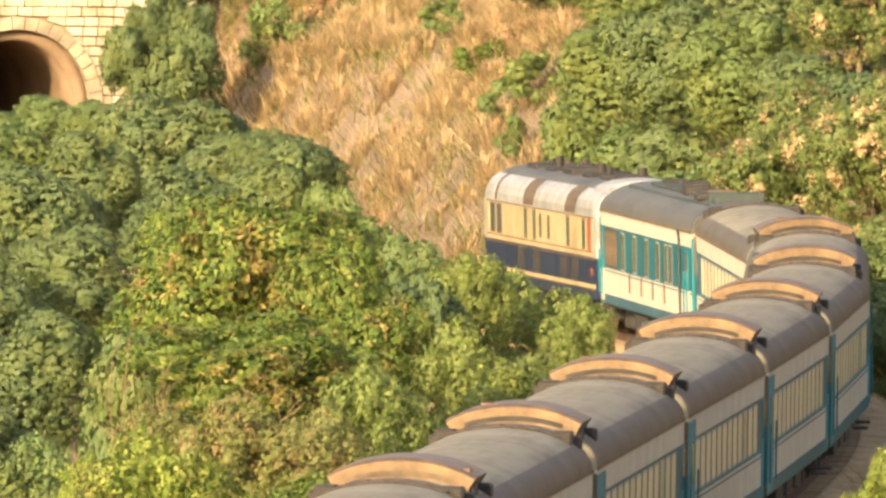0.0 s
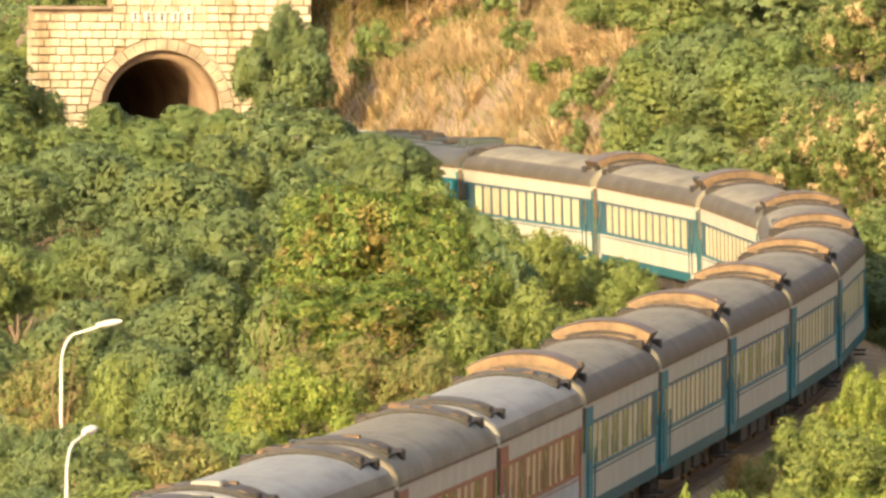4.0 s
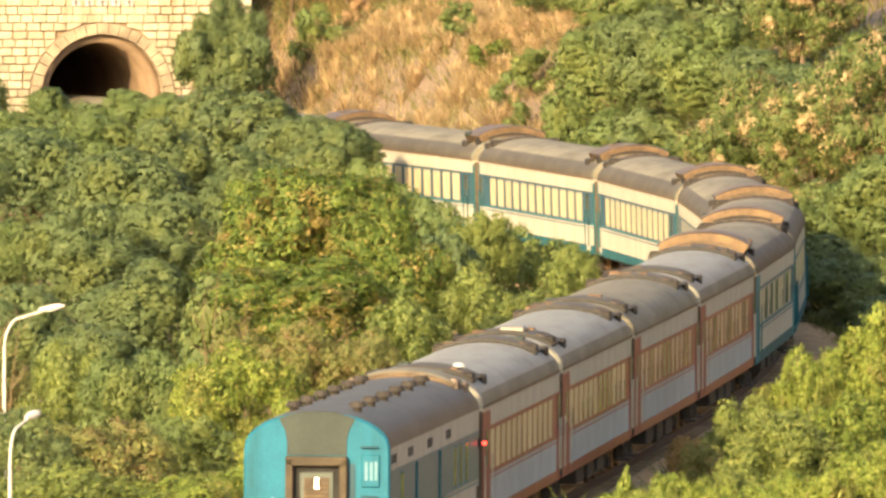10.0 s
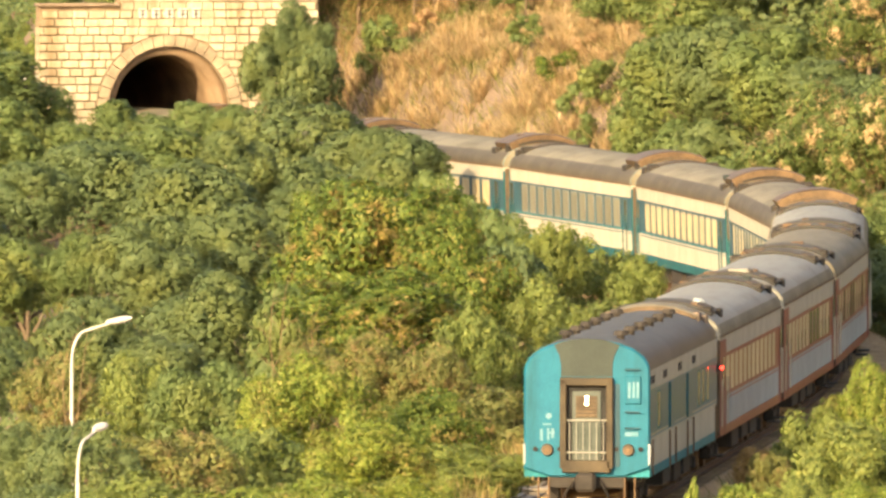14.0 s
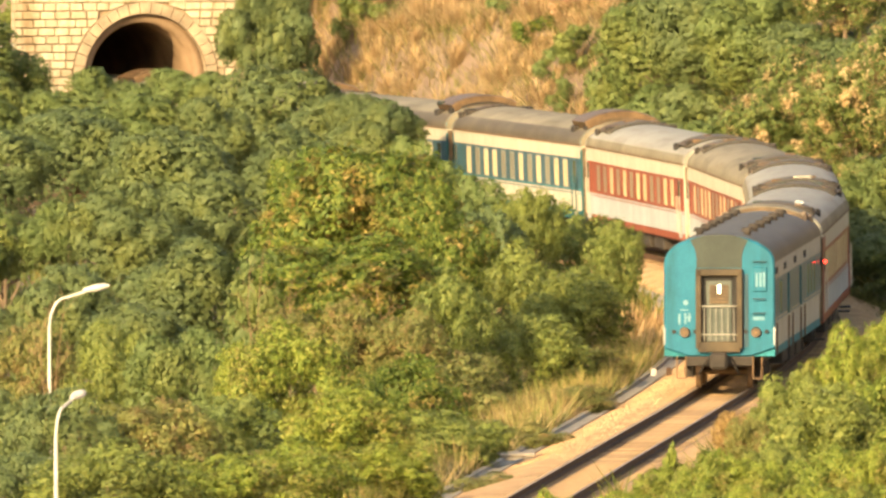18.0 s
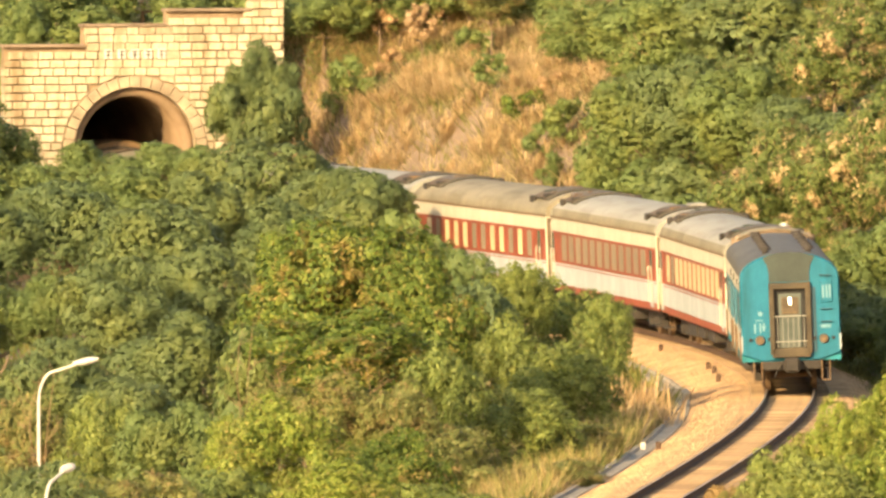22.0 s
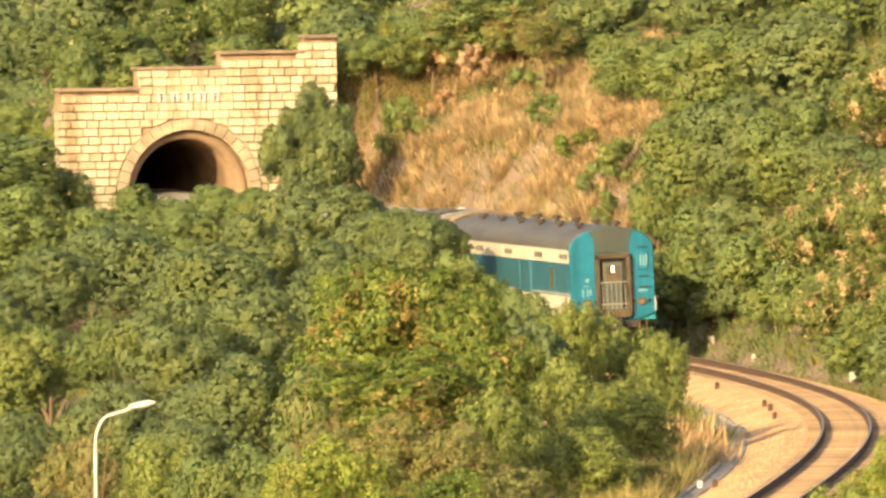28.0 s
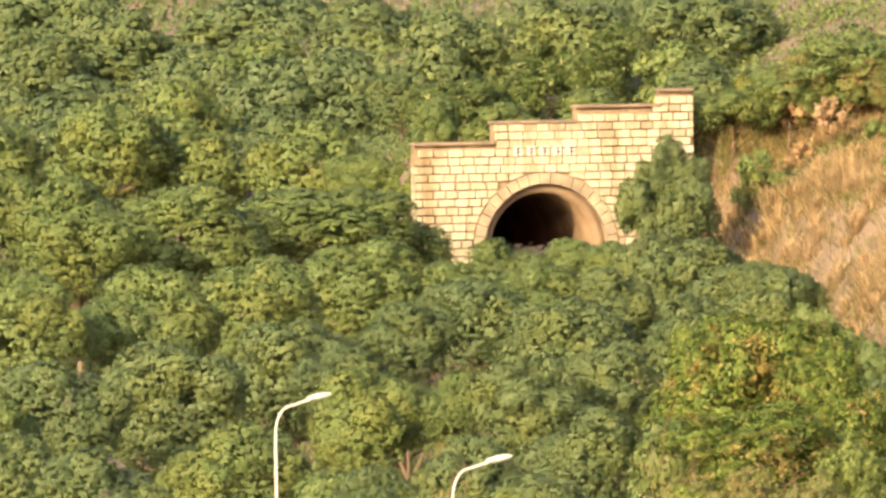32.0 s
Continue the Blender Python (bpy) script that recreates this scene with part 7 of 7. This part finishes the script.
def dead_shrub(x, y, top, spread, seed):
    """A bare shrub: thin forking stems from one root."""
    rnd = random.Random(seed)
    ground = float(ground_height(x, y))
    ob = tagged(new("dead_shrub"), "bare reddish-brown dead shrub among the green leaves", "shrub", "dead shrubs")
    ob.location = (x, y, ground)
    h = top - ground
    for k in range(2):
        bm = bmesh.new()
        p = Vector((rnd.uniform(-0.15, 0.15), rnd.uniform(-0.15, 0.15), 0))
        out = Vector((rnd.uniform(-1, 1), rnd.uniform(-0.6, 0.1), 0)) * spread
        n, r = 7, 0.032
        for i in range(n):
            q = Vector((out.x * ((i + 1) / n) ** 1.6, out.y * ((i + 1) / n) ** 1.6, h * (i + 1) / n * rnd.uniform(0.94, 1.04))) + Vector((rnd.uniform(-0.08, 0.08), rnd.uniform(-0.08, 0.08), 0))
            tube(bm, p, q, r, r * 0.85, 5)
            if i > 2:
                for _ in range(3):
                    e = q + Vector((rnd.uniform(-0.6, 0.6), rnd.uniform(-0.4, 0.3), rnd.uniform(0.1, 0.7)))
                    tube(bm, q, e, r * 0.5, 0.008, 4)
                    tube(bm, q.lerp(e, 0.6), e + Vector((rnd.uniform(-0.3, 0.3), 0, rnd.uniform(-0.1, 0.3))), r * 0.3, 0.006, 4)
            p, r = q, r * 0.85
        part("stem", bm, ob, mat=DEAD_WOOD)


DEAD_WOOD = plain("dead_wood", (0.13, 0.085, 0.045), (0.26, 0.18, 0.1), 3.0, 0.9)
dead_shrub(-5.5, 507.0, 3.22, 0.7, 1)
dead_shrub(-3.7, 503.0, 2.45, 0.8, 2)
dead_shrub(-1.5, 502.0, 2.32, 0.9, 3)
dead_shrub(-10.7, 473.0, 2.68, 0.7, 4)


# ---- lineside and road things ----
def lamp_post(x, y, head_z, turn=0, arm=0.98):
    ground = float(ground_height(x, y))
    post = tagged(new("street_lamp"), "white curved-arm street lamp rising out of the trees", "street lamp", "street lamps")
    post.matrix_basis = pose(x, y, ground, 0, 0, turn)
    h = head_z - ground
    bm = bmesh.new()
    pts = [(0, 0, 0), (0, 0, h - 1.05)] + [(arm * 0.45 * (1 - math.cos(t)), 0, h - 1.05 + 0.8 * math.sin(t)) for t in np.linspace(0.25, math.pi / 2, 7)] + [(arm, 0, h - 0.08)]
    for k, (p, q) in enumerate(zip(pts, pts[1:])):
        tube(bm, p, q, 0.055 if k == 0 else 0.037, 0.044 if k == 0 else 0.035, 10)
    part("pole", bm, post, mat=WHITE_PAINT)
    bm = bmesh.new()
    secs = []
    for k, (w, hh) in enumerate(((0.05, 0.05), (0.12, 0.08), (0.16, 0.1), (0.14, 0.09), (0.05, 0.04))):
        cx = arm - 0.1 + k * 0.17
        secs.append([(cx, math.cos(t) * w, h - 0.06 + k * 0.03 + math.sin(t) * hh) for t in np.linspace(0, math.tau, 10, endpoint=False)])
    loft(bm, secs, closed=True, caps=True)
    part("lamp_head", bm, post, "white lamp head", mat=WHITE_PAINT)
    part("base_collar", box_bm(-0.16, 0.16, -0.16, 0.16, 0.0, 0.5, bevel=0.03), post, mat=WHITE_PAINT)


lamp_post(-10.1, 450, 4.3)
lamp_post(-8.95, 405, 3.25, 66)
lamp_post(-15.65, 480, 5.1)
lamp_post(-18.6, 702, 5.75)


def bed_height(x, y):
    """The ground, or the gravel bank where it lies higher."""
    s, d = lateral(np.array(x), np.array(y))
    bank = np.interp(abs(float(d)), [1.2, 1.95, 3.25, 3.5], [-0.23, -0.27, -0.64, -0.85]) + float(line_z(float(s)))
    return max(float(ground_height(x, y)), float(bank))


def marker(name, label, x, y, w, d, h, mat):
    ground = bed_height(x, y)
    bm = box_bm(-w / 2, w / 2, -d / 2, d / 2, -0.3, h, bevel=min(w, d) * 0.18)
    ob = new(name)
    ob.location = (x, y, ground)
    tagged(ob, label, "marker post", "lineside markers")
    part("post", bm, ob, mat=mat)
    return ob


WARM_STONE = plain("warm_stone", (0.05, 0.03, 0.02), (0.11, 0.065, 0.038), 3.0, 0.9)
marker("marker_post", "white painted marker post behind the bend", 8.39, 638.5, 0.24, 0.16, 0.45, WHITE_PAINT)
marker("marker_post", "short white marker post behind the bend", 9.80, 629.0, 0.14, 0.12, 0.4, WHITE_PAINT)
marker("marker_block", "low white painted block beside the bend", 13.05, 607.0, 0.5, 0.3, 0.42, WHITE_PAINT)
marker("marker_post", "small white marker post by the drain", 6.43, 518.8, 0.17, 0.13, 0.3, WHITE_PAINT)
for mx, my in ((8.01, 595.8), (9.33, 577.2), (9.46, 573.2), (9.49, 566.5), (6.85, 516.0)):
    marker("cable_box", "small rust-brown trackside box", mx, my, 0.16, 0.16, 0.24, WARM_STONE)
head = tagged(new("culvert_head"), "pale concrete culvert head at the drain", "culvert")
head.location = (7.9, 562.0, float(ground_height(7.9, 562.0)))
part("wing_wall", box_bm(-0.9, 0.5, -0.15, 0.15, -0.4, 0.42, bevel=0.03), head, mat=CONCRETE)
part("side_wall", box_bm(0.3, 0.55, -3.5, 0.15, -0.4, 0.4, bevel=0.03), head, mat=CONCRETE)

chamber = tagged(new("cable_chamber"), "low pale concrete chamber beside the line", "concrete chamber")
chamber.location = (2.05, 460.19, bed_height(2.05, 460.19))
part("walls", box_bm(-0.45, 0.45, -0.5, 0.5, -0.4, 0.22, bevel=0.03), chamber, mat=CONCRETE)
part("lid", box_bm(-0.5, 0.5, -0.55, 0.55, 0.22, 0.3, bevel=0.02), chamber, "worn concrete lid", mat=CONCRETE)

# ---- sleepers, the stretch in view ----
sleeper = kept("sleeper", lambda: box_bm(-1.25, 1.25, -0.14, 0.14, -0.3, -0.212, bevel=0.004), SLEEPER)
for k in range(290):
    part("sleeper", sleeper, track, m=line_pose(92 + k * 0.62, 0, 0))
bm = bmesh.new()
for s in list(np.arange(-60, 91.5, 0.62)) + list(np.arange(272.5, 349, 0.62)):
    m = line_pose(s)
    vs = [bm.verts.new(m @ Vector((x, y, z))) for x in (-1.25, 1.25) for y in (-0.14, 0.14) for z in (-0.3, -0.212)]
    for q in ((0, 1, 3, 2), (4, 6, 7, 5), (0, 4, 5, 1), (2, 3, 7, 6), (1, 5, 7, 3)):
        bm.faces.new([vs[i] for i in q])
tagged(part("sleeper_rows", bm, track, mat=SLEEPER), kind="stuff")

motions()
